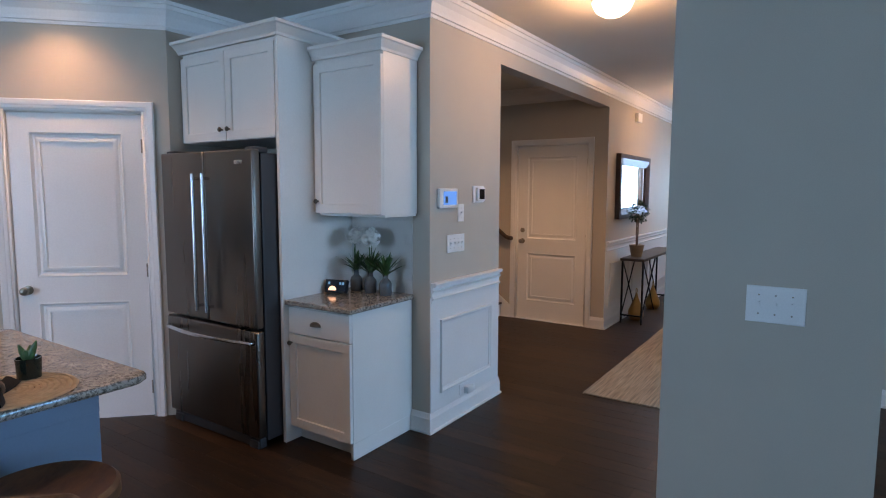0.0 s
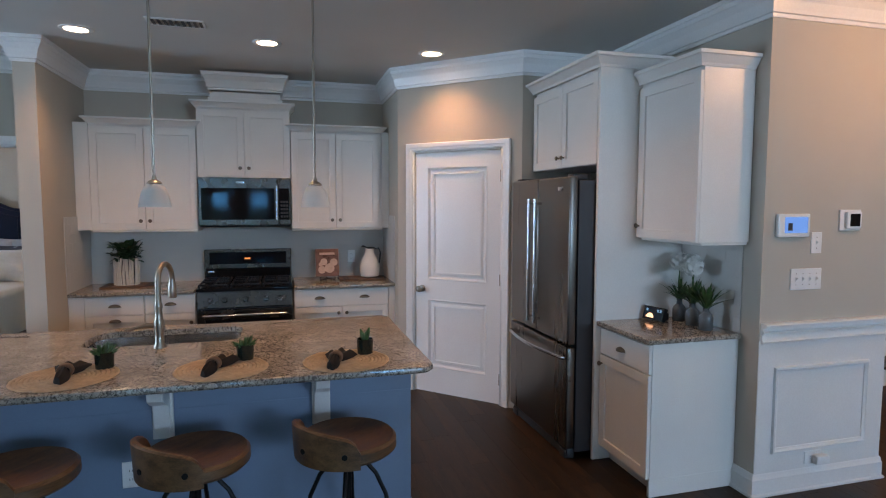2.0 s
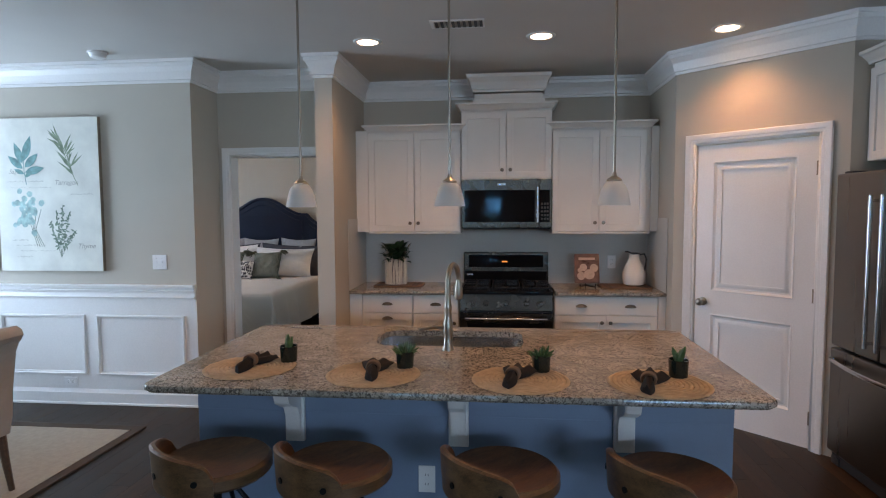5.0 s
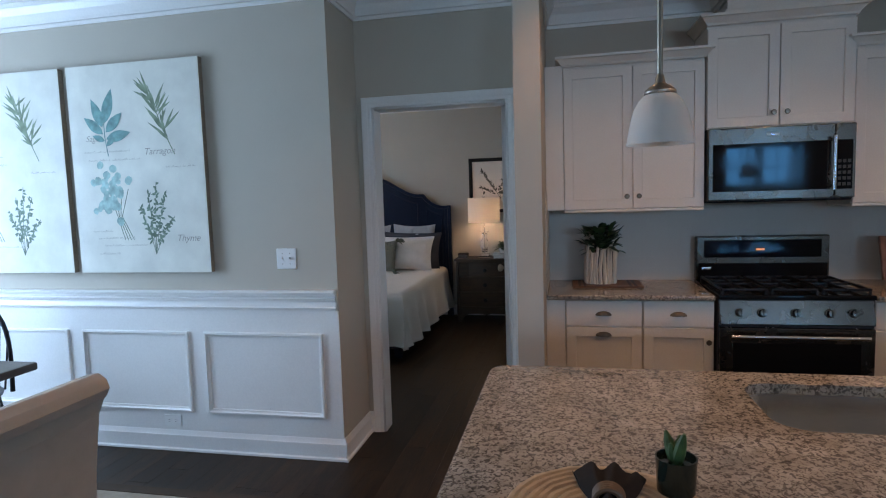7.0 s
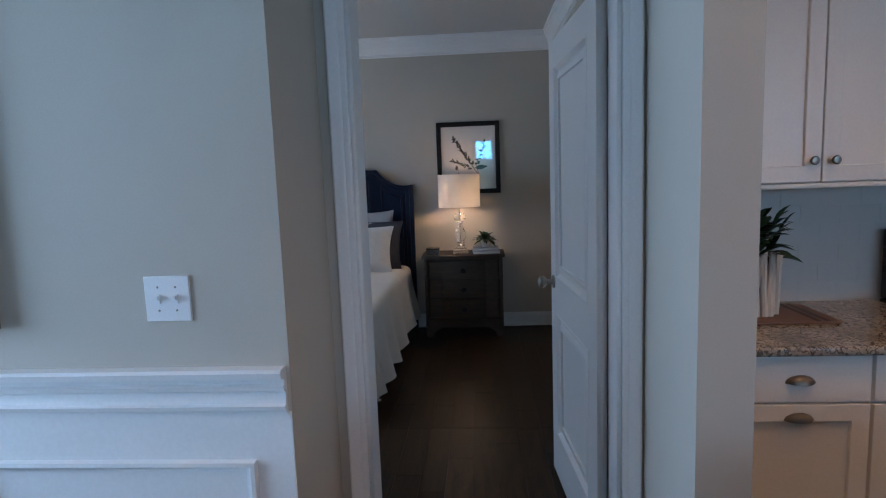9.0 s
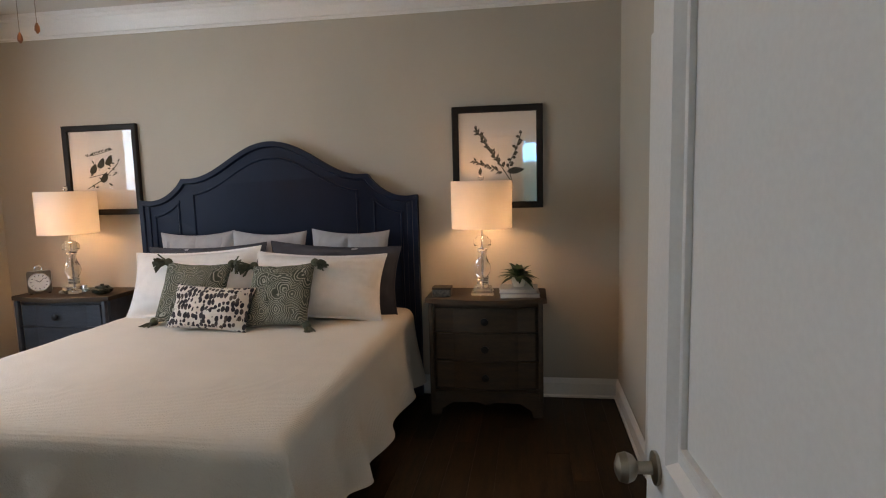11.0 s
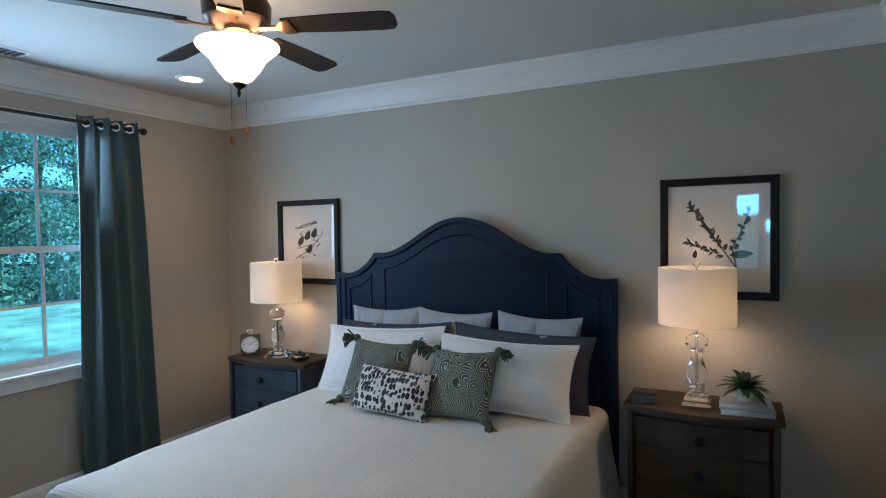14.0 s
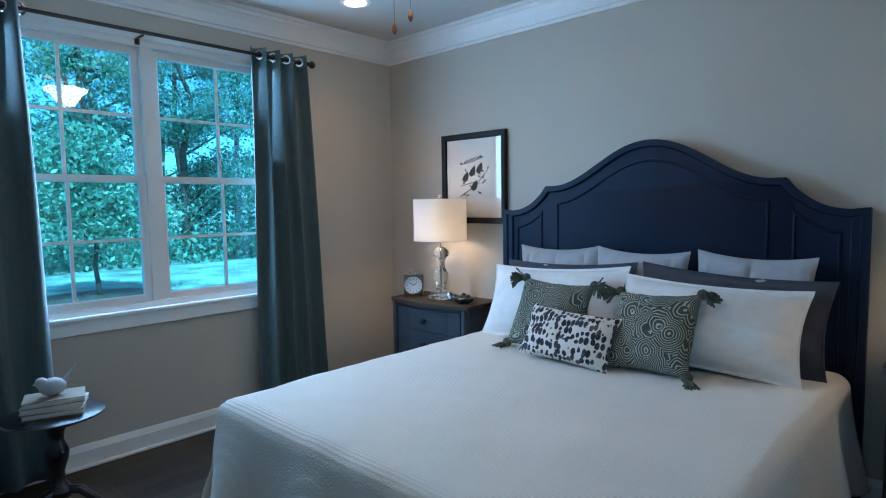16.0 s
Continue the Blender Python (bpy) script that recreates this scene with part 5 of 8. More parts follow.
CREAM = plain("book_cover_cream", (0.62, 0.45, 0.36), 0.4, vary=0.1, scale=30)
bk = thing("cookbook", (-4.96, 0.735, CT), "brown cookbook standing on a small black easel", "book")
BMx = Matrix.Translation((-4.94, 0.735, CT + 0.03)) @ Matrix.Rotation(radians(-14), 4, "Y")
part("cover", BM().box(-0.012, 0.012, -0.105, 0.105, 0, 0.255, 0.002, M=BMx), COVER, bk)
part("page_block", BM().box(-0.009, 0.009, -0.10, 0.1062, 0.004, 0.251, M=BMx), CREAM, bk)
for cy, cz, r in ((0.02, 0.075, 0.045), (-0.05, 0.06, 0.035), (0.06, 0.13, 0.035), (-0.03, 0.135, 0.032), (-0.06, 0.11, 0.02)):
    part("cover_picture", BM().lathe([(r, 0), (r * 0.7, 0.001), (r * 0.3, 0.0006)], seg=20, M=BMx @ Matrix.Translation((0.0125, cy, cz)) @ pose(0, 0, 0, 0, 90)), CREAM, bk)
part("title_bar", BM().box(0.0122, 0.0130, -0.07, 0.07, 0.20, 0.222, M=BMx), CREAM, bk)
part("easel", BM().tube([(-4.9, 0.67, CT + 0.03), (-4.885, 0.67, CT + 0.012), (-4.9, 0.67, CT + 0.004), (-5.03, 0.735, CT + 0.004), (-4.9, 0.80, CT + 0.004), (-4.885, 0.80, CT + 0.012), (-4.9, 0.80, CT + 0.03)], 0.004, 6).tube([(-5.03, 0.735, CT + 0.004), (-5., 0.735, CT + 0.20)], 0.004, 6), BLACKM, bk)

# flowers and clock on the small counter
CT2 = CT - 0.015
for i, (x, y, h, white) in enumerate(((-2.53, 2.69, 0.13, 1), (-2.40, 2.68, 0.125, 2), (-2.26, 2.66, 0.12, 0))):
    rng = random.Random(20 + i)
    v = thing("flower_vase", (x, y, CT2), ("grey glass bottle vase with green leaves and white hydrangea" if white else "grey glass bottle vase with spiky green leaves"), "vase", "bottle vases on the counter")
    part("bottle", BM().lathe([(0.036, 0), (0.040, 0.006), (0.040, 0.070), (0.034, 0.088), (0.018, 0.105), (0.016, h), (0.019, h + 0.006), (0.014, h + 0.006), (0.012, 0.1), (0.001, 0.09)], (x, y, CT2 + 0.001)), GREYGL, v)
    b = BM()
    for k in range(34):
        a, el = rng.uniform(0, 6.28), rng.uniform(0.6, 1.45)
        leaf(b, (x, y, CT2 + h - 0.005), (math.cos(a) * math.cos(el), math.sin(a) * math.cos(el), math.sin(el)), rng.uniform(0.13, 0.24), 0.009, 0.25)
    part("leaves", b, LEAFM, v)
    for w in range(white):
        cx, cy, cz = x + 0.05 * w - 0.01, y - 0.03 * w, CT2 + 0.365 - 0.015 * w
        part("stem", BM().tube([(x, y, CT2 + h), (cx, cy, cz - 0.03)], 0.003, 6), LEAFM, v)
        b = BM()
        for k in range(95):
            n = Vector((rng.gauss(0, 1), rng.gauss(0, 1), rng.gauss(0, 1))).normalized()
            c = Vector((cx, cy, cz)) + n * rng.uniform(0.036, 0.060)
            t1 = n.orthogonal().normalized()
            t2 = n.cross(t1)
            for q in range(4):
                d = t1 * math.cos(q * 1.57 + k) + t2 * math.sin(q * 1.57 + k)
                s = n.cross(d)
                b.face([c, c + d * 0.008 + s * 0.006 + n * 0.002, c + d * 0.016 + n * 0.004, c + d * 0.008 - s * 0.006 + n * 0.002])
        part("blossom", b, PETAL, v, "white hydrangea blossom")
ck = thing("smart_display", (-2.56, 2.54, CT2), "small black smart display with a lit screen on the counter", "clock")
CKM = Matrix.Translation((-2.56, 2.54, CT2 + 0.002)) @ Matrix.Rotation(radians(14), 4, "Z")
part("case", BM().prism([(-0.075, 0), (0.075, 0), (0.075, 0.082), (-0.075, 0.082)], 0, 0.03, CKM @ Matrix.Rotation(radians(72), 4, "X"), bevel=0.004), BLACKM, ck)
part("back", BM().box(-0.05, 0.05, 0.0, 0.07, 0.0, 0.05, 0.01, M=CKM), BLACKM, ck)
SCR = CKM @ Matrix.Rotation(radians(72), 4, "X")
part("screen", BM().prism(rect(-0.068, 0.008, 0.068, 0.074), 0.0302, 0.0312, SCR), plain("screen_dark", (0.01, 0.015, 0.025), 0.08, vary=0, bump=0), ck)
ORG = glow("screen_orange", (1.0, 0.55, 0.32), 0.9, 0.03)
BLU2 = glow("screen_digits", (0.15, 0.45, 0.8), 0.3, 0.03)
part("screen_picture", BM().prism([(-0.02 + 0.028 * math.cos(a), 0.012 + 0.028 * math.sin(a)) for a in [math.pi * i / 14 for i in range(15)]], 0.0313, 0.0318, SCR), ORG, ck, "glowing orange sun picture")
for u in (-0.055, 0.025, 0.045):
    part("screen_digit", BM().prism(rect(u, 0.05, u + 0.014, 0.066), 0.0313, 0.0318, SCR), BLU2, ck)

# ceiling fittings of the kitchen
_t = thing("smoke_detector", (-3.9, -2.95, H), "white round smoke detector on the ceiling", "detector")
part("base", BM().lathe([(0.068, -0.012), (0.070, -0.001)], (-3.9, -2.95, H)), WHITEP, _t)
part("cover", BM().lathe([(0.030, -0.048), (0.050, -0.040), (0.060, -0.0125)], (-3.9, -2.95, H)), WHITEP, _t)
_t = thing("ceiling_vent", (-3.56, -0.28, H), "rectangular ceiling air vent with slats", "vent")
part("vent_frame", BM().sweep([(-3.64, -0.45), (-3.48, -0.45), (-3.48, -0.11), (-3.64, -0.11)], [(0, H - 0.006), (0, H - 0.001), (0.022, H - 0.001), (0.022, H - 0.008)], True), WHITEP, _t)
for i in range(9):
    y = -0.42 + 0.035 * i
    part("slat", BM().box(-3.62, -3.50, y, y + 0.018, H - 0.008, H - 0.004), DARKG, _t)
_t = thing("ceiling_speaker", (-2.33, 1.95, H), "round grey ceiling speaker grille", "speaker")
part("ring", BM().lathe([(0.112, -0.006), (0.125, -0.004), (0.128, -0.001)], (-2.33, 1.95, H), 32), WHITEP, _t)
part("grille", BM().lathe([(0.001, -0.010), (0.09, -0.009), (0.111, -0.0055)], (-2.33, 1.95, H), 32), plain("speaker_grille", (0.16, 0.155, 0.15), 0.7, vary=0.05, grain=500, bump=0.5), _t)

# ---- dining side ----
CANV = plain("canvas_print", (0.72, 0.72, 0.65), 0.7, vary=0.08, scale=5, grain=300, bump=0.3)
CANVE = wood("canvas_edge", (0.24, 0.19, 0.14), (0.36, 0.29, 0.22), 0.6)
INK = [plain("ink_" + n, c, 0.75, vary=0.25, scale=22, bump=0.1) for n, c in (("teal", (0.13, 0.33, 0.32)), ("green", (0.20, 0.28, 0.19)), ("aqua", (0.33, 0.55, 0.52)), ("dark", (0.15, 0.23, 0.17)))]
SCRIPT = plain("script_ink", (0.36, 0.35, 0.31), 0.8)


def flat_leaf(b, M, u, v, ang, L, W, w=0.0):
    pts = []
    n = 7
    for s in (1, -1):
        for i in (range(n + 1) if s == 1 else range(n - 1, 0, -1)):
            f = i / n
            pts.append((f * L, s * W * math.sin(math.pi * f ** 0.85)))
    c, d = math.cos(ang), math.sin(ang)
    b.face([M @ Vector((u + x * c - y * d, v + x * d + y * c, w)) for x, y in pts])


def stroke(b, M, pts, r, w=0.0):
    for (u0, v0), (u1, v1) in zip(pts, pts[1:]):
        d = Vector((u1 - u0, v1 - v0))
        n = Vector((-d.y, d.x)).normalized() * r if d.length else Vector((0, 0))
        b.face([M @ Vector(p) for p in ((u0 + n.x, v0 + n.y, w), (u0 - n.x, v0 - n.y, w), (u1 - n.x, v1 - n.y, w), (u1 + n.x, v1 + n.y, w))])


def words(text, M, size, parent, mat):
    c = bpy.data.curves.new("words", "FONT")
    c.body, c.size, c.shear = text, size, 0.3
    tmp = bpy.data.objects.new("words", c)
    scene.collection.objects.link(tmp)
    bpy.context.view_layer.update()
    me = bpy.data.meshes.new_from_object(tmp.evaluated_get(bpy.context.evaluated_depsgraph_get()))
    bpy.data.objects.remove(tmp)
    me.transform(M)
    me.materials.clear()
    me.materials.append(mat)
    ob = new("handwriting", me)
    ob.parent = parent
    ob.matrix_parent_inverse = wm(parent).inverted()
    return ob


def canvas(y0, y1, z0, z1, seed, texts):
    t = thing("canvas_print", (XD, (y0 + y1) / 2, z0), "large pale canvas print of four green and teal herb sprigs", "picture", "herb canvases")
    part("stretcher", BM().box(XD + 0.002, XD + 0.036, y0, y1, z0, z1, 0.002), CANVE, t, "brown wooden edge")
    part("canvas", BM().box(XD + 0.036, XD + 0.039, y0, y1, z0, z1, 0.001), CANV, t)
    M = Matrix.Translation((XD + 0.0396, y0, z0)) @ KM
    W, Hh = y1 - y0, z1 - z0
    rng = random.Random(seed)
    # broad-leaved sprig
    b = BM()
    u, v = W * 0.27, Hh * 0.64
    stroke(b, M, [(u + 0.015, v - 0.09), (u, v + 0.02), (u, v + 0.12)], 0.003)
    for k, (du, dv, ang, L, w) in enumerate(((0.0, 0.10, 1.25, 0.21, 0.036), (-0.01, 0.08, 1.95, 0.18, 0.032), (-0.01, 0.04, 2.45, 0.16, 0.030), (0.01, 0.05, 0.75, 0.16, 0.032), (0.01, 0.01, 0.20, 0.17, 0.032), (0.0, 0.0, 2.75, 0.09, 0.018), (0.01, -0.03, 0.75, 0.09, 0.018))):
        flat_leaf(b, M, u + du, v + dv, ang, L, w, 0.0003 * k)
    part("herb_sprig", b, INK[0], t, "painted teal leaves")
    # needle sprig
    b = BM()
    u, v = W * 0.79, Hh * 0.56
    stroke(b, M, [(u, v), (u - 0.07, v + 0.15), (u - 0.13, v + 0.33), (u - 0.15, v + 0.40)], 0.003)
    for i in range(34):
        f = rng.random()
        uu, vv = u - 0.03 - 0.12 * f, v + 0.08 + 0.28 * f
        flat_leaf(b, M, uu, vv, rng.choice((1.0, 1.25, 1.9, 2.2, 2.5, 0.75)) + rng.uniform(-.25, .25), rng.uniform(0.08, 0.16), 0.007, 0.0002 * rng.random())
    part("herb_sprig", b, INK[1], t, "painted narrow green leaves")
    # round-leaved bunch
    b = BM()
    u, v = W * 0.38, Hh * 0.16
    for k in range(4):
        stroke(b, M, [(u + 0.02 * k - 0.01, v), (u - 0.05 + 0.01 * k, v + 0.14), (u - 0.10 + 0.045 * k, v + 0.30)], 0.0025)
    part("herb_stem", b, INK[3], t)
    b = BM()
    for i in range(46):
        uu, vv = u - 0.08 + rng.gauss(0, 0.055), v + 0.27 + rng.gauss(0, 0.075)
        r = rng.uniform(0.016, 0.030)
        b.face([M @ Vector((uu + r * math.cos(a) * rng.uniform(.8, 1.1), vv + r * math.sin(a) * rng.uniform(.8, 1.1), 0.0003 + 0.0006 * i / 46)) for a in [6.283 * q / 9 for q in range(9)]])
    part("herb_sprig", b, INK[2], t, "painted round aqua leaves")
    # thyme
    b = BM()
    u, v = W * 0.60, Hh * 0.09
    for k in range(5):
        eu, ev = u + (-0.09, -0.03, 0.03, 0.09, 0.14)[k], v + (0.28, 0.36, 0.42, 0.36, 0.22)[k]
        stroke(b, M, [(u, v), (u + (eu - u) * 0.4, v + (ev - v) * 0.5), (eu, ev)], 0.002)
        for i in range(26):
            f = 0.3 + 0.7 * i / 26
            flat_leaf(b, M, u + (eu - u) * (f - 0.08), v + (ev - v) * f, rng.uniform(0, 6.28), rng.uniform(0.020, 0.036), 0.0065, 0.0002 + 0.0003 * rng.random())
    part("herb_sprig", b, INK[3], t, "painted small dark green leaves")
    for txt, uu, vv, size in texts:
        words(txt, M @ Matrix.Translation((uu * W, vv * Hh, 0.0005)), size, t, SCRIPT)
    for uu, vv, n in ((0.10, 0.585, 9), (0.13, 0.545, 9), (0.72, 0.50, 5), (0.12, 0.20, 4), (0.16, 0.165, 6), (0.20, 0.13, 8), (0.16, 0.09, 4)):
        x = uu * W
        b = BM()
        for i in range(n * 3):
            stroke(b, M, [(x, vv * Hh), (x + 0.005, vv * Hh + rng.uniform(0.004, 0.014)), (x + 0.009, vv * Hh)], 0.0008, 0.0004)
            x += 0.011 if rng.random() < 0.8 else 0.02
        part("script_line", b, SCRIPT, t, "faint unreadable handwriting")
    return t


canvas(-4.045, -3.165, 1.10, 2.32, 3, [("Sage", 0.12, 0.64, 0.05), ("Tarragon", 0.56, 0.565, 0.055), ("Thyme", 0.76, 0.15, 0.055)])
canvas(-4.98, -4.10, 1.10, 2.32, 8, [])

RUGC = plain("rug_beige", (0.42, 0.37, 0.30), 0.95, vary=0.06, scale=30, grain=300, bump=0.6)
RUGB = plain("rug_border_brown", (0.075, 0.05, 0.035), 0.9, vary=0.1, scale=30, grain=300, bump=0.5)
rug = thing("dining_rug", (-2.4, -4.2, 0), "beige woven rug with a dark brown border under the dining table", "rug")
part("field", BM().box(-3.66, -0.6, -5.55, -2.65, 0.002, 0.011, 0.002), RUGC, rug)
part("border", BM().sweep([(-3.73, -5.62), (-0.53, -5.62), (-0.53, -2.575), (-3.73, -2.575)], [(0, 0.002), (0, 0.011), (0.003, 0.013), (0.067, 0.013), (0.0695, 0.002)], True), RUGB, rug)

LINEN = plain("linen_upholstery", (0.47, 0.41, 0.34), 0.9, vary=0.05, scale=12, grain=420, bump=0.4, sheen=0.2)
LEGW = wood("chair_leg_wood", (0.07, 0.035, 0.02), (0.15, 0.08, 0.045), 0.4)


def rolled_chair(x, y, turn):
    """Upholstered dining chair with a scrolled back; local front is +y... the back stands at -y."""
    c = thing("upholstered_chair", (0, 0, 0), "beige linen dining chair with a rolled back and wooden legs", "chair", "chairs round the dining table")
    part("seat", BM().box(-0.25, 0.25, -0.24, 0.27, 0.34, 0.49, 0.03, 3), LINEN, c)
    out = [(-0.235, 0.33), (-0.215, 0.33), (-0.175, 0.34), (-0.185, 0.55), (-0.205, 0.75), (-0.235, 0.86), (-0.245, 0.905), (-0.275, 0.94), (-0.31, 0.945), (-0.34, 0.925), (-0.35, 0.895), (-0.335, 0.865), (-0.31, 0.855), (-0.295, 0.80), (-0.265, 0.60), (-0.25, 0.42)]
    MM = Matrix(((0, 0, 1, 0), (1, 0, 0, 0), (0, 1, 0, 0), (0, 0, 0, 1)))
    part("backrest", BM().prism(out, -0.25, 0.25, MM, bevel=0.008), LINEN, c)
    for lx in (-0.215, 0.215):
        for ly, dy in ((-0.205, -0.05), (0.22, 0.02)):
            part("leg", BM().tube([(lx, ly, 0.345), (lx, ly + dy * 0.4, 0.18), (lx, ly + dy, 0.014)], [0.024, 0.02, 0.015], 8), LEGW, c)
    c.matrix_basis = pose(x, y, 0, 0, 0, turn)
    return c


rolled_chair(-2.53, -2.99, 180)
DTW = wood("dining_table_wood", (0.03, 0.018, 0.012), (0.075, 0.045, 0.03), 0.35, axis=(1, 10, 10), scale=3)
tb = thing("dining_table", (-2.2, -4.3, 0), "dark wooden dining table on the beige rug", "table")
part("tabletop", BM().box(-3.45, -1.0, -4.90, -3.66, 0.72, 0.76, 0.01), DTW, tb)
part("apron", BM().box(-3.33, -1.12, -4.79, -3.77, 0.64, 0.7195), DTW, tb)
for x in (-3.30, -1.15):
    for y in (-4.75, -3.81):
        part("leg", BM().lathe([(0.03, 0), (0.045, 0.10), (0.05, 0.3), (0.04, 0.42), (0.055, 0.48), (0.055, 0.628)], (x, y, 0.0135), 14), DTW, tb)
wc = thing("windsor_chair", (-3.66, -4.46, 0), "black wooden chair with a bowed spindle back", "chair", "chairs round the dining table")
WM = pose(-3.66, -4.46, 0.0115, 0, 0, -90)
part("seat", BM().lathe([(0.16, 0), (0.21, 0.012), (0.215, 0.03), (0.18, 0.035), (0.001, 0.028)], (0, 0, 0.43), 24, M=WM), BLACKM, wc)
bow = [(0.20 * math.cos(a), -0.16 - 0.10 * math.sin(a) * 0.5, 0.45 + 0.47 * math.sin(a) ** 0.7) for a in [math.pi * i / 18 for i in range(19)]]
part("bow", BM().tube([WM @ Vector(p) for p in bow], 0.012, 8), BLACKM, wc)
for i in range(-3, 4):
    part("spindle", BM().tube([WM @ Vector((i * 0.045, -0.17, 0.455)), WM @ Vector((i * 0.052, -0.205, 0.455 + 0.465 * max(0.05, 1 - (i * 0.052 / 0.2) ** 2) ** 0.35))], 0.006, 6), BLACKM, wc)
for sx in (-1, 1):
    for sy in (-1, 1):
        part("leg", BM().tube([WM @ Vector((sx * 0.13, sy * 0.12, 0.44)), WM @ Vector((sx * 0.18, sy * 0.17, 0.002))], [0.017, 0.012], 8), BLACKM, wc)

# ---- hall and foyer ----
RUNNER = plain("runner_weave", (0.34, 0.29, 0.22), 0.95, vary=0.28, scale=7, grain=250, bump=0.6, stretch=(14, 0.5, 1))
solid("hall_runner", BM().box(-1.47, -0.72, 4.06, 8.6, 0.001, 0.010, 0.002), RUNNER, "striped beige runner rug on the hall floor", "rug")
fl = thing("flush_ceiling_light", (-1.15, 3.5, H), "lit frosted bowl ceiling light in the hall", "ceiling light")
part("base", BM().lathe([(0.10, -0.045), (0.13, -0.03), (0.135, -0.001)], (-1.15, 3.5, H), 28), NICKEL, fl)
BOWLGLOW = glow("lamp_bowl_glow", (1.0, 0.82, 0.58), 3.5)
part("bowl", BM().lathe([(0.001, -0.135), (0.05, -0.13), (0.10, -0.10), (0.125, -0.05), (0.12, -0.0455)], (-1.15, 3.5, H), 28), BOWLGLOW, fl, "glowing frosted glass bowl")


def point_lamp(name, at, watts, r=0.08, col=WARM):
    d = bpy.data.lights.new(name, "POINT")
    d.energy, d.color, d.shadow_soft_size = watts, col, r
    ob = new(name, d)
    ob.location = at
    return ob


point_lamp("hall_lamp", (-1.15, 3.5, H - 0.22), 7, 0.08)
point_lamp("hall_lamp_far", (-1.15, 7.4, H - 0.25), 8, 0.08)
fl2 = copy_thing(fl, Matrix.Translation((-1.15, 7.4, H)))

# console table, topiary, mirror
MIRF = wood("mirror_frame_wood", (0.03, 0.018, 0.012), (0.075, 0.045, 0.03), 0.4)
co = thing("console_table", (-1.87, 7.3, 0), "black iron console table with crossed sides and wooden top", "table")
part("top", BM().box(XH + 0.045, -1.70, 6.62, 8.35, 0.745, 0.775, 0.004), MIRF, co)
for y in (6.66, 8.31):
    for x in (XH + 0.065, -1.72):
        part("leg", BM().box(x - 0.010, x + 0.010, y - 0.010, y + 0.010, 0.002, 0.7445), BLACKM, co)
    part("stretcher", BM().box(XH + 0.065, -1.72, y - 0.008, y + 0.008, 0.09, 0.108), BLACKM, co)
for y0_, y1_ in ((6.66, 7.20), (7.77, 8.31)):
    part("cross_brace", BM().tube([(-1.72, y0_, 0.10), (-1.72, y1_, 0.735)], 0.008, 6).tube([(-1.715, y1_, 0.10), (-1.715, y0_, 0.735)], 0.008, 6), BLACKM, co)
    part("cross_brace", BM().tube([(XH + 0.065, y0_, 0.10), (XH + 0.065, y1_, 0.735)], 0.008, 6).tube([(XH + 0.07, y1_, 0.10), (XH + 0.07, y0_, 0.735)], 0.008, 6), BLACKM, co)
for y in (6.95, 7.75):
    lt = thing("lantern", (-1.86, y, 0), "gold teardrop lantern standing under the console", "lantern", "lanterns under the console")
    GOLD = plain("aged_gold", (0.45, 0.28, 0.10), 0.35, 0.9, vary=0.12)
    part("body", BM().lathe([(0.07, 0), (0.095, 0.05), (0.09, 0.11), (0.05, 0.2), (0.02, 0.28), (0.012, 0.32), (0.001, 0.325)], (-1.86, y, 0.002)), GOLD, lt)
    part("ring", BM().tube([(-1.86, y + 0.03 * math.cos(a), 0.352 + 0.03 * math.sin(a)) for a in [2 * math.pi * i / 14 for i in range(15)]], 0.004, 6), GOLD, lt)
tp = thing("topiary", (-1.86, 6.88, 0.775), "small topiary ball on twisted stems in a tan pot", "potted plant")
TAN = plain("tan_pot", (0.30, 0.22, 0.14), 0.7, vary=0.1)
part("pot", BM().lathe([(0.06, 0), (0.085, 0.13), (0.09, 0.14), (0.075, 0.14), (0.001, 0.125)], (-1.86, 6.88, 0.776)), TAN, tp)
for s in (-1, 1):
    part("stem", BM().tube([(-1.86, 6.88 + s * 0.02, 0.90), (-1.86, 6.88 + s * 0.035, 1.05), (-1.86, 6.88 + s * 0.03, 1.22)], 0.008, 6), LEGW, tp)
b = BM()
rng = random.Random(9)
for i in range(420):
    n = Vector((rng.gauss(0, 1), rng.gauss(0, 1), rng.gauss(0, 1))).normalized()
    c = Vector((-1.86, 6.88, 1.315)) + n * rng.uniform(0.08, 0.125) * (1 + 0.12 * smooth_noise(n, 3))
    leaf(b, c, n + Vector((rng.gauss(0, .5), rng.gauss(0, .5), rng.gauss(0, .5))), 0.035, 0.009, 0.1, n=3)
part("crown", b, LEAFD, tp)
mi = thing("wall_mirror", (XH, 7.15, 1.6), "mirror in a wide dark wooden frame on the hall wall", "mirror")
part("mirror_frame", BM().sweep([(6.50, 1.23), (7.80, 1.23), (7.80, 1.98), (6.50, 1.98)], [(0, 0), (0, 0.055), (0.05, 0.06), (0.13, 0.03), (0.13, 0)], True, HM), MIRF, mi)
part("glass", BM().prism(rect(6.62, 1.35, 7.68, 1.86), 0.012, 0.018, HM), MIRROR, mi)

# stairs along the foyer wall
STEPW = wood("stair_tread_wood", (0.03, 0.018, 0.012), (0.09, 0.05, 0.03), 0.35, axis=(12, 1, 12), scale=3)
st = thing("staircase", (-3.3, 5.7, 0), "staircase with dark wooden treads and white risers", "stairs", kind="structure")
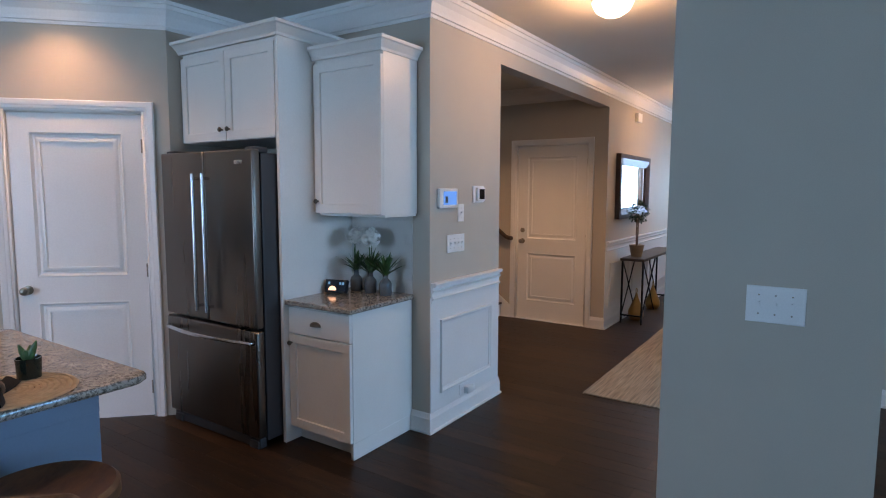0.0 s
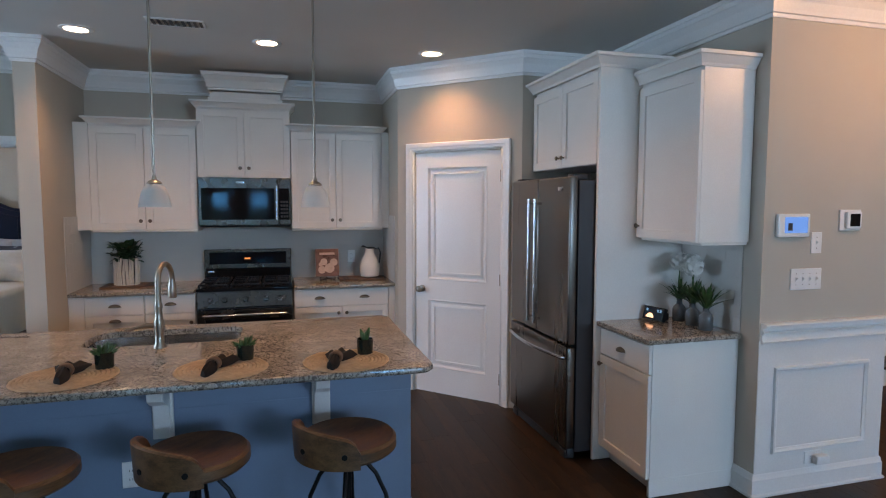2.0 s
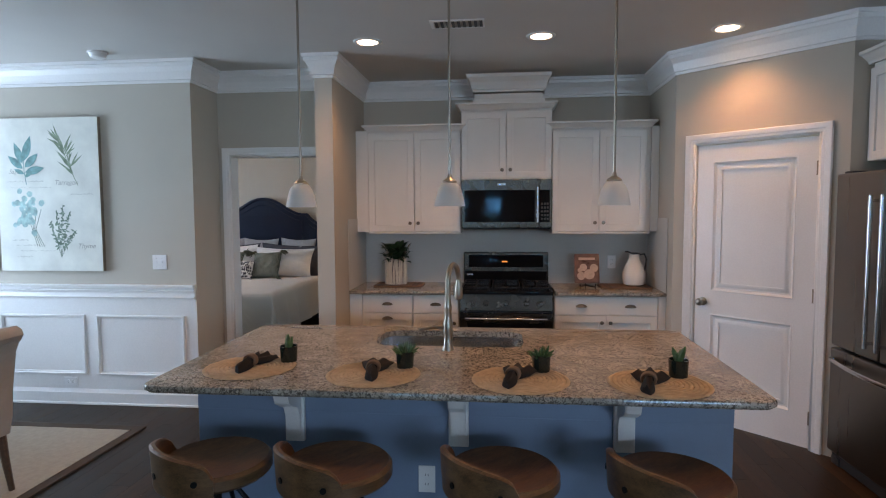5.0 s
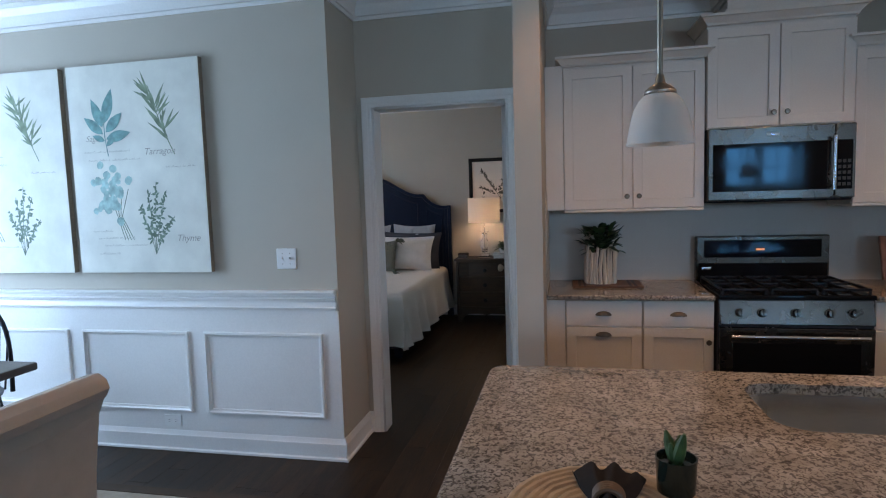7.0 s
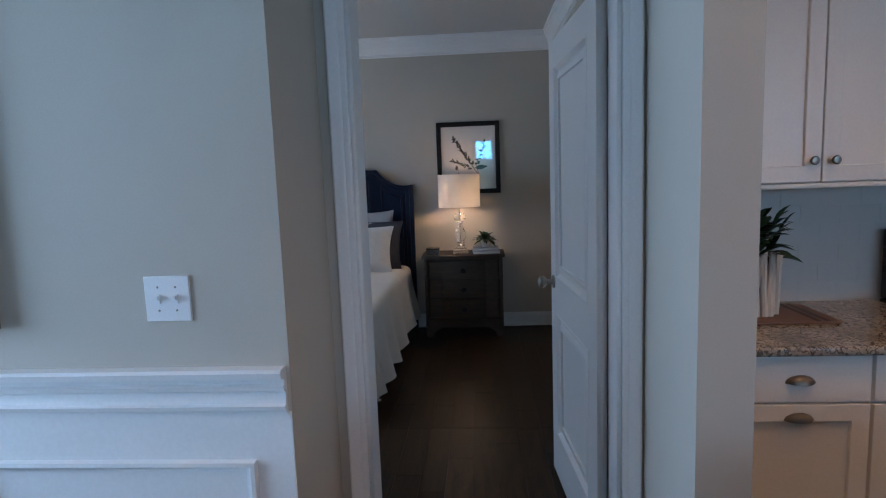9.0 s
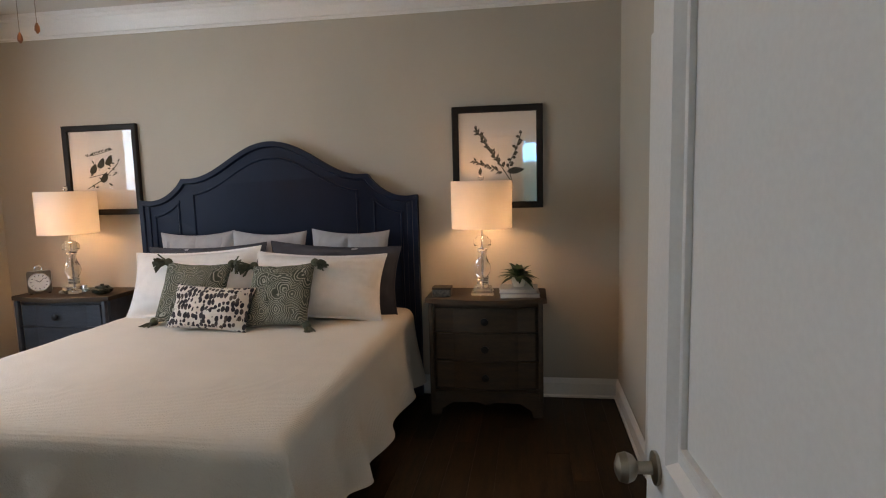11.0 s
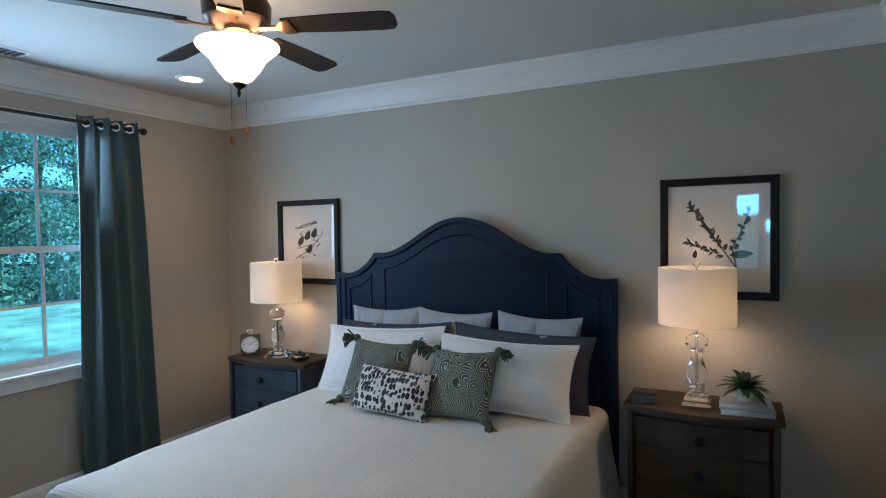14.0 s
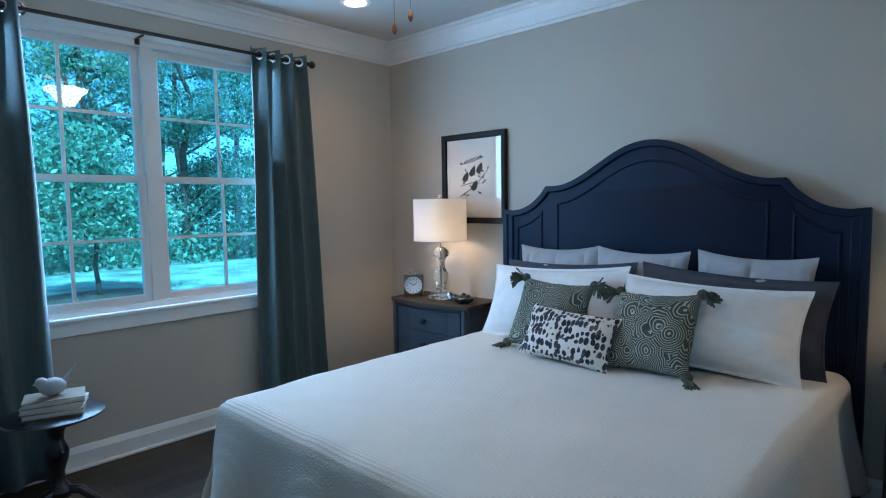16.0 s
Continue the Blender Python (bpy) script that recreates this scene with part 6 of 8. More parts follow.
for i in range(10):
    xf = -3.30 - 0.262 * i
    part("riser", BM().box(xf - 0.03, xf - 0.012, 5.18, YD - 0.022, 0.18 * i + 0.002, 0.18 * (i + 1) - 0.026), TRIM, st)
    part("tread", BM().box(xf - 0.262 - 0.02, xf + 0.015, 5.15, YD - 0.022, 0.18 * (i + 1) - 0.025, 0.18 * (i + 1), 0.006), STEPW, st)
sk = [(-3.17, 0.002), (-3.17, 0.14), (-3.30, 0.24), (-5.95, 0.24 + 2.65 * 0.687), (-5.95, 1.60), (-3.42, 0.002)]
part("skirt_board", BM().prism([(x, z) for x, z in sk], 0.001, 0.018, FD), TRIM, st)
part("stringer", BM().prism([(-3.32, 0.003), (-5.9, 0.003), (-5.9, 1.62), (-3.34, 0.15)], 0, 0.03, on_wall((0, 5.20, 0), (1, 0, 0), (0, -1, 0))), TRIM, st)
hr = thing("handrail", (-3.6, YD - 0.07, 1.2), "dark wooden stair handrail on the foyer wall", "handrail")
part("rail", BM().tube([(-3.17, YD - 0.02, 0.98), (-3.18, YD - 0.06, 0.985), (-3.22, YD - 0.075, 1.0), (-3.35, YD - 0.075, 1.10), (-5.9, YD - 0.075, 2.84 - 0.02)], 0.026, 10), STEPW, hr)
for x in (-3.5, -4.6):
    part("bracket", BM().tube([(x, YD - 0.001, 1.10 + (-3.35 - x) * 0.68 - 0.08), (x, YD - 0.07, 1.10 + (-3.35 - x) * 0.68 - 0.05), (x, YD - 0.075, 1.10 + (-3.35 - x) * 0.68 - 0.02)], 0.006, 6), NICKEL, hr)

# ---- bedroom ----
NAVY = plain("navy_paint", (0.004, 0.012, 0.033), 0.5, vary=0.12, scale=6, grain=80, bump=0.1, stretch=(1, 1, 0.3), spec=0.22)
BEDW = plain("ivory_matelasse", (0.72, 0.66, 0.58), 0.9, vary=0.03, scale=10, grain=300, bump=0.3, sheen=0.2)
WHITEL = plain("white_sham_cotton", (0.82, 0.80, 0.77), 0.9, vary=0.03, scale=20, grain=260, bump=0.5, sheen=0.2)
GREYQ = plain("grey_quilted_cotton", (0.40, 0.40, 0.42), 0.9, vary=0.05, scale=20, grain=350, bump=0.4, sheen=0.2)
CHARC = plain("charcoal_cotton", (0.045, 0.047, 0.062), 0.85, vary=0.08, scale=20, grain=350, bump=0.4, sheen=0.2)
TASSEL = plain("olive_tassel_yarn", (0.085, 0.095, 0.065), 0.95, vary=0.2, scale=60, grain=300, bump=0.6)
NSW = wood("nightstand_wood", (0.022, 0.012, 0.0065), (0.070, 0.040, 0.021), 0.6, axis=(10, 1.2, 10), scale=3)
NSG = wood("nightstand_grey_paint", (0.030, 0.038, 0.052), (0.060, 0.072, 0.092), 0.5, axis=(10, 1.2, 10), scale=3)


def quilt_mat(name, base, scale, depth):
    """Ivory spread with rows of woven dashes in relief."""
    m, nt, b = nodes_of(name)
    v = coords(nt)
    w = put(nt, "ShaderNodeTexWave", Scale=scale, Distortion=3.0, Detail=1.0)
    w.inputs["Detail Scale"].default_value = 6
    nt.links.new(v, w.inputs["Vector"])
    big = noise_tex(nt, v, 3, 4)
    nt.links.new(ramp(nt, big, [(0.3, tuple(c * 0.93 for c in base)), (0.7, base)]), b.inputs["Base Color"])
    b.inputs["Roughness"].default_value = 0.92
    b.inputs["Sheen Weight"].default_value = 0.25
    add = nt.nodes.new("ShaderNodeMath")
    add.operation = "ADD"
    nt.links.new(w.outputs["Fac"], add.inputs[0])
    nt.links.new(noise_tex(nt, v, 90, 3), add.inputs[1])
    bump_to(nt, b, add.outputs[0], depth, 0.004)
    return m


SPREAD = quilt_mat("bedspread_weave", (0.72, 0.66, 0.58), 24, 0.4)


def paisley(name):
    m, nt, b = nodes_of(name)
    v = coords(nt)
    vo = put(nt, "ShaderNodeTexVoronoi", Scale=9.0)
    nt.links.new(v, vo.inputs["Vector"])
    mul = nt.nodes.new("ShaderNodeMath")
    mul.operation = "MULTIPLY"
    mul.inputs[1].default_value = 78.0
    nt.links.new(vo.outputs["Distance"], mul.inputs[0])
    sn = nt.nodes.new("ShaderNodeMath")
    sn.operation = "SINE"
    nt.links.new(mul.outputs[0], sn.inputs[0])
    nt.links.new(ramp(nt, sn.outputs[0], [(0.42, (0.055, 0.065, 0.048)), (0.58, (0.36, 0.36, 0.30))]), b.inputs["Base Color"])
    b.inputs["Roughness"].default_value = 0.95
    bump_to(nt, b, sn.outputs[0], 0.3, 0.001)
    return m


def spotted(name):
    """Pale cloth with rows of dark oval blots, some of them pale brown."""
    m, nt, b = nodes_of(name)
    v = coords(nt, (1, 0.62, 1))
    vo = put(nt, "ShaderNodeTexVoronoi", Scale=40.0, Randomness=0.55)
    nt.links.new(v, vo.inputs["Vector"])
    n = noise_tex(nt, v, 14, 2)
    blot = ramp(nt, n, [(0.40, (0.05, 0.045, 0.055)), (0.55, (0.016, 0.014, 0.022)), (0.68, (0.10, 0.075, 0.065))])
    nt.links.new(mixed(nt, ramp(nt, vo.outputs["Distance"], [(0.46, (1, 1, 1)), (0.52, (0, 0, 0))]), (0.68, 0.62, 0.56), blot), b.inputs["Base Color"])
    b.inputs["Roughness"].default_value = 0.9
    return m


PAIS, SPOT = paisley("green_paisley_weave"), spotted("spotted_ikat_cloth")
LINEN_SH = shade_mat("white_lampshade_linen", (0.84, 0.80, 0.74), 0.42, 0.8)

# bed
HBY0, HBY1 = -4.575, -2.555
HBC = (HBY0 + HBY1) / 2


def hb_top(f):
    """Height of the headboard's edge at f, 0 at its middle and 1 at its ends."""
    if f < 0.64:
        k = f / 0.64
        return 1.772 - 0.237 * (0.5 - 0.5 * math.cos(math.pi * min(1, k * 1.04))) ** 1.05
    if f < 0.67:
        return 1.535
    if f < 0.91:
        k = (f - 0.67) / 0.24
        return 1.535 - 0.150 * math.sin(k * math.pi / 2) ** 0.75
    return 1.385 - 0.004 * math.cos((f - 0.91) / 0.09 * 3)


bed = thing("bed", (-7.3, HBC, 0), "king bed with a navy wooden arched headboard", "bed")
n = 96
half = (HBY1 - HBY0) / 2
top = [(HBC + half * (i / n * 2 - 1), hb_top(abs(i / n * 2 - 1))) for i in range(n + 1)]
HBM = on_wall((BX + 0.02, 0, 0), (0, 1, 0), (1, 0, 0))
part("headboard", BM().prism([(HBY0, 0.35)] + [(HBY1, 0.35)] + top[::-1], 0, 0.055, HBM, bevel=0.006), NAVY, bed, "navy painted arched headboard")
lip = [(y, z) for y, z in top]
part("headboard_rim", BM().sweep([(HBY0, 0.36)] + lip + [(HBY1, 0.36)], [(0.004, 0.05), (0.004, 0.075), (-0.028, 0.075), (-0.036, 0.062), (-0.036, 0.05)], M=HBM), NAVY, bed)
for f0, f1 in ((-0.90, -0.70), (-0.60, 0.60), (0.70, 0.90)):
    k = 40
    pts = [(HBC + half * (f0 + (f1 - f0) * i / k), hb_top(abs(f0 + (f1 - f0) * i / k)) - 0.10) for i in range(k + 1)]
    poly = [(pts[0][0], 0.62), (pts[-1][0], 0.62)] + pts[::-1]
    part("headboard_bead", BM().sweep(poly, [(0, 0.054), (0.002, 0.062), (0.010, 0.064), (0.016, 0.058), (0.018, 0.054)], True, HBM), NAVY, bed)
    if f0 < -0.5 and f1 > 0.5:
        pass
for y in (HBY0 + 0.035, HBY1 - 0.035):
    part("post", BM().box(BX + 0.02, BX + 0.085, y - 0.035, y + 0.035, 0.003, 1.36, 0.006), NAVY, bed)
MX0, MX1, MY0, MY1, MT = -8.21, -6.16, -4.53, -2.61, 0.632
part("mattress", BM().box(MX0, MX1, MY0 + 0.01, MY1 - 0.01, 0.30, MT - 0.02, 0.06, 3), WHITEL, bed)
part("box_spring", BM().box(MX0, MX1 - 0.01, MY0 + 0.02, MY1 - 0.02, 0.12, 0.2995, 0.01), CHARC, bed, "dark box spring cover")
for x in (-8.1, -6.3):
    for y in (MY0 + 0.1, MY1 - 0.1):
        part("leg", BM().box(x - 0.03, x + 0.03, y - 0.03, y + 0.03, 0.003, 0.12), NAVY, bed)


def bedspread():
    """Quilt draped over three sides of the mattress."""
    W, L = (MY1 - MY0) / 2 + 0.012, MX1 - MX0
    drop, r = 0.48, 0.07
    nu, nv = 120, 120

    def bend(s, edge):
        if s <= edge - r:
            return s, 0.0
        a = (s - (edge - r)) / r
        if a < math.pi / 2:
            return edge - r + r * math.sin(a), r - r * math.cos(a)
        over = s - (edge - r) - r * math.pi / 2
        return edge + 0.10 * over, r + over
    verts, faces = [], []
    for j in range(nv + 1):
        v = (L + drop + 0.06) * j / nv
        for i in range(nu + 1):
            u = (W + drop) * (2 * i / nu - 1)
            pu, du = bend(abs(u), W)
            pv, dv = bend(v, L + 0.012)
            k = 0.0
            d = max(du, dv) if min(du, dv) < 0.05 else math.hypot(du, dv) * 0.92
            d = min(d, drop + 0.015 * math.sin(v * 11) + 0.01 * math.sin(u * 13))
            fold = max(0.0, (d - 0.09)) * 0.17
            sgn = 1 if u > 0 else -1
            wob = math.sin(v * 15 + 1.3 * math.sin(v * 4)) * fold if du > dv else 0
            wob2 = math.sin(u * 14 + 1.1 * math.sin(u * 5)) * fold if dv >= du else 0
            y = (MY0 + MY1) / 2 + sgn * (pu + wob * 0.55 + fold * 0.15)
            x = MX0 + pv + wob2 * 0.55 + (fold * 0.15 if dv > 0 else 0)
            z = MT - d + 0.006 * smooth_noise((x, y, 0), 3.0) + 0.003 * smooth_noise((x, y, 4), 9)
            verts.append((x, y, z))
    for j in range(nv):
        for i in range(nu):
            a = j * (nu + 1) + i
            faces.append((a, a + 1, a + nu + 2, a + nu + 1))
    me = bpy.data.meshes.new("bedspread")
    me.from_pydata(verts, [], faces)
    me.materials.append(SPREAD)
    me.shade_smooth()
    ob = tagged(new("bedspread", me), "ivory textured bedspread draped over the bed", "bedspread")
    so = ob.modifiers.new("thick", "SOLIDIFY")
    so.thickness, so.offset = 0.007, 1.0
    return ob


bedspread()


def pillow(name, w, h, t, mat, m, label, group="pillows on the bed", edge=0.0, seams=0, tassels=(), seed=1):
    """A cushion standing in its own plane: u across, v up, thickness along w."""
    ob = thing(name, (0, 0, 0), label, "pillow", group)
    n = 32
    b = BM()
    bm2 = bmesh.new()
    grid = {}
    for s in (1, -1):
        for j in range(n + 1):
            for i in range(n + 1):
                u, v = 2 * i / n - 1, 2 * j / n - 1
                rim = i in (0, n) or j in (0, n)
                if s == -1 and rim:
                    grid[s, i, j] = grid[1, i, j]
                    continue
                pu = u * (1 - 0.075 * (1 - v * v) * abs(u) ** 3)
                pv = v * (1 - 0.075 * (1 - u * u) * abs(v) ** 3)
                eu, ev = min(1, abs(u) / (1 - edge)), min(1, abs(v) / (1 - 2 * edge))
                k = (max(0, 1 - eu ** 2.6) * max(0, 1 - ev ** 2.6)) ** 0.55 + (0.02 if not edge else 0.03) * (not rim)
                z = s * t / 2 * k
                if seams:
                    z *= 1 - 0.26 * max(0, math.cos(u * math.pi * seams)) ** 10
                z += (0.016 * smooth_noise((u * 2 + seed, v * 2, s), 1.6) + 0.007 * smooth_noise((u * 6 + seed, v * 5, s), 1.5) + 0.003 * smooth_noise((u * 3 + v * 9 + seed, v * 2, s), 2.5)) * min(1, k * 2)
                sag = -0.02 * h * (1 - u * u) if v > 0 else 0
                grid[s, i, j] = bm2.verts.new((pu * w / 2, pv * h / 2 + sag * v, z))
    for s in (1, -1):
        for j in range(n):
            for i in range(n):
                q = [grid[s, i, j], grid[s, i + 1, j], grid[s, i + 1, j + 1], grid[s, i, j + 1]]
                try:
                    bm2.faces.new(q if s == 1 else q[::-1])
                except ValueError:
                    pass
    grid_co = {(i, j): grid[1, i, j].co.copy() for i in range(n + 1) for j in range(n + 1)}
    b.take(bm2)
    part("cushion", b, mat, ob)
    if edge:
        rimp = [grid_co[i, 0] for i in range(n)] + [grid_co[n, j] for j in range(n)] + [grid_co[n - i, n] for i in range(n)] + [grid_co[0, n - j] for j in range(n + 1)]
        part("piping", BM().tube(rimp, 0.004, 6), mat, ob)
    for cu, cv in tassels:
        bx, by = cu * w / 2 * 0.97, cv * h / 2 * 0.97
        tb_ = BM()
        rng = random.Random(int(cu * 3 + cv * 5 + seed))
        d0 = Vector((cu * 0.7, cv * 0.35 - 0.55, 0.3)).normalized()
        for q in range(40):
            d = (d0 + Vector((rng.gauss(0, .28), rng.gauss(0, .28), rng.gauss(0, .28)))).normalized()
            L = rng.uniform(0.065, 0.095)
            tb_.tube([(bx, by, 0), Vector((bx, by, 0)) + d * L * 0.5 + d0 * 0.01, Vector((bx, by, 0)) + d * L + Vector((0, -0.012, 0))], 0.005, 5)
        tb_.ball((bx, by, 0), 0.026)
        part("tassel", tb_, TASSEL, ob, "olive yarn corner tassel")
    ob.matrix_basis = m
    return ob


def leaning(x, y, z_bottom, h, lean, yaw=0.0, roll=0.0):
    """Pose of a cushion whose foot stands at x, y, z and which leans back towards the headboard."""
    base = Matrix(((0, 0, 1, 0), (1, 0, 0, 0), (0, 1, 0, 0), (0, 0, 0, 1)))
    return Matrix.Translation((x, y, z_bottom)) @ pose(0, 0, 0, 0, 0, yaw) @ pose(0, 0, 0, 0, -lean) @ base @ Matrix.Translation((0, h / 2, 0)) @ pose(0, 0, 0, 0, 0, roll)


ZB = MT + 0.01
for yc, rl in ((-4.095, 2), (-3.58, -2), (-3.01, -3)):
    pillow("euro_pillow", 0.55, 0.535, 0.14, GREYQ, leaning(-8.10, yc, ZB, 0.535, 6, rl, rl * 0.5), "light grey quilted pillow against the headboard", seams=3, seed=yc)
for yc, rl in ((-3.985, -2), (-3.085, 3)):
    pillow("dark_pillow", 0.88, 0.455, 0.14, CHARC, leaning(-7.98, yc, ZB, 0.455, 12, rl, -rl), "dark charcoal pillow behind the white shams", edge=0.06, seed=yc)
pillow("white_sham", 0.92, 0.46, 0.22, WHITEL, leaning(-7.83, -4.02, ZB, 0.46, 24, -2, 3), "white textured pillow sham with a flat flange", edge=0.05, seed=3.3)
pillow("white_sham", 0.86, 0.44, 0.22, WHITEL, leaning(-7.80, -3.14, ZB, 0.44, 26, 4, -2), "white textured pillow sham with a flat flange", edge=0.05, seed=7.7)
CORN = ((-1, 1), (1, 1), (-1, -1), (1, -1))
pillow("green_cushion", 0.43, 0.41, 0.16, PAIS, leaning(-7.66, -3.90, ZB, 0.41, 30, 8, -3), "olive green paisley cushion with tasselled corners", tassels=CORN, seed=2.1)
pillow("green_cushion", 0.43, 0.41, 0.16, PAIS, leaning(-7.62, -3.335, ZB, 0.40, 30, -6, 4), "olive green paisley cushion with tasselled corners", tassels=CORN, seed=5.4)
pillow("spotted_cushion", 0.50, 0.28, 0.13, SPOT, leaning(-7.51, -3.69, ZB, 0.28, 30, 4, -4), "small oblong white cushion with dark spots", seed=1.2)

# nightstands


def serpentine(x0, x1, y0, y1, depth=0.03, n=24):
    """Plan outline with a wavy front at x1."""
    f = [(x1 + depth * (math.cos(2 * math.pi * (i / n - 0.5)) * 0.5 + 0.1 - 0.45 * abs(2 * i / n - 1) ** 6), y0 + (y1 - y0) * i / n) for i in range(n + 1)]
    return [(x0, y1), (x0, y0)] + f


def nightstand(yc, wood_body, wood_top, label):
    w, x0, x1, ht = 0.70, BX + 0.03, -7.90, 0.755
    s = thing("nightstand", (-8.1, yc, 0), label, "nightstand", "nightstands beside the bed")
    y0, y1 = yc - w / 2, yc + w / 2
    part("top", BM().prism(serpentine(x0, x1 + 0.02, y0 - 0.025, y1 + 0.025, 0.05), ht - 0.03, ht, bevel=0.008), wood_top, s)
    part("body", BM().prism(serpentine(x0, x1 - 0.03, y0, y1, 0.045), 0.12, ht - 0.031), wood_body, s)
    for a, c in ((0.545, 0.695), (0.365, 0.530), (0.185, 0.350)):
        d = part("drawer", BM().prism([(x1 - 0.025, y1 - 0.045), (x1 - 0.025, y0 + 0.045)] + [(x + 0.012, y) for x, y in serpentine(x0, x1 - 0.03, y0 + 0.045, y1 - 0.045, 0.045)[2:]], a, c), wood_body, s)
        part("drawer_lip", BM().prism([(x1 - 0.02, y1 - 0.03), (x1 - 0.02, y0 + 0.03)] + [(x + 0.02, y) for x, y in serpentine(x0, x1 - 0.03, y0 + 0.03, y1 - 0.03, 0.045)[2:]], a - 0.012, a - 0.003), wood_body, d)
        part("knob", BM().lathe([(0.010, 0), (0.008, 0.012), (0.022, 0.018), (0.023, 0.028), (0.012, 0.034), (0.001, 0.035)], seg=14, M=Matrix.Translation((x1 + 0.008, yc, (a + c) / 2)) @ pose(0, 0, 0, 0, 90)), BLACKM, d, "round dark knob")
    for y in (y0 + 0.012, y1 - 0.012):
        part("corner_post", BM().box(x1 - 0.045, x1 - 0.012, y - 0.014, y + 0.014, 0.10, ht - 0.031, 0.006), wood_body, s)
    ap = [(y0, 0.16), (y1, 0.16), (y1, 0.003), (y1 - 0.06, 0.003), (y1 - 0.075, 0.05), (y1 - 0.14, 0.09), (yc + 0.06, 0.095), (yc, 0.075), (yc - 0.06, 0.095), (y0 + 0.14, 0.09), (y0 + 0.075, 0.05), (y0 + 0.06, 0.003), (y0, 0.003)]
    part("apron", BM().prism(ap, x1 - 0.045, x1 - 0.018, on_wall((0, 0, 0), (0, 1, 0), (1, 0, 0))), wood_body, s)
    for y in (y0, y1 - 0.04):
        part("back_leg", BM().box(x0, x0 + 0.04, y, y + 0.04, 0.003, 0.12), wood_body, s)
    return s


nightstand(-2.09, NSW, NSW, "brown wooden nightstand with three wavy drawers")
nightstand(-5.03, NSG, NSW, "blue-grey painted nightstand with a brown top")
BULB = glow("lamp_bulb_glow", (1.0, 0.76, 0.48), 6.0)


def table_lamp(yc, xc=-8.07):
    l = thing("table_lamp", (xc, yc, 0.755), "lit table lamp with crystal baluster base and white drum shade", "lamp", "lamps on the nightstands")
    z = 0.756
    part("base", BM().box(xc - 0.07, xc + 0.07, yc - 0.07, yc + 0.07, z, z + 0.022, 0.004).box(xc - 0.055, xc + 0.055, yc - 0.055, yc + 0.055, z + 0.0222, z + 0.045, 0.004), CLEAR, l, "stepped clear crystal base")
    part("baluster", BM().lathe([(0.034, 0.046), (0.037, 0.052), (0.037, 0.064), (0.031, 0.069), (0.037, 0.074), (0.037, 0.086), (0.031, 0.091), (0.038, 0.097), (0.038, 0.108), (0.034, 0.113), (0.047, 0.135), (0.053, 0.160), (0.050, 0.185), (0.038, 0.210), (0.029, 0.235), (0.027, 0.262), (0.031, 0.270), (0.029, 0.278), (0.046, 0.300), (0.055, 0.312), (0.055, 0.345), (0.046, 0.352), (0.030, 0.368), (0.012, 0.375)], (xc, yc, z), 22), CLEAR, l, "clear crystal baluster")
    part("rod", BM().cyl((xc, yc, z + 0.046), (xc, yc, z + 0.71), 0.005, seg=8), STEELH, l)
    zs0, zs1, r = 1.178, 1.472, 0.190
    part("shade", BM().lathe([(r, zs0), (r, zs1), (r - 0.004, zs1), (r - 0.004, zs0)], (xc, yc, 0), 40, cap=False), LINEN_SH, l, "white linen drum shade")
    sp = BM()
    for a in (0, 2.094, 4.189):
        sp.cyl((xc, yc, zs1 - 0.02), (xc + (r - 0.003) * math.cos(a), yc + (r - 0.003) * math.sin(a), zs1 - 0.008), 0.002, seg=6)
    part("shade_ring", sp, STEELH, l)
    part("finial", BM().lathe([(0.006, 0), (0.006, 0.012), (0.016, 0.022), (0.018, 0.034), (0.008, 0.046), (0.001, 0.048)], (xc, yc, z + 0.705)), CLEAR, l)
    part("bulb", BM().ball((xc, yc, 1.315), 0.032, (1, 1, 1.3)), BULB, l)
    point_lamp("bedside_bulb", (xc, yc, 1.25), 1.7, 0.035, (1.0, 0.74, 0.48))


table_lamp(-2.112)
table_lamp(-5.03)

# framed prints
MATW = plain("print_paper", (0.74, 0.69, 0.63), 0.8, vary=0.02)
FRAMEB = plain("black_brown_frame", (0.012, 0.009, 0.008), 0.5, vary=0.1, spec=0.25)
SEPIA = plain("sepia_ink", (0.045, 0.045, 0.032), 0.8, vary=0.3, scale=30)
FRGLASS = pane_mat("picture_glass")


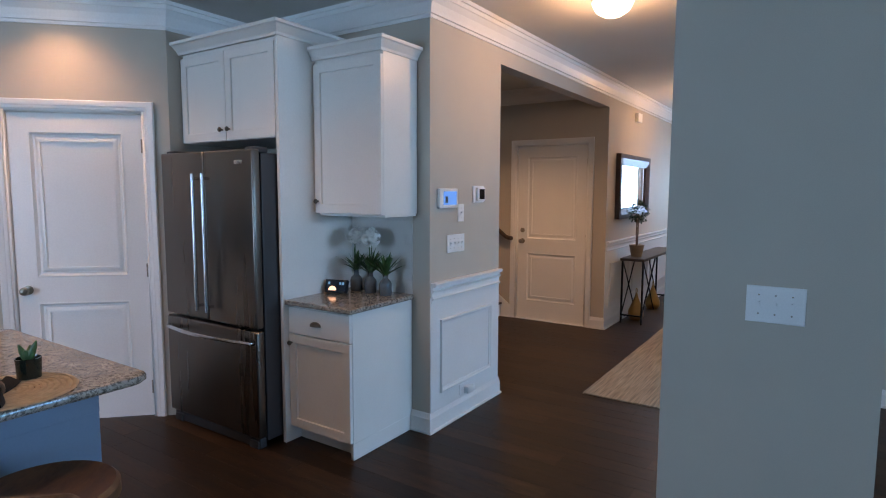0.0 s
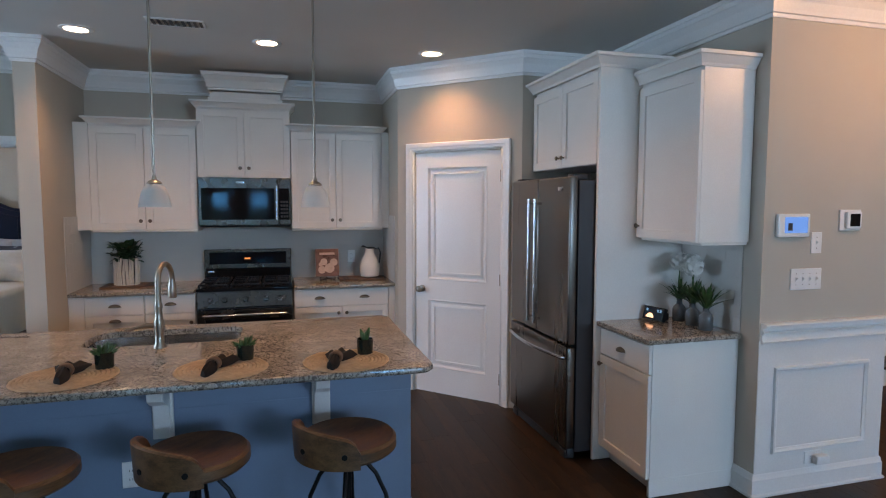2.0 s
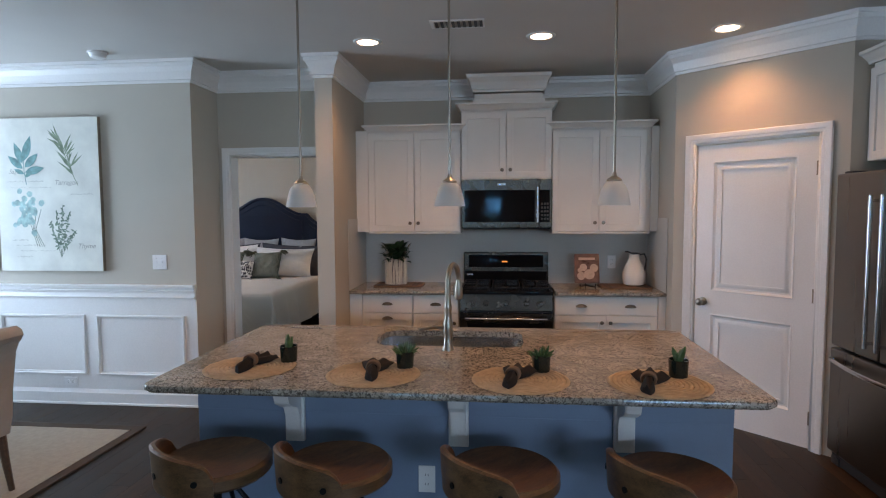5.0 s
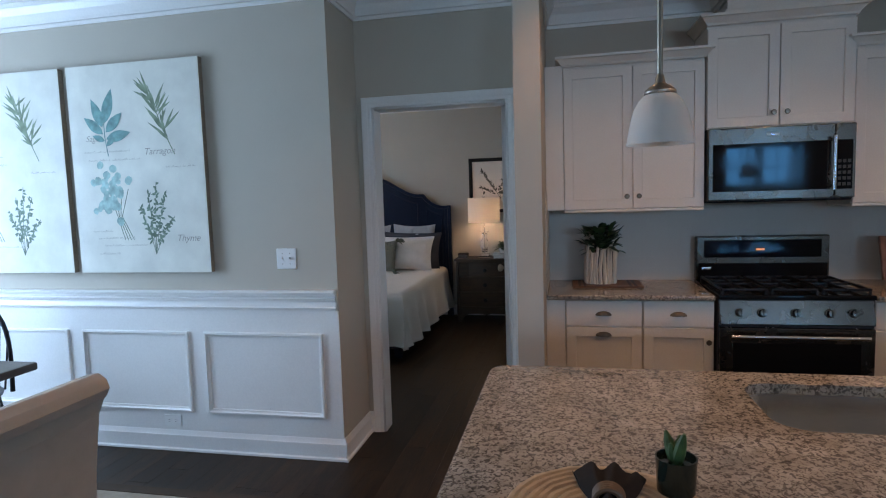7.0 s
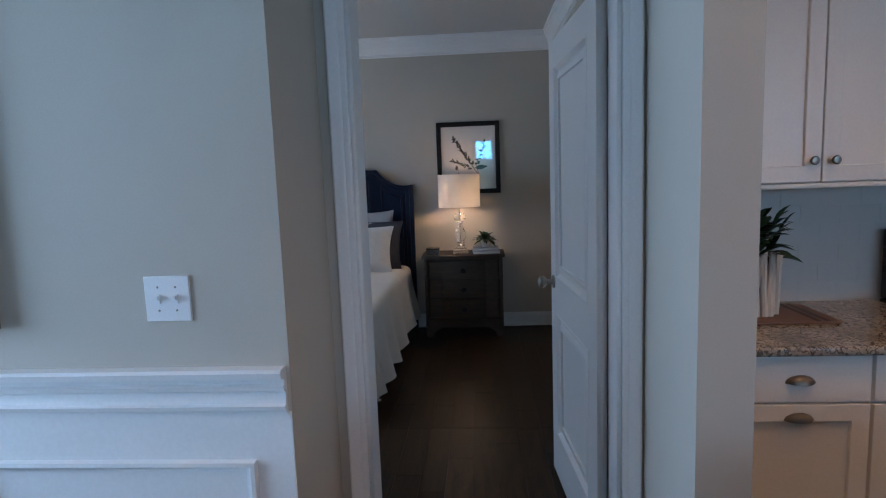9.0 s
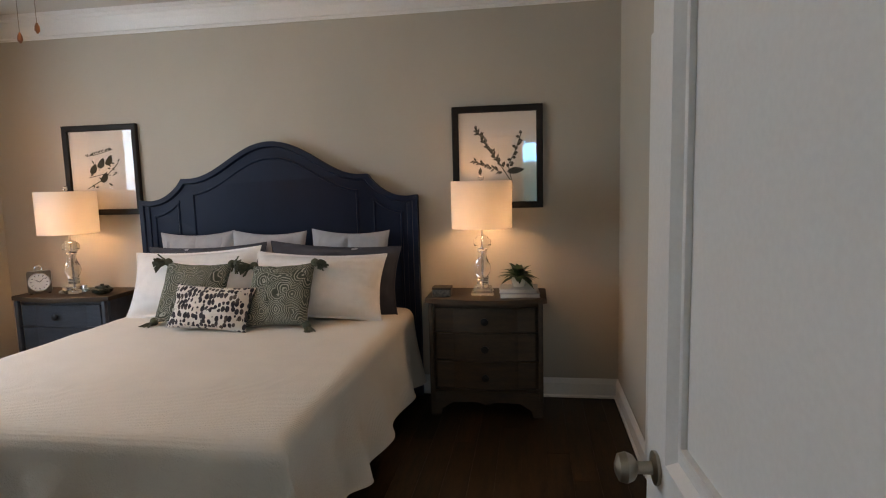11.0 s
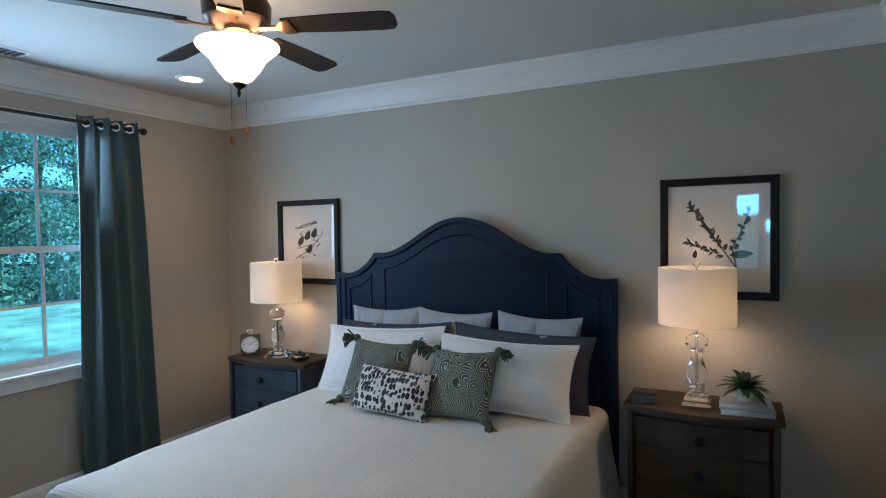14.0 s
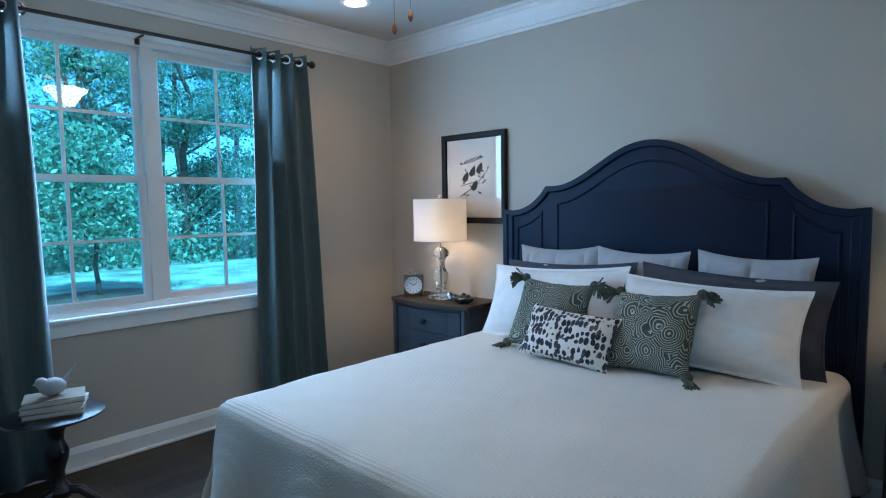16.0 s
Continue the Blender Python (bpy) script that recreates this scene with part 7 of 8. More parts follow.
def framed(y0, y1, z0, z1, kind, label):
    f = thing("framed_print", (BX, (y0 + y1) / 2, z0), label, "picture", "framed botanical prints")
    M = on_wall((BX, 0, 0), (0, 1, 0), (1, 0, 0))
    part("picture_frame", BM().sweep([(y0, z0), (y1, z0), (y1, z1), (y0, z1)], [(0, 0.002), (0, 0.030), (0.006, 0.034), (0.036, 0.030), (0.042, 0.020), (0.042, 0.002)], True, M), FRAMEB, f)
    part("paper", BM().prism(rect(y0 + 0.04, z0 + 0.04, y1 - 0.04, z1 - 0.04), 0.006, 0.012, M), MATW, f)
    W, Hh = y1 - y0, z1 - z0
    MM = M @ Matrix.Translation((y0, z0, 0.0126))
    rng = random.Random(kind)
    b = BM()
    if kind == 1:
        stroke(b, MM, [(0.66 * W, 0.25 * Hh), (0.55 * W, 0.40 * Hh), (0.40 * W, 0.58 * Hh), (0.27 * W, 0.78 * Hh)], 0.003)
        for i in range(60):
            k = i / 60
            flat_leaf(b, MM, (0.56 - 0.30 * k) * W, (0.40 + 0.38 * k) * Hh, rng.uniform(0.8, 3.4), rng.uniform(0.02, 0.04), 0.006, 0.0003 * rng.random())
        for i in range(26):
            k = i / 26
            flat_leaf(b, MM, (0.55 - 0.32 * k) * W, (0.36 + 0.12 * k) * Hh, rng.uniform(1.5, 4.2), rng.uniform(0.02, 0.035), 0.006, 0.0003 * rng.random())
        stroke(b, MM, [(0.66 * W, 0.25 * Hh), (0.62 * W, 0.42 * Hh), (0.70 * W, 0.56 * Hh), (0.77 * W, 0.74 * Hh)], 0.003)
        for i in range(14):
            k = i / 14
            flat_leaf(b, MM, (0.62 + 0.15 * k) * W, (0.40 + 0.34 * k) * Hh, rng.uniform(-0.5, 3.0), 0.028, 0.010, 0.0003 * rng.random())
        flat_leaf(b, MM, 0.60 * W, 0.36 * Hh, 0.1, 0.12, 0.022, 0.0004)
        flat_leaf(b, MM, 0.30 * W, 0.33 * Hh, 1.4, 0.05, 0.012, 0.0004)
    else:
        stroke(b, MM, [(0.28 * W, 0.30 * Hh), (0.50 * W, 0.40 * Hh), (0.72 * W, 0.58 * Hh)], 0.003)
        stroke(b, MM, [(0.30 * W, 0.42 * Hh), (0.52 * W, 0.46 * Hh), (0.60 * W, 0.44 * Hh)], 0.0025)
        stroke(b, MM, [(0.30 * W, 0.66 * Hh), (0.45 * W, 0.68 * Hh), (0.66 * W, 0.73 * Hh)], 0.0025)
        for i in range(16):
            flat_leaf(b, MM, (0.30 + 0.36 * i / 16) * W, (0.66 + 0.07 * i / 16) * Hh, rng.uniform(0.6, 2.4), 0.022, 0.005, 0.0003)
        for uu, vv in ((0.36, 0.46), (0.47, 0.52), (0.58, 0.55), (0.50, 0.36)):
            for q in range(9):
                flat_leaf(b, MM, uu * W, vv * Hh, 1.2 + 0.06 * q, 0.085 - 0.005 * q, 0.022, 0.0002 + 0.0001 * q)
        for i in range(18):
            flat_leaf(b, MM, (0.26 + 0.46 * rng.random()) * W, (0.30 + 0.30 * rng.random()) * Hh, rng.uniform(0, 6.28), 0.03, 0.006, 0.0003)
    part("botanical_drawing", b, SEPIA, f, "dark brown-green botanical sprig")
    if kind == 1:
        pg = part("glass", BM().prism(rect(y0 + 0.041, z0 + 0.041, y1 - 0.041, z1 - 0.041), 0.015, 0.017, M), FRGLASS, f)
    else:
        pg = part("glass", BM().prism(rect(y0 + 0.041, z0 + 0.041, y1 - 0.041, z1 - 0.041), 0.015, 0.017, M), FRGLASS, f)
    pg.visible_shadow = False


framed(-2.316, -1.726, 1.288, 1.955, 1, "black-framed botanical print of a leafy branch above the lamp")
framed(-5.203, -4.605, 1.293, 1.945, 2, "black-framed botanical print of pine cones above the lamp")

# things on the nightstands
PAGES = plain("book_pages", (0.66, 0.63, 0.57), 0.9, vary=0.05, scale=60, stretch=(1, 1, 12))
NS = 0.756


def book(x0, x1, y0, y1, z0, z1, mat, label, turn=0):
    t = thing("book", ((x0 + x1) / 2, (y0 + y1) / 2, z0), label, "book")
    M = Matrix.Translation(((x0 + x1) / 2, (y0 + y1) / 2, 0)) @ Matrix.Rotation(radians(turn), 4, "Z") @ Matrix.Translation((-(x0 + x1) / 2, -(y0 + y1) / 2, 0))
    part("cover", BM().box(x0, x1, y0, y1, z0, z0 + 0.003, M=M).box(x0, x1, y0, y1, z1 - 0.003, z1, M=M).box(x0, x0 + 0.004, y0, y1, z0 + 0.003, z1 - 0.003, M=M), mat, t)
    part("page_block", BM().box(x0 + 0.0045, x1 - 0.004, y0 + 0.004, y1 - 0.004, z0 + 0.0032, z1 - 0.0032, M=M), PAGES, t)


GREYC = plain("pale_grey_cover", (0.50, 0.48, 0.45), 0.6, vary=0.06)
book(-8.12, -7.93, -2.00, -1.76, NS, NS + 0.028, GREYC, "pale grey book under another book", 4)
book(-8.12, -7.93, -2.00, -1.77, NS + 0.029, NS + 0.055, GREYC, "pale grey book under the potted fern", -2)
fp = thing("potted_fern", (-8.03, -1.885, NS + 0.055), "green fern in a small white pot on two books", "potted plant")
part("pot", BM().lathe([(0.036, 0), (0.050, 0.055), (0.053, 0.062), (0.048, 0.062), (0.001, 0.05)], (-8.03, -1.885, NS + 0.056)), CERAM, fp)
b = BM()
rng = random.Random(31)
for i in range(64):
    a, el = rng.uniform(0, 6.28), rng.uniform(0.1, 1.3)
    leaf(b, (-8.03, -1.885, NS + 0.112), (math.cos(a) * math.cos(el), math.sin(a) * math.cos(el), math.sin(el)), rng.uniform(0.09, 0.175), rng.uniform(0.011, 0.020), 0.4)
part("fronds", b, LEAFD, fp)
bx = thing("trinket_box", (-8.0, -2.36, NS), "small dark patterned trinket box", "box")
part("box", BM().box(-8.04, -7.95, -2.42, -2.305, NS + 0.0005, NS + 0.045, 0.003), plain("box_pattern", (0.10, 0.09, 0.08), 0.5, vary=0.4, scale=60), bx)
part("lid", BM().box(-8.043, -7.947, -2.423, -2.302, NS + 0.0455, NS + 0.06, 0.004), NSW, bx)
bw = thing("green_bowl", (-8.02, -4.77, NS), "small dark green lidded ceramic dish", "dish")
part("dish", BM().lathe([(0.04, 0), (0.065, 0.015), (0.068, 0.035), (0.05, 0.045)], (-8.02, -4.77, NS + 0.0005)), POTD, bw)
part("lid", BM().lathe([(0.05, 0.0455), (0.04, 0.058), (0.012, 0.062), (0.012, 0.07), (0.001, 0.072)], (-8.02, -4.77, NS)), POTD, bw)
cl = thing("mantel_clock", (-8.03, -5.235, NS), "small square nickel clock with a white dial", "clock")
CM = on_wall((-7.99, -5.235, NS), (-0.66, 0.75, 0), (0.75, 0.66, 0))
part("case", BM().prism(rounded(-0.072, 0.012, 0.072, 0.165, 0.012, 3), -0.05, 0.0, CM, bevel=0.004), PULLM, cl)
part("dial", BM().lathe([(0.060, 0.0005), (0.060, 0.003), (0.001, 0.003)], seg=32, M=CM @ Matrix.Translation((0, 0.088, 0))), WHITEP, cl, "white clock dial")
part("bezel", BM().lathe([(0.058, 0.001), (0.058, 0.008), (0.066, 0.008), (0.068, 0.0005)], seg=32, M=CM @ Matrix.Translation((0, 0.088, 0)), cap=False), STEELH, cl)
for k in range(12):
    a = math.pi / 6 * k
    part("hour_mark", BM().prism(rect(-0.002, 0.042, 0.002, 0.053), 0.003, 0.0036, CM @ Matrix.Translation((0, 0.088, 0)) @ Matrix.Rotation(a, 4, "Z")), BLACKM, cl)
for a, L in ((-0.9, 0.045), (0.95, 0.030)):
    part("clock_pointer", BM().prism([(-0.002, 0), (0.002, 0), (0.001, L), (-0.001, L)], 0.004, 0.0046, CM @ Matrix.Translation((0, 0.088, 0)) @ Matrix.Rotation(a, 4, "Z")), BLACKM, cl)
part("carry_ring", BM().tube([CM @ Vector((0.022 * math.cos(a), 0.18 + 0.018 * math.sin(a), -0.025)) for a in [2 * math.pi * i / 16 for i in range(17)]], 0.004, 6), STEELH, cl)
for u in (-0.055, 0.055):
    part("foot", BM().lathe([(0.008, 0.0005), (0.010, 0.012)], seg=10, M=CM @ Matrix.Translation((u, 0, -0.012)) @ pose(0, 0, 0, -90)), STEELH, cl)

# ceiling fan
FX, FYC = -6.55, -3.765
FANW = wood("fan_blade_wood", (0.010, 0.006, 0.004), (0.03, 0.017, 0.011), 0.55, axis=(1, 10, 10), scale=3)
BRONZE = plain("oiled_bronze", (0.055, 0.035, 0.026), 0.35, 0.8, vary=0.1)
COPPER = plain("antique_copper", (0.30, 0.17, 0.10), 0.3, 0.9, vary=0.1)
fan = thing("ceiling_fan", (FX, FYC, H), "bronze ceiling fan with five dark blades and lit bowl light", "ceiling fan")
part("canopy", BM().lathe([(0.055, -0.05), (0.075, -0.03), (0.078, -0.001)], (FX, FYC, H)), BRONZE, fan)
part("motor", BM().lathe([(0.055, -0.215), (0.10, -0.205), (0.135, -0.17), (0.14, -0.11), (0.12, -0.07), (0.06, -0.051)], (FX, FYC, H), 32), BRONZE, fan, "round dark bronze motor housing")
part("light_collar", BM().lathe([(0.06, -0.29), (0.085, -0.275), (0.07, -0.25), (0.05, -0.235), (0.06, -0.216)], (FX, FYC, H), 28), COPPER, fan, "copper-coloured light fitter")
FANGLOW = glow("fan_bowl_glow", (1.0, 0.76, 0.48), 8.0)
part("bowl", BM().lathe([(0.02, -0.43), (0.056, -0.41), (0.088, -0.37), (0.115, -0.325), (0.150, -0.295), (0.168, -0.276), (0.166, -0.268), (0.05, -0.275)], (FX, FYC, H), 36), FANGLOW, fan, "glowing scalloped glass bowl")
part("finial", BM().lathe([(0.003, -0.485), (0.008, -0.47), (0.006, -0.455), (0.026, -0.44), (0.030, -0.428), (0.022, -0.424)], (FX, FYC, H)), BRONZE, fan)
for k in range(5):
    a = radians(40 + 72 * k)
    MB = Matrix.Translation((FX, FYC, H - 0.205)) @ Matrix.Rotation(a, 4, "Z") @ pose(0, 0, 0, -11, 0, 0)
    part("blade_iron", BM().prism([(0.09, -0.016), (0.17, -0.012), (0.20, -0.05), (0.235, -0.045), (0.245, 0.045), (0.20, 0.05), (0.17, 0.012), (0.09, 0.016)], -0.004, 0.004, MB), COPPER, fan, "copper blade bracket")
    bl = [(0.20, -0.05), (0.40, -0.062), (0.62, -0.066), (0.655, -0.058), (0.668, -0.03), (0.67, 0.03), (0.655, 0.058), (0.62, 0.066), (0.40, 0.062), (0.20, 0.05)]
    part("blade", BM().prism(bl, 0.0045, 0.012, MB), FANW, fan, "dark wooden fan blade")
for dx, L in ((0.022, 0.685), (-0.02, 0.64)):
    part("pull_chain", BM().cyl((FX + dx, FYC - dx, H - 0.425), (FX + dx, FYC - dx, H - L + 0.04), 0.0015, seg=6), NICKEL, fan)
    part("pull_knob", BM().lathe([(0.002, 0), (0.010, 0.012), (0.009, 0.028), (0.003, 0.042)], (FX + dx, FYC - dx, H - L), 12), plain("pull_wood", (0.22, 0.08, 0.035), 0.4), fan, "small wooden pull knob")
_t = thing("ceiling_vent", (-6.5, -5.58, H), "white slotted ceiling vent near the window", "vent")
part("vent_frame", BM().sweep([(-6.67, -5.66), (-6.33, -5.66), (-6.33, -5.50), (-6.67, -5.50)], [(0, H - 0.006), (0, H - 0.001), (0.022, H - 0.001), (0.022, H - 0.008)], True), WHITEP, _t)
for i in range(9):
    part("slat", BM().box(-6.64 + 0.035 * i, -6.622 + 0.035 * i, -5.64, -5.52, H - 0.008, H - 0.004), DARKG, _t)

# curtains
CURT = plain("teal_grey_curtain", (0.065, 0.105, 0.105), 0.8, vary=0.12, scale=60, grain=260, bump=0.6, sheen=0.3, stretch=(1, 1, 0.6))
RZ, RY = 2.43, BS + 0.10
rod = thing("curtain_rod", (-6.4, RY, RZ), "dark bronze curtain rod with ball finials", "curtain rod")
part("rod", BM().cyl((-7.45, RY, RZ), (-5.10, RY, RZ), 0.011, seg=14), BRONZE, rod)
for x, d in ((-7.45, -1), (-5.10, 1)):
    part("rod_finial", BM().cyl((x, RY, RZ), (x + d * 0.015, RY, RZ), 0.016, seg=14).ball((x + d * 0.035, RY, RZ), 0.026), BRONZE, rod)
for x in (-7.42, -6.36, -5.14):
    part("bracket", BM().box(x - 0.012, x + 0.012, BS + 0.001, BS + 0.012, RZ - 0.05, RZ + 0.03).box(x - 0.006, x + 0.006, BS + 0.012, RY, RZ - 0.02, RZ - 0.012), BRONZE, rod)


def curtain(x0, x1, xb0, xb1, folds, label):
    """Grommet panel gathered in deep folds; hem a little wider than the head."""
    t = thing("curtain", ((x0 + x1) / 2, RY, 0), label, "curtain", "curtains at the bedroom window")
    nu, nv = folds * 16, 40
    verts, faces = [], []
    for j in range(nv + 1):
        f = j / nv
        z = RZ + 0.045 - f * (RZ + 0.045 - 0.03)
        a0, a1 = x0 + (xb0 - x0) * f, x1 + (xb1 - x1) * f
        for i in range(nu + 1):
            k = i / nu
            amp = 0.048 * (1 - 0.15 * f) * (1 + 0.2 * math.sin(k * 9 + 2))
            ph = 2 * math.pi * folds * (k + 0.012 * math.sin(5 * f + k * 7))
            s = math.sin(ph)
            y = RY + amp * math.copysign(abs(s) ** 0.75, s) + 0.006 * smooth_noise((k * 6, f * 3, 1), 1)
            x = a0 + (a1 - a0) * k + 0.010 * math.cos(ph)
            verts.append((x, y, z))
    for j in range(nv):
        for i in range(nu):
            a = j * (nu + 1) + i
            faces.append((a, a + 1, a + nu + 2, a + nu + 1))
    me = bpy.data.meshes.new("panel")
    me.from_pydata(verts, [], faces)
    me.materials.append(CURT)
    me.shade_smooth()
    p = new("panel", me)
    p.parent = t
    p.matrix_parent_inverse = wm(t).inverted()
    so = p.modifiers.new("thick", "SOLIDIFY")
    so.thickness = 0.003
    for i in range(folds * 2):
        x = x0 + (x1 - x0) * (i + 0.5) / (folds * 2) * 1.0
        ang = 55 if i % 2 else -55
        part("grommet", BM().lathe([(0.020, -0.004), (0.030, -0.005), (0.033, 0), (0.030, 0.005), (0.020, 0.004)], seg=18, cap=False, M=Matrix.Translation((x0 + (x1 - x0) * i / (folds * 2), RY, RZ)) @ pose(0, 0, 0, 90, 0, 90 + ang)), STEELH, t, "silver grommet ring")
    return t


curtain(-7.43, -7.03, -7.56, -7.01, 4, "grey-green grommet curtain hanging in folds beside the window")
curtain(-5.79, -5.18, -5.85, -5.12, 4, "grey-green grommet curtain hanging in folds beside the window")

# round side table with books and bird
TX, TY, TZ = -5.73, -5.30, 0.50
EB = plain("ebony_wood", (0.012, 0.011, 0.012), 0.3, vary=0.1, coat=0.2)
rt = thing("side_table", (TX, TY, 0), "small round black pedestal side table", "table")
part("tabletop", BM().lathe([(0.001, -0.02), (0.19, -0.02), (0.205, -0.012), (0.205, -0.004), (0.198, 0), (0.001, 0)], (TX, TY, TZ), 36), EB, rt)
part("column", BM().lathe([(0.05, 0.10), (0.055, 0.13), (0.03, 0.17), (0.026, 0.22), (0.045, 0.28), (0.05, 0.32), (0.03, 0.37), (0.035, 0.41), (0.08, 0.479)], (TX, TY, 0), 20), EB, rt)
for k in range(3):
    a = radians(25 + 120 * k)
    c, s = math.cos(a), math.sin(a)
    part("foot", BM().tube([(TX + 0.03 * c, TY + 0.03 * s, 0.13), (TX + 0.09 * c, TY + 0.09 * s, 0.125), (TX + 0.15 * c, TY + 0.15 * s, 0.07), (TX + 0.19 * c, TY + 0.19 * s, 0.022), (TX + 0.215 * c, TY + 0.215 * s, 0.022)], [0.022, 0.021, 0.019, 0.018, 0.017], 8), EB, rt)
zz = TZ + 0.001
TANC = plain("tan_cover", (0.27, 0.20, 0.14), 0.65, vary=0.12)
for i, (mt, tn) in enumerate(((TANC, 10), (PAGES, 4), (TANC, 14))):
    book(TX - 0.09, TX + 0.08, TY - 0.12, TY + 0.12, zz, zz + 0.026, mt, "tan book with cream pages stacked on the round table" if mt is TANC else "cream book between two tan books", 60 + tn)
    zz += 0.027
bd = thing("bird_figurine", (TX, TY, zz), "small grey ceramic bird figurine on the books", "figurine")
b = BM()
b.ball((TX, TY, zz + 0.042), 0.045, (1.25, 0.95, 0.92), 18).ball((TX + 0.045, TY + 0.01, zz + 0.070), 0.026, (1, 1, 1), 14)
b.tube([(TX - 0.04, TY, zz + 0.05), (TX - 0.075, TY - 0.01, zz + 0.085), (TX - 0.10, TY - 0.015, zz + 0.125)], [0.014, 0.010, 0.006], 8)
b.tube([(TX + 0.066, TY + 0.014, zz + 0.07), (TX + 0.082, TY + 0.018, zz + 0.068)], [0.006, 0.001], 6)
solid_bird = part("bird", b, plain("grey_ceramic", (0.36, 0.37, 0.38), 0.4, vary=0.06), bd)


def armchair():
    """Rounded upholstered armchair, facing the bed."""
    UP = plain("pale_blue_grey_upholstery", (0.50, 0.52, 0.54), 0.9, vary=0.05, scale=14, grain=350, bump=0.4, sheen=0.2)
    a = thing("armchair", (-5.05, -5.15, 0), "pale upholstered armchair beside the round table", "armchair")
    x0, x1, y0, y1 = -5.44, -4.66, -5.58, -4.86
    part("seat", BM().box(x0 + 0.14, x1 - 0.14, y0 + 0.10, y1, 0.20, 0.44, 0.05, 4), UP, a)
    part("backrest", BM().box(x0 + 0.02, x1 - 0.02, y0, y0 + 0.16, 0.20, 0.86, 0.06, 4), UP, a)
    for x in (x0, x1 - 0.15):
        part("armrest", BM().box(x, x + 0.15, y0 + 0.12, y1 + 0.01, 0.14, 0.60, 0.065, 4), UP, a)
    for x in (x0 + 0.07, x1 - 0.07):
        for y in (y0 + 0.07, y1 - 0.07):
            part("leg", BM().lathe([(0.014, 0), (0.022, 0.16)], (x, y, 0.002), 12), LEGW, a)


armchair()

# ---- outdoors ----
GRASS = plain("lawn_grass", (0.36, 0.45, 0.36), 0.95, vary=0.35, scale=1.2, grain=60, bump=0.8)
MULCH = plain("mulch_brown", (0.12, 0.075, 0.05), 0.95, vary=0.3, scale=6, grain=60, bump=0.8)
BARK = plain("tree_bark", (0.09, 0.065, 0.048), 0.95, vary=0.3, scale=8, grain=50, bump=0.8, stretch=(1, 1, 0.2))


def foliage(name, col):
    m, nt, b = nodes_of(name)
    g = nt.nodes.new("ShaderNodeNewGeometry")
    c = ramp(nt, g.outputs["Random Per Island"], [(0.0, tuple(x * 0.45 for x in col)), (0.6, col), (1.0, tuple(min(1, x * 1.7) for x in col))])
    nt.links.new(c, b.inputs["Base Color"])
    b.inputs["Roughness"].default_value = 0.55
    tl = nt.nodes.new("ShaderNodeBsdfTranslucent")
    nt.links.new(c, tl.inputs[0])
    mx = nt.nodes.new("ShaderNodeMixShader")
    mx.inputs[0].default_value = 0.35
    nt.links.new(b.outputs[0], mx.inputs[1])
    nt.links.new(tl.outputs[0], mx.inputs[2])
    nt.links.new(mx.outputs[0], nt.nodes["Material Output"].inputs[0])
    return m


FOL = [foliage("foliage_a", (0.17, 0.31, 0.22)), foliage("foliage_b", (0.23, 0.38, 0.26)), foliage("foliage_c", (0.12, 0.25, 0.19))]
structure("ground", BM().box(-400, 400, -500, SY - 0.13, -0.5, -0.25), GRASS, "sunlit lawn")
structure("ground_side", BM().box(-0.22, 5.7, 5.13, 9.7, -0.5, -0.256), GRASS, "lawn beside the hall")
structure("ground_north", BM().box(-400, 400, 9.7, 500, -0.5, -0.252), GRASS, "lawn")
structure("ground_east", BM().box(5.7, 400, SY - 0.13, 9.7, -0.5, -0.254), GRASS, "lawn")


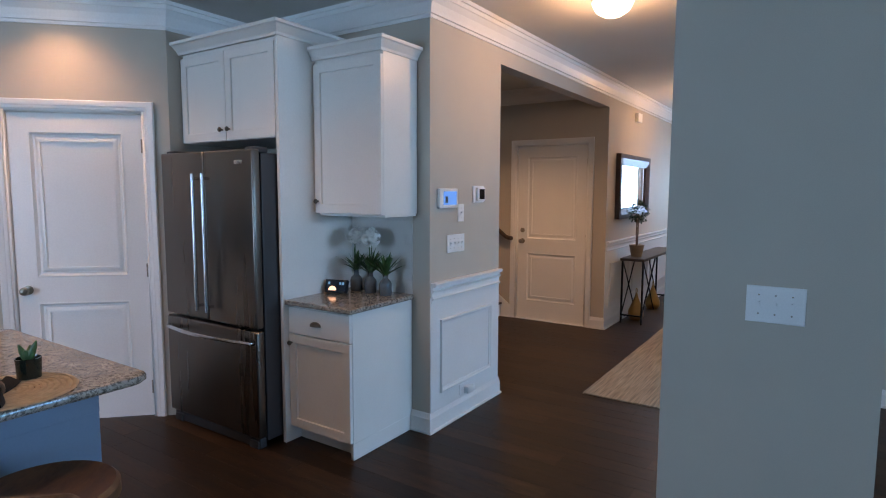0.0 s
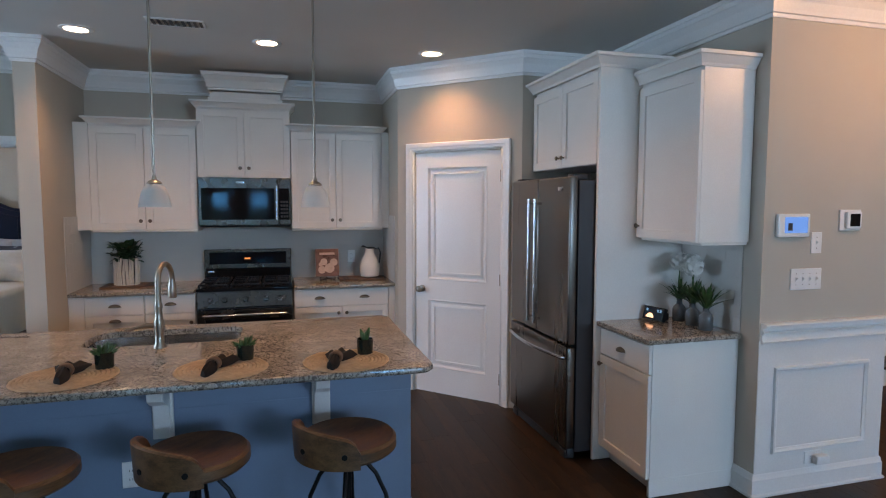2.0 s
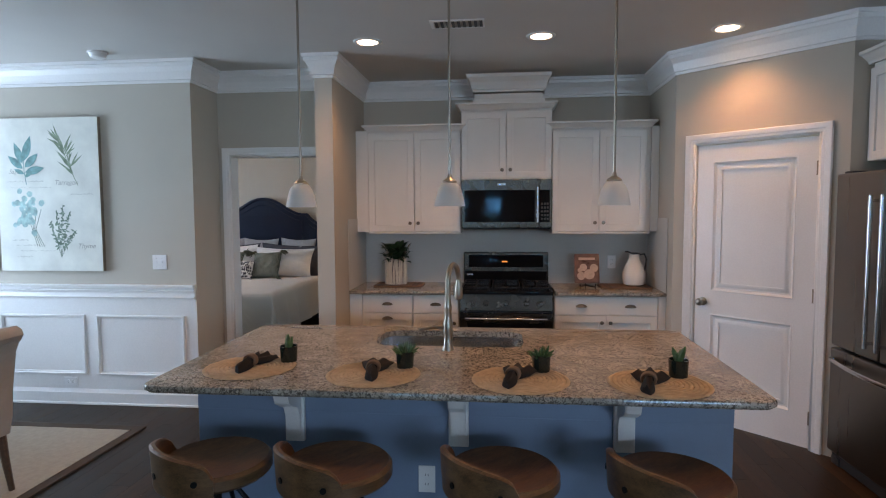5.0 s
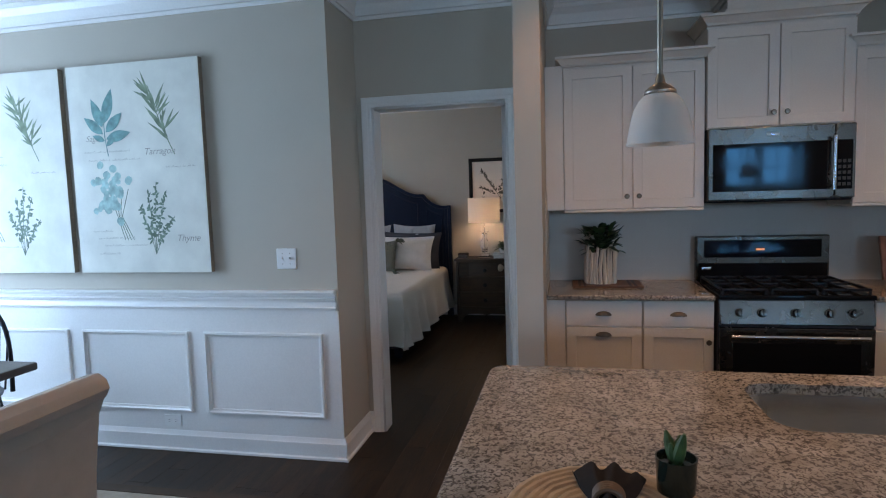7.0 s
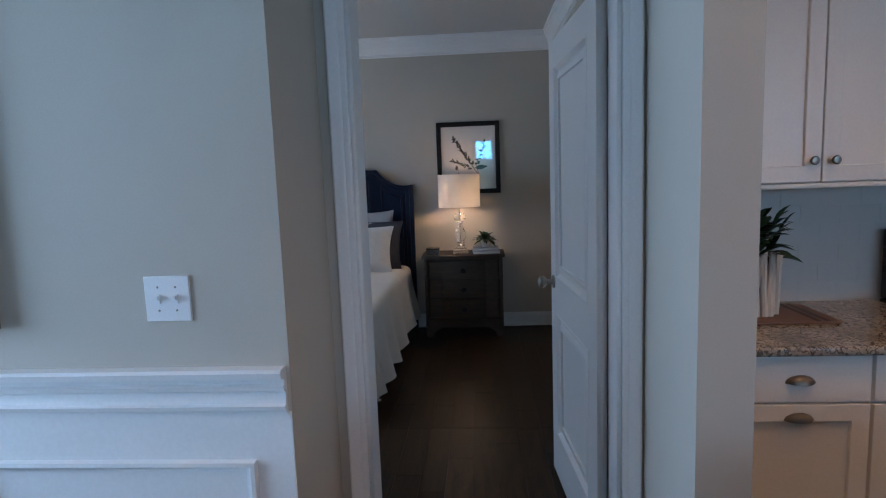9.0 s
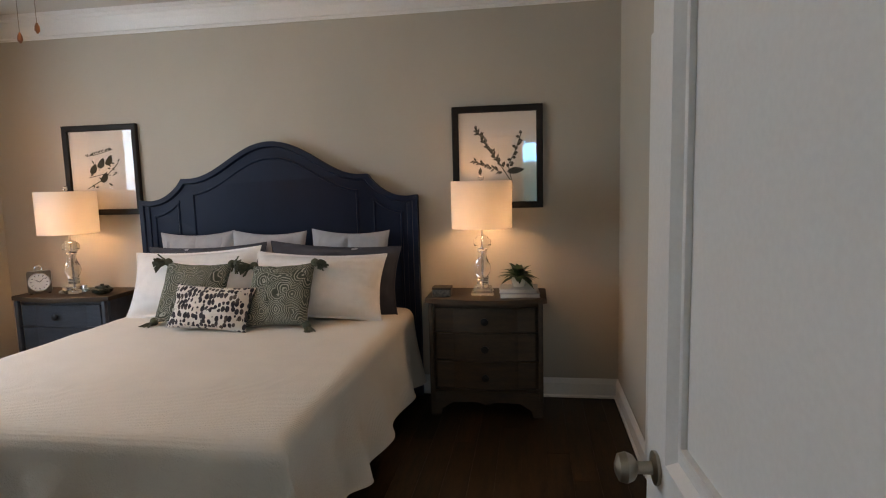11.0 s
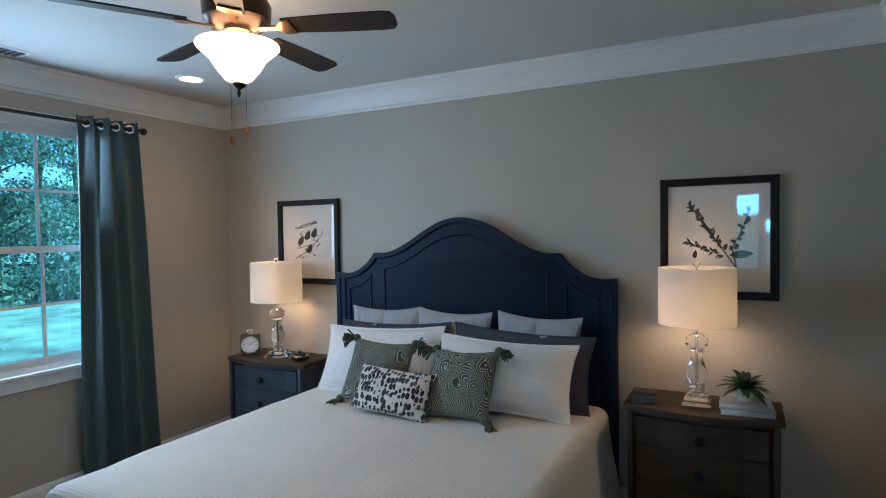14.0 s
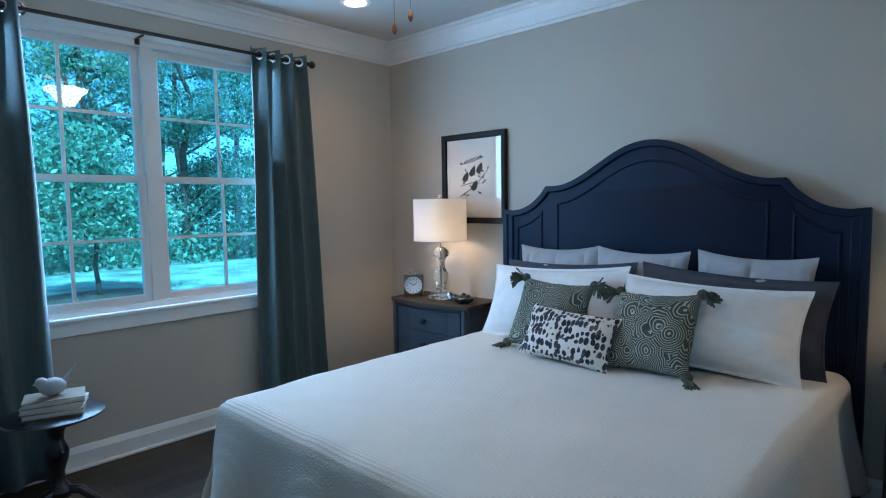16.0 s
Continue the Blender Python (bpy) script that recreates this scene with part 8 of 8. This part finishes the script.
def tree(x, y, height, spread, trunk_r, seed, fol, label, low=0.3):
    rng = random.Random(seed)
    t = thing("tree", (x, y, -0.25), label, "tree", "trees behind the house")
    pts = [(x + rng.uniform(-.12, .12) * k, y + rng.uniform(-.12, .12) * k, -0.3 + height * 0.9 * k / 5) for k in range(6)]
    part("trunk", BM().tube(pts, [trunk_r * (1 - 0.16 * k) for k in range(6)], 8), BARK, t)
    tips = []
    for i in range(16):
        f = rng.uniform(low, 0.92)
        base = Vector(pts[0]).lerp(Vector(pts[-1]), f)
        a = rng.uniform(0, 6.28)
        L = spread * (1.15 - f) * rng.uniform(0.7, 1.15)
        e = base + Vector((math.cos(a) * L, math.sin(a) * L, L * rng.uniform(0.05, 0.5)))
        part("limb", BM().tube([base, base.lerp(e, 0.5) + Vector((0, 0, 0.1)), e], [trunk_r * 0.35, trunk_r * 0.2, trunk_r * 0.07], 5), BARK, t)
        for k in range(7):
            tips.append(base.lerp(e, rng.uniform(0.35, 1.05)) + Vector((rng.gauss(0, .25), rng.gauss(0, .25), rng.gauss(0, .2))))
    g = np.random.RandomState(seed)
    n = 7600 if height < 5 else 10500
    c = np.array([tuple(p) for p in tips])[g.randint(0, len(tips), n)] + g.normal(0, 0.30, (n, 3)) * np.array([1, 1, 0.6])
    d = g.normal(0, 1, (n, 3))
    d /= np.linalg.norm(d, axis=1)[:, None]
    e = np.cross(d, g.normal(0, 1, (n, 3)))
    e /= np.linalg.norm(e, axis=1)[:, None]
    s = g.uniform(0.035, 0.082, (n, 1)) * (1 if height < 5 else 1.12)
    v = np.stack([c - d * s, c + e * s * 0.5, c + d * s, c - e * s * 0.5], 1).reshape(-1, 3)
    me = bpy.data.meshes.new("crown")
    me.from_pydata(v.tolist(), [], np.arange(n * 4).reshape(-1, 4).tolist())
    me.materials.append(fol)
    o = new("crown", me)
    o.parent = t
    o.matrix_parent_inverse = wm(t).inverted()
    return t


tree(-8.6, -14.5, 3.6, 1.5, 0.05, 1, FOL[1], "young leafy tree standing in a mulch ring on the lawn", low=0.35)
solid("mulch_ring", BM().lathe([(1.3, -0.25), (0.9, -0.22), (0.001, -0.20)], (-8.6, -14.5, 0), 28), MULCH, "round brown mulch bed under the young tree", "mulch bed")
k = 2
for x, y, h, s in ((-4.5, -21, 9, 3.0), (-7.5, -22.5, 11, 3.2), (-10.5, -21, 9, 3.0), (-13.5, -22, 10, 3.2), (-16.5, -20, 9, 3.0), (-20, -22, 11, 3.4), (-2, -23, 10, 3.2), (-12, -26, 13, 3.6), (-6, -27, 13, 3.6), (-18, -27, 13, 3.8), (-24, -25, 12, 3.6), (1.5, -26, 12, 3.4), (-9, -25, 12, 3.4), (-15, -25.5, 13, 3.4), (-21.5, -29, 14, 4.0), (-26, -30, 14, 4), (-3, -31, 15, 4.2), (-8, -31.5, 15, 4.2), (-12.5, -31, 16, 4.2), (-17, -33, 16, 4.4), (-24, -35, 17, 4.6), (-30, -34, 16, 4.6), (1, -33, 15, 4.2)):
    tree(x, y, h, s, 0.16, k, FOL[k % 3], "tall leafy tree at the edge of the woods", low=0.06)
    k += 1
g = np.random.RandomState(5)
n = 16000
c = np.stack([g.uniform(-34, 6, n), g.uniform(-24, -19.6, n), -0.25 + np.abs(g.normal(0, 0.55, n))], 1)
d = g.normal(0, 1, (n, 3))
d /= np.linalg.norm(d, axis=1)[:, None]
e = np.cross(d, g.normal(0, 1, (n, 3)))
e /= np.linalg.norm(e, axis=1)[:, None]
s = g.uniform(0.07, 0.15, (n, 1))
me = bpy.data.meshes.new("undergrowth")
me.from_pydata(np.stack([c - d * s, c + e * s * 0.5, c + d * s, c - e * s * 0.5], 1).reshape(-1, 3).tolist(), [], np.arange(n * 4).reshape(-1, 4).tolist())
me.materials.append(FOL[0])
tagged(new("undergrowth", me), "low green undergrowth along the edge of the woods", "bushes", kind="stuff")

# ---- tiles of the backsplash and planks of the floor ----
structure_bs = structure("trim_backsplash", BM().box(XK + 0.001, XK + 0.006, YL + 0.001, YR - 0.001, CT - 0.03, 1.384), GROUT, "pale grey tiled backsplash")
bs_side = structure("trim_backsplash_side", BM().box(XK + 0.013, -4.56, YR - 0.006, YR - 0.001, CT, 1.50).box(XK + 0.013, -4.56, YL + 0.001, YL + 0.006, CT, 1.50), GROUT, "pale grey tiled side splash")
bs_right = structure("trim_backsplash_flowers", BM().box(-2.66, -2.15, YF - 0.006, YF - 0.001, CT - 0.015, 1.385), GROUT, "pale tiled splash behind the flowers")


def tiles(parent, M, u0, u1, v0, v1, tw=0.152, th=0.0765):
    mesh_of = {}
    row, v = 0, v0
    while v < v1 - 0.004:
        hh = min(th, v1 - v) - 0.0008
        u = u0 - (tw / 2 if row % 2 else 0)
        while u < u1 - 0.004:
            a, c = max(u, u0), min(u + tw, u1) - 0.0008
            if c - a > 0.006 and hh > 0.006:
                key = (round(c - a, 3), round(hh, 3))
                if key not in mesh_of:
                    mesh_of[key] = BM().prism(rect(0, 0, key[0], key[1]), 0.0, 0.002, bevel=0.0005).mesh("tile", TILE)
                o = new("tile", mesh_of[key])
                o.matrix_basis = M @ Matrix.Translation((a, v, 0))
                o.parent = parent
            u += tw
        v += th
        row += 1


tiles(structure_bs, at_x(XK + 0.005), YL + 0.012, YR - 0.012, CT + 0.001, 1.366)
tiles(bs_side, at_y(YR - 0.005), XK + 0.012, -4.562, CT + 0.001, 1.50)
tiles(bs_side, on_wall((0, YL + 0.005, 0), (1, 0, 0), (0, 1, 0)), XK + 0.012, -4.562, CT + 0.001, 1.50)
tiles(bs_right, at_y(YF - 0.005), -2.658, -2.152, CT - 0.014, 1.385)

floor_ob = bpy.data.objects["floor"]
PW, PL = 0.127, 1.22
plank_meshes = {}
rest = {}


def plank_mesh(L, W):
    key = (round(L, 3), round(W, 3))
    if key not in plank_meshes:
        plank_meshes[key] = BM().prism([(0, 0), (key[0], 0), (key[0], key[1]), (0, key[1])], -0.006, 0.0, bevel=0.0004).mesh("plank", FLOORW)
    return plank_meshes[key]


rv, rf = [], []
count = 0
rng = random.Random(77)


def lay(x0, x1, y0, y1, near):
    """Planks along x between x0 and x1."""
    global count
    y = y0
    while y < y1 - 0.01:
        w = min(PW, y1 - y) - 0.0014
        x = x0 - rng.random() * PL
        while x < x1 - 0.01:
            a, c = max(x, x0), min(x + PL, x1) - 0.0014
            if c - a > 0.02:
                if near(0.5 * (a + c), y) and count < 300:
                    o = new("plank", plank_mesh(c - a, w))
                    o.matrix_basis = Matrix.Translation((a, y, 0))
                    o.parent = floor_ob
                    count += 1
                else:
                    i = len(rv)
                    rv.extend([(a, y, 0), (c, y, 0), (c, y + w, 0), (a, y + w, 0), (a, y, -.004), (c, y, -.004), (c, y + w, -.004), (a, y + w, -.004)])
                    rf.extend([(i, i + 1, i + 2, i + 3), (i, i + 4, i + 5, i + 1), (i + 1, i + 5, i + 6, i + 2), (i + 2, i + 6, i + 7, i + 3), (i + 3, i + 7, i + 4, i)])
            x += PL
        y += PW


lay(-6.0, EX, SY, 9.5, lambda x, y: -3.9 < x < -1.0 and -3.2 < y < 4.2 and not (-3.0 < x < -2.3 and -1.2 < y < 0.8))
lay(BX, -6.0, BS, BN, lambda x, y: False)
me = bpy.data.meshes.new("planks")
me.from_pydata(rv, [], rf)
FLOORI = FLOORW.copy()
FLOORI.name = "floor_dark_wood_far"
_n = FLOORI.node_tree
_oi = [q for q in _n.nodes if q.bl_idname == "ShaderNodeObjectInfo"][0]
_ge = _n.nodes.new("ShaderNodeNewGeometry")
for lk in list(_n.links):
    if lk.from_node == _oi:
        _n.links.new(_ge.outputs["Random Per Island"], lk.to_socket)
me.materials.append(FLOORI)
pk = new("planks", me)
pk.parent = floor_ob
tagged(pk, kind="stuff")
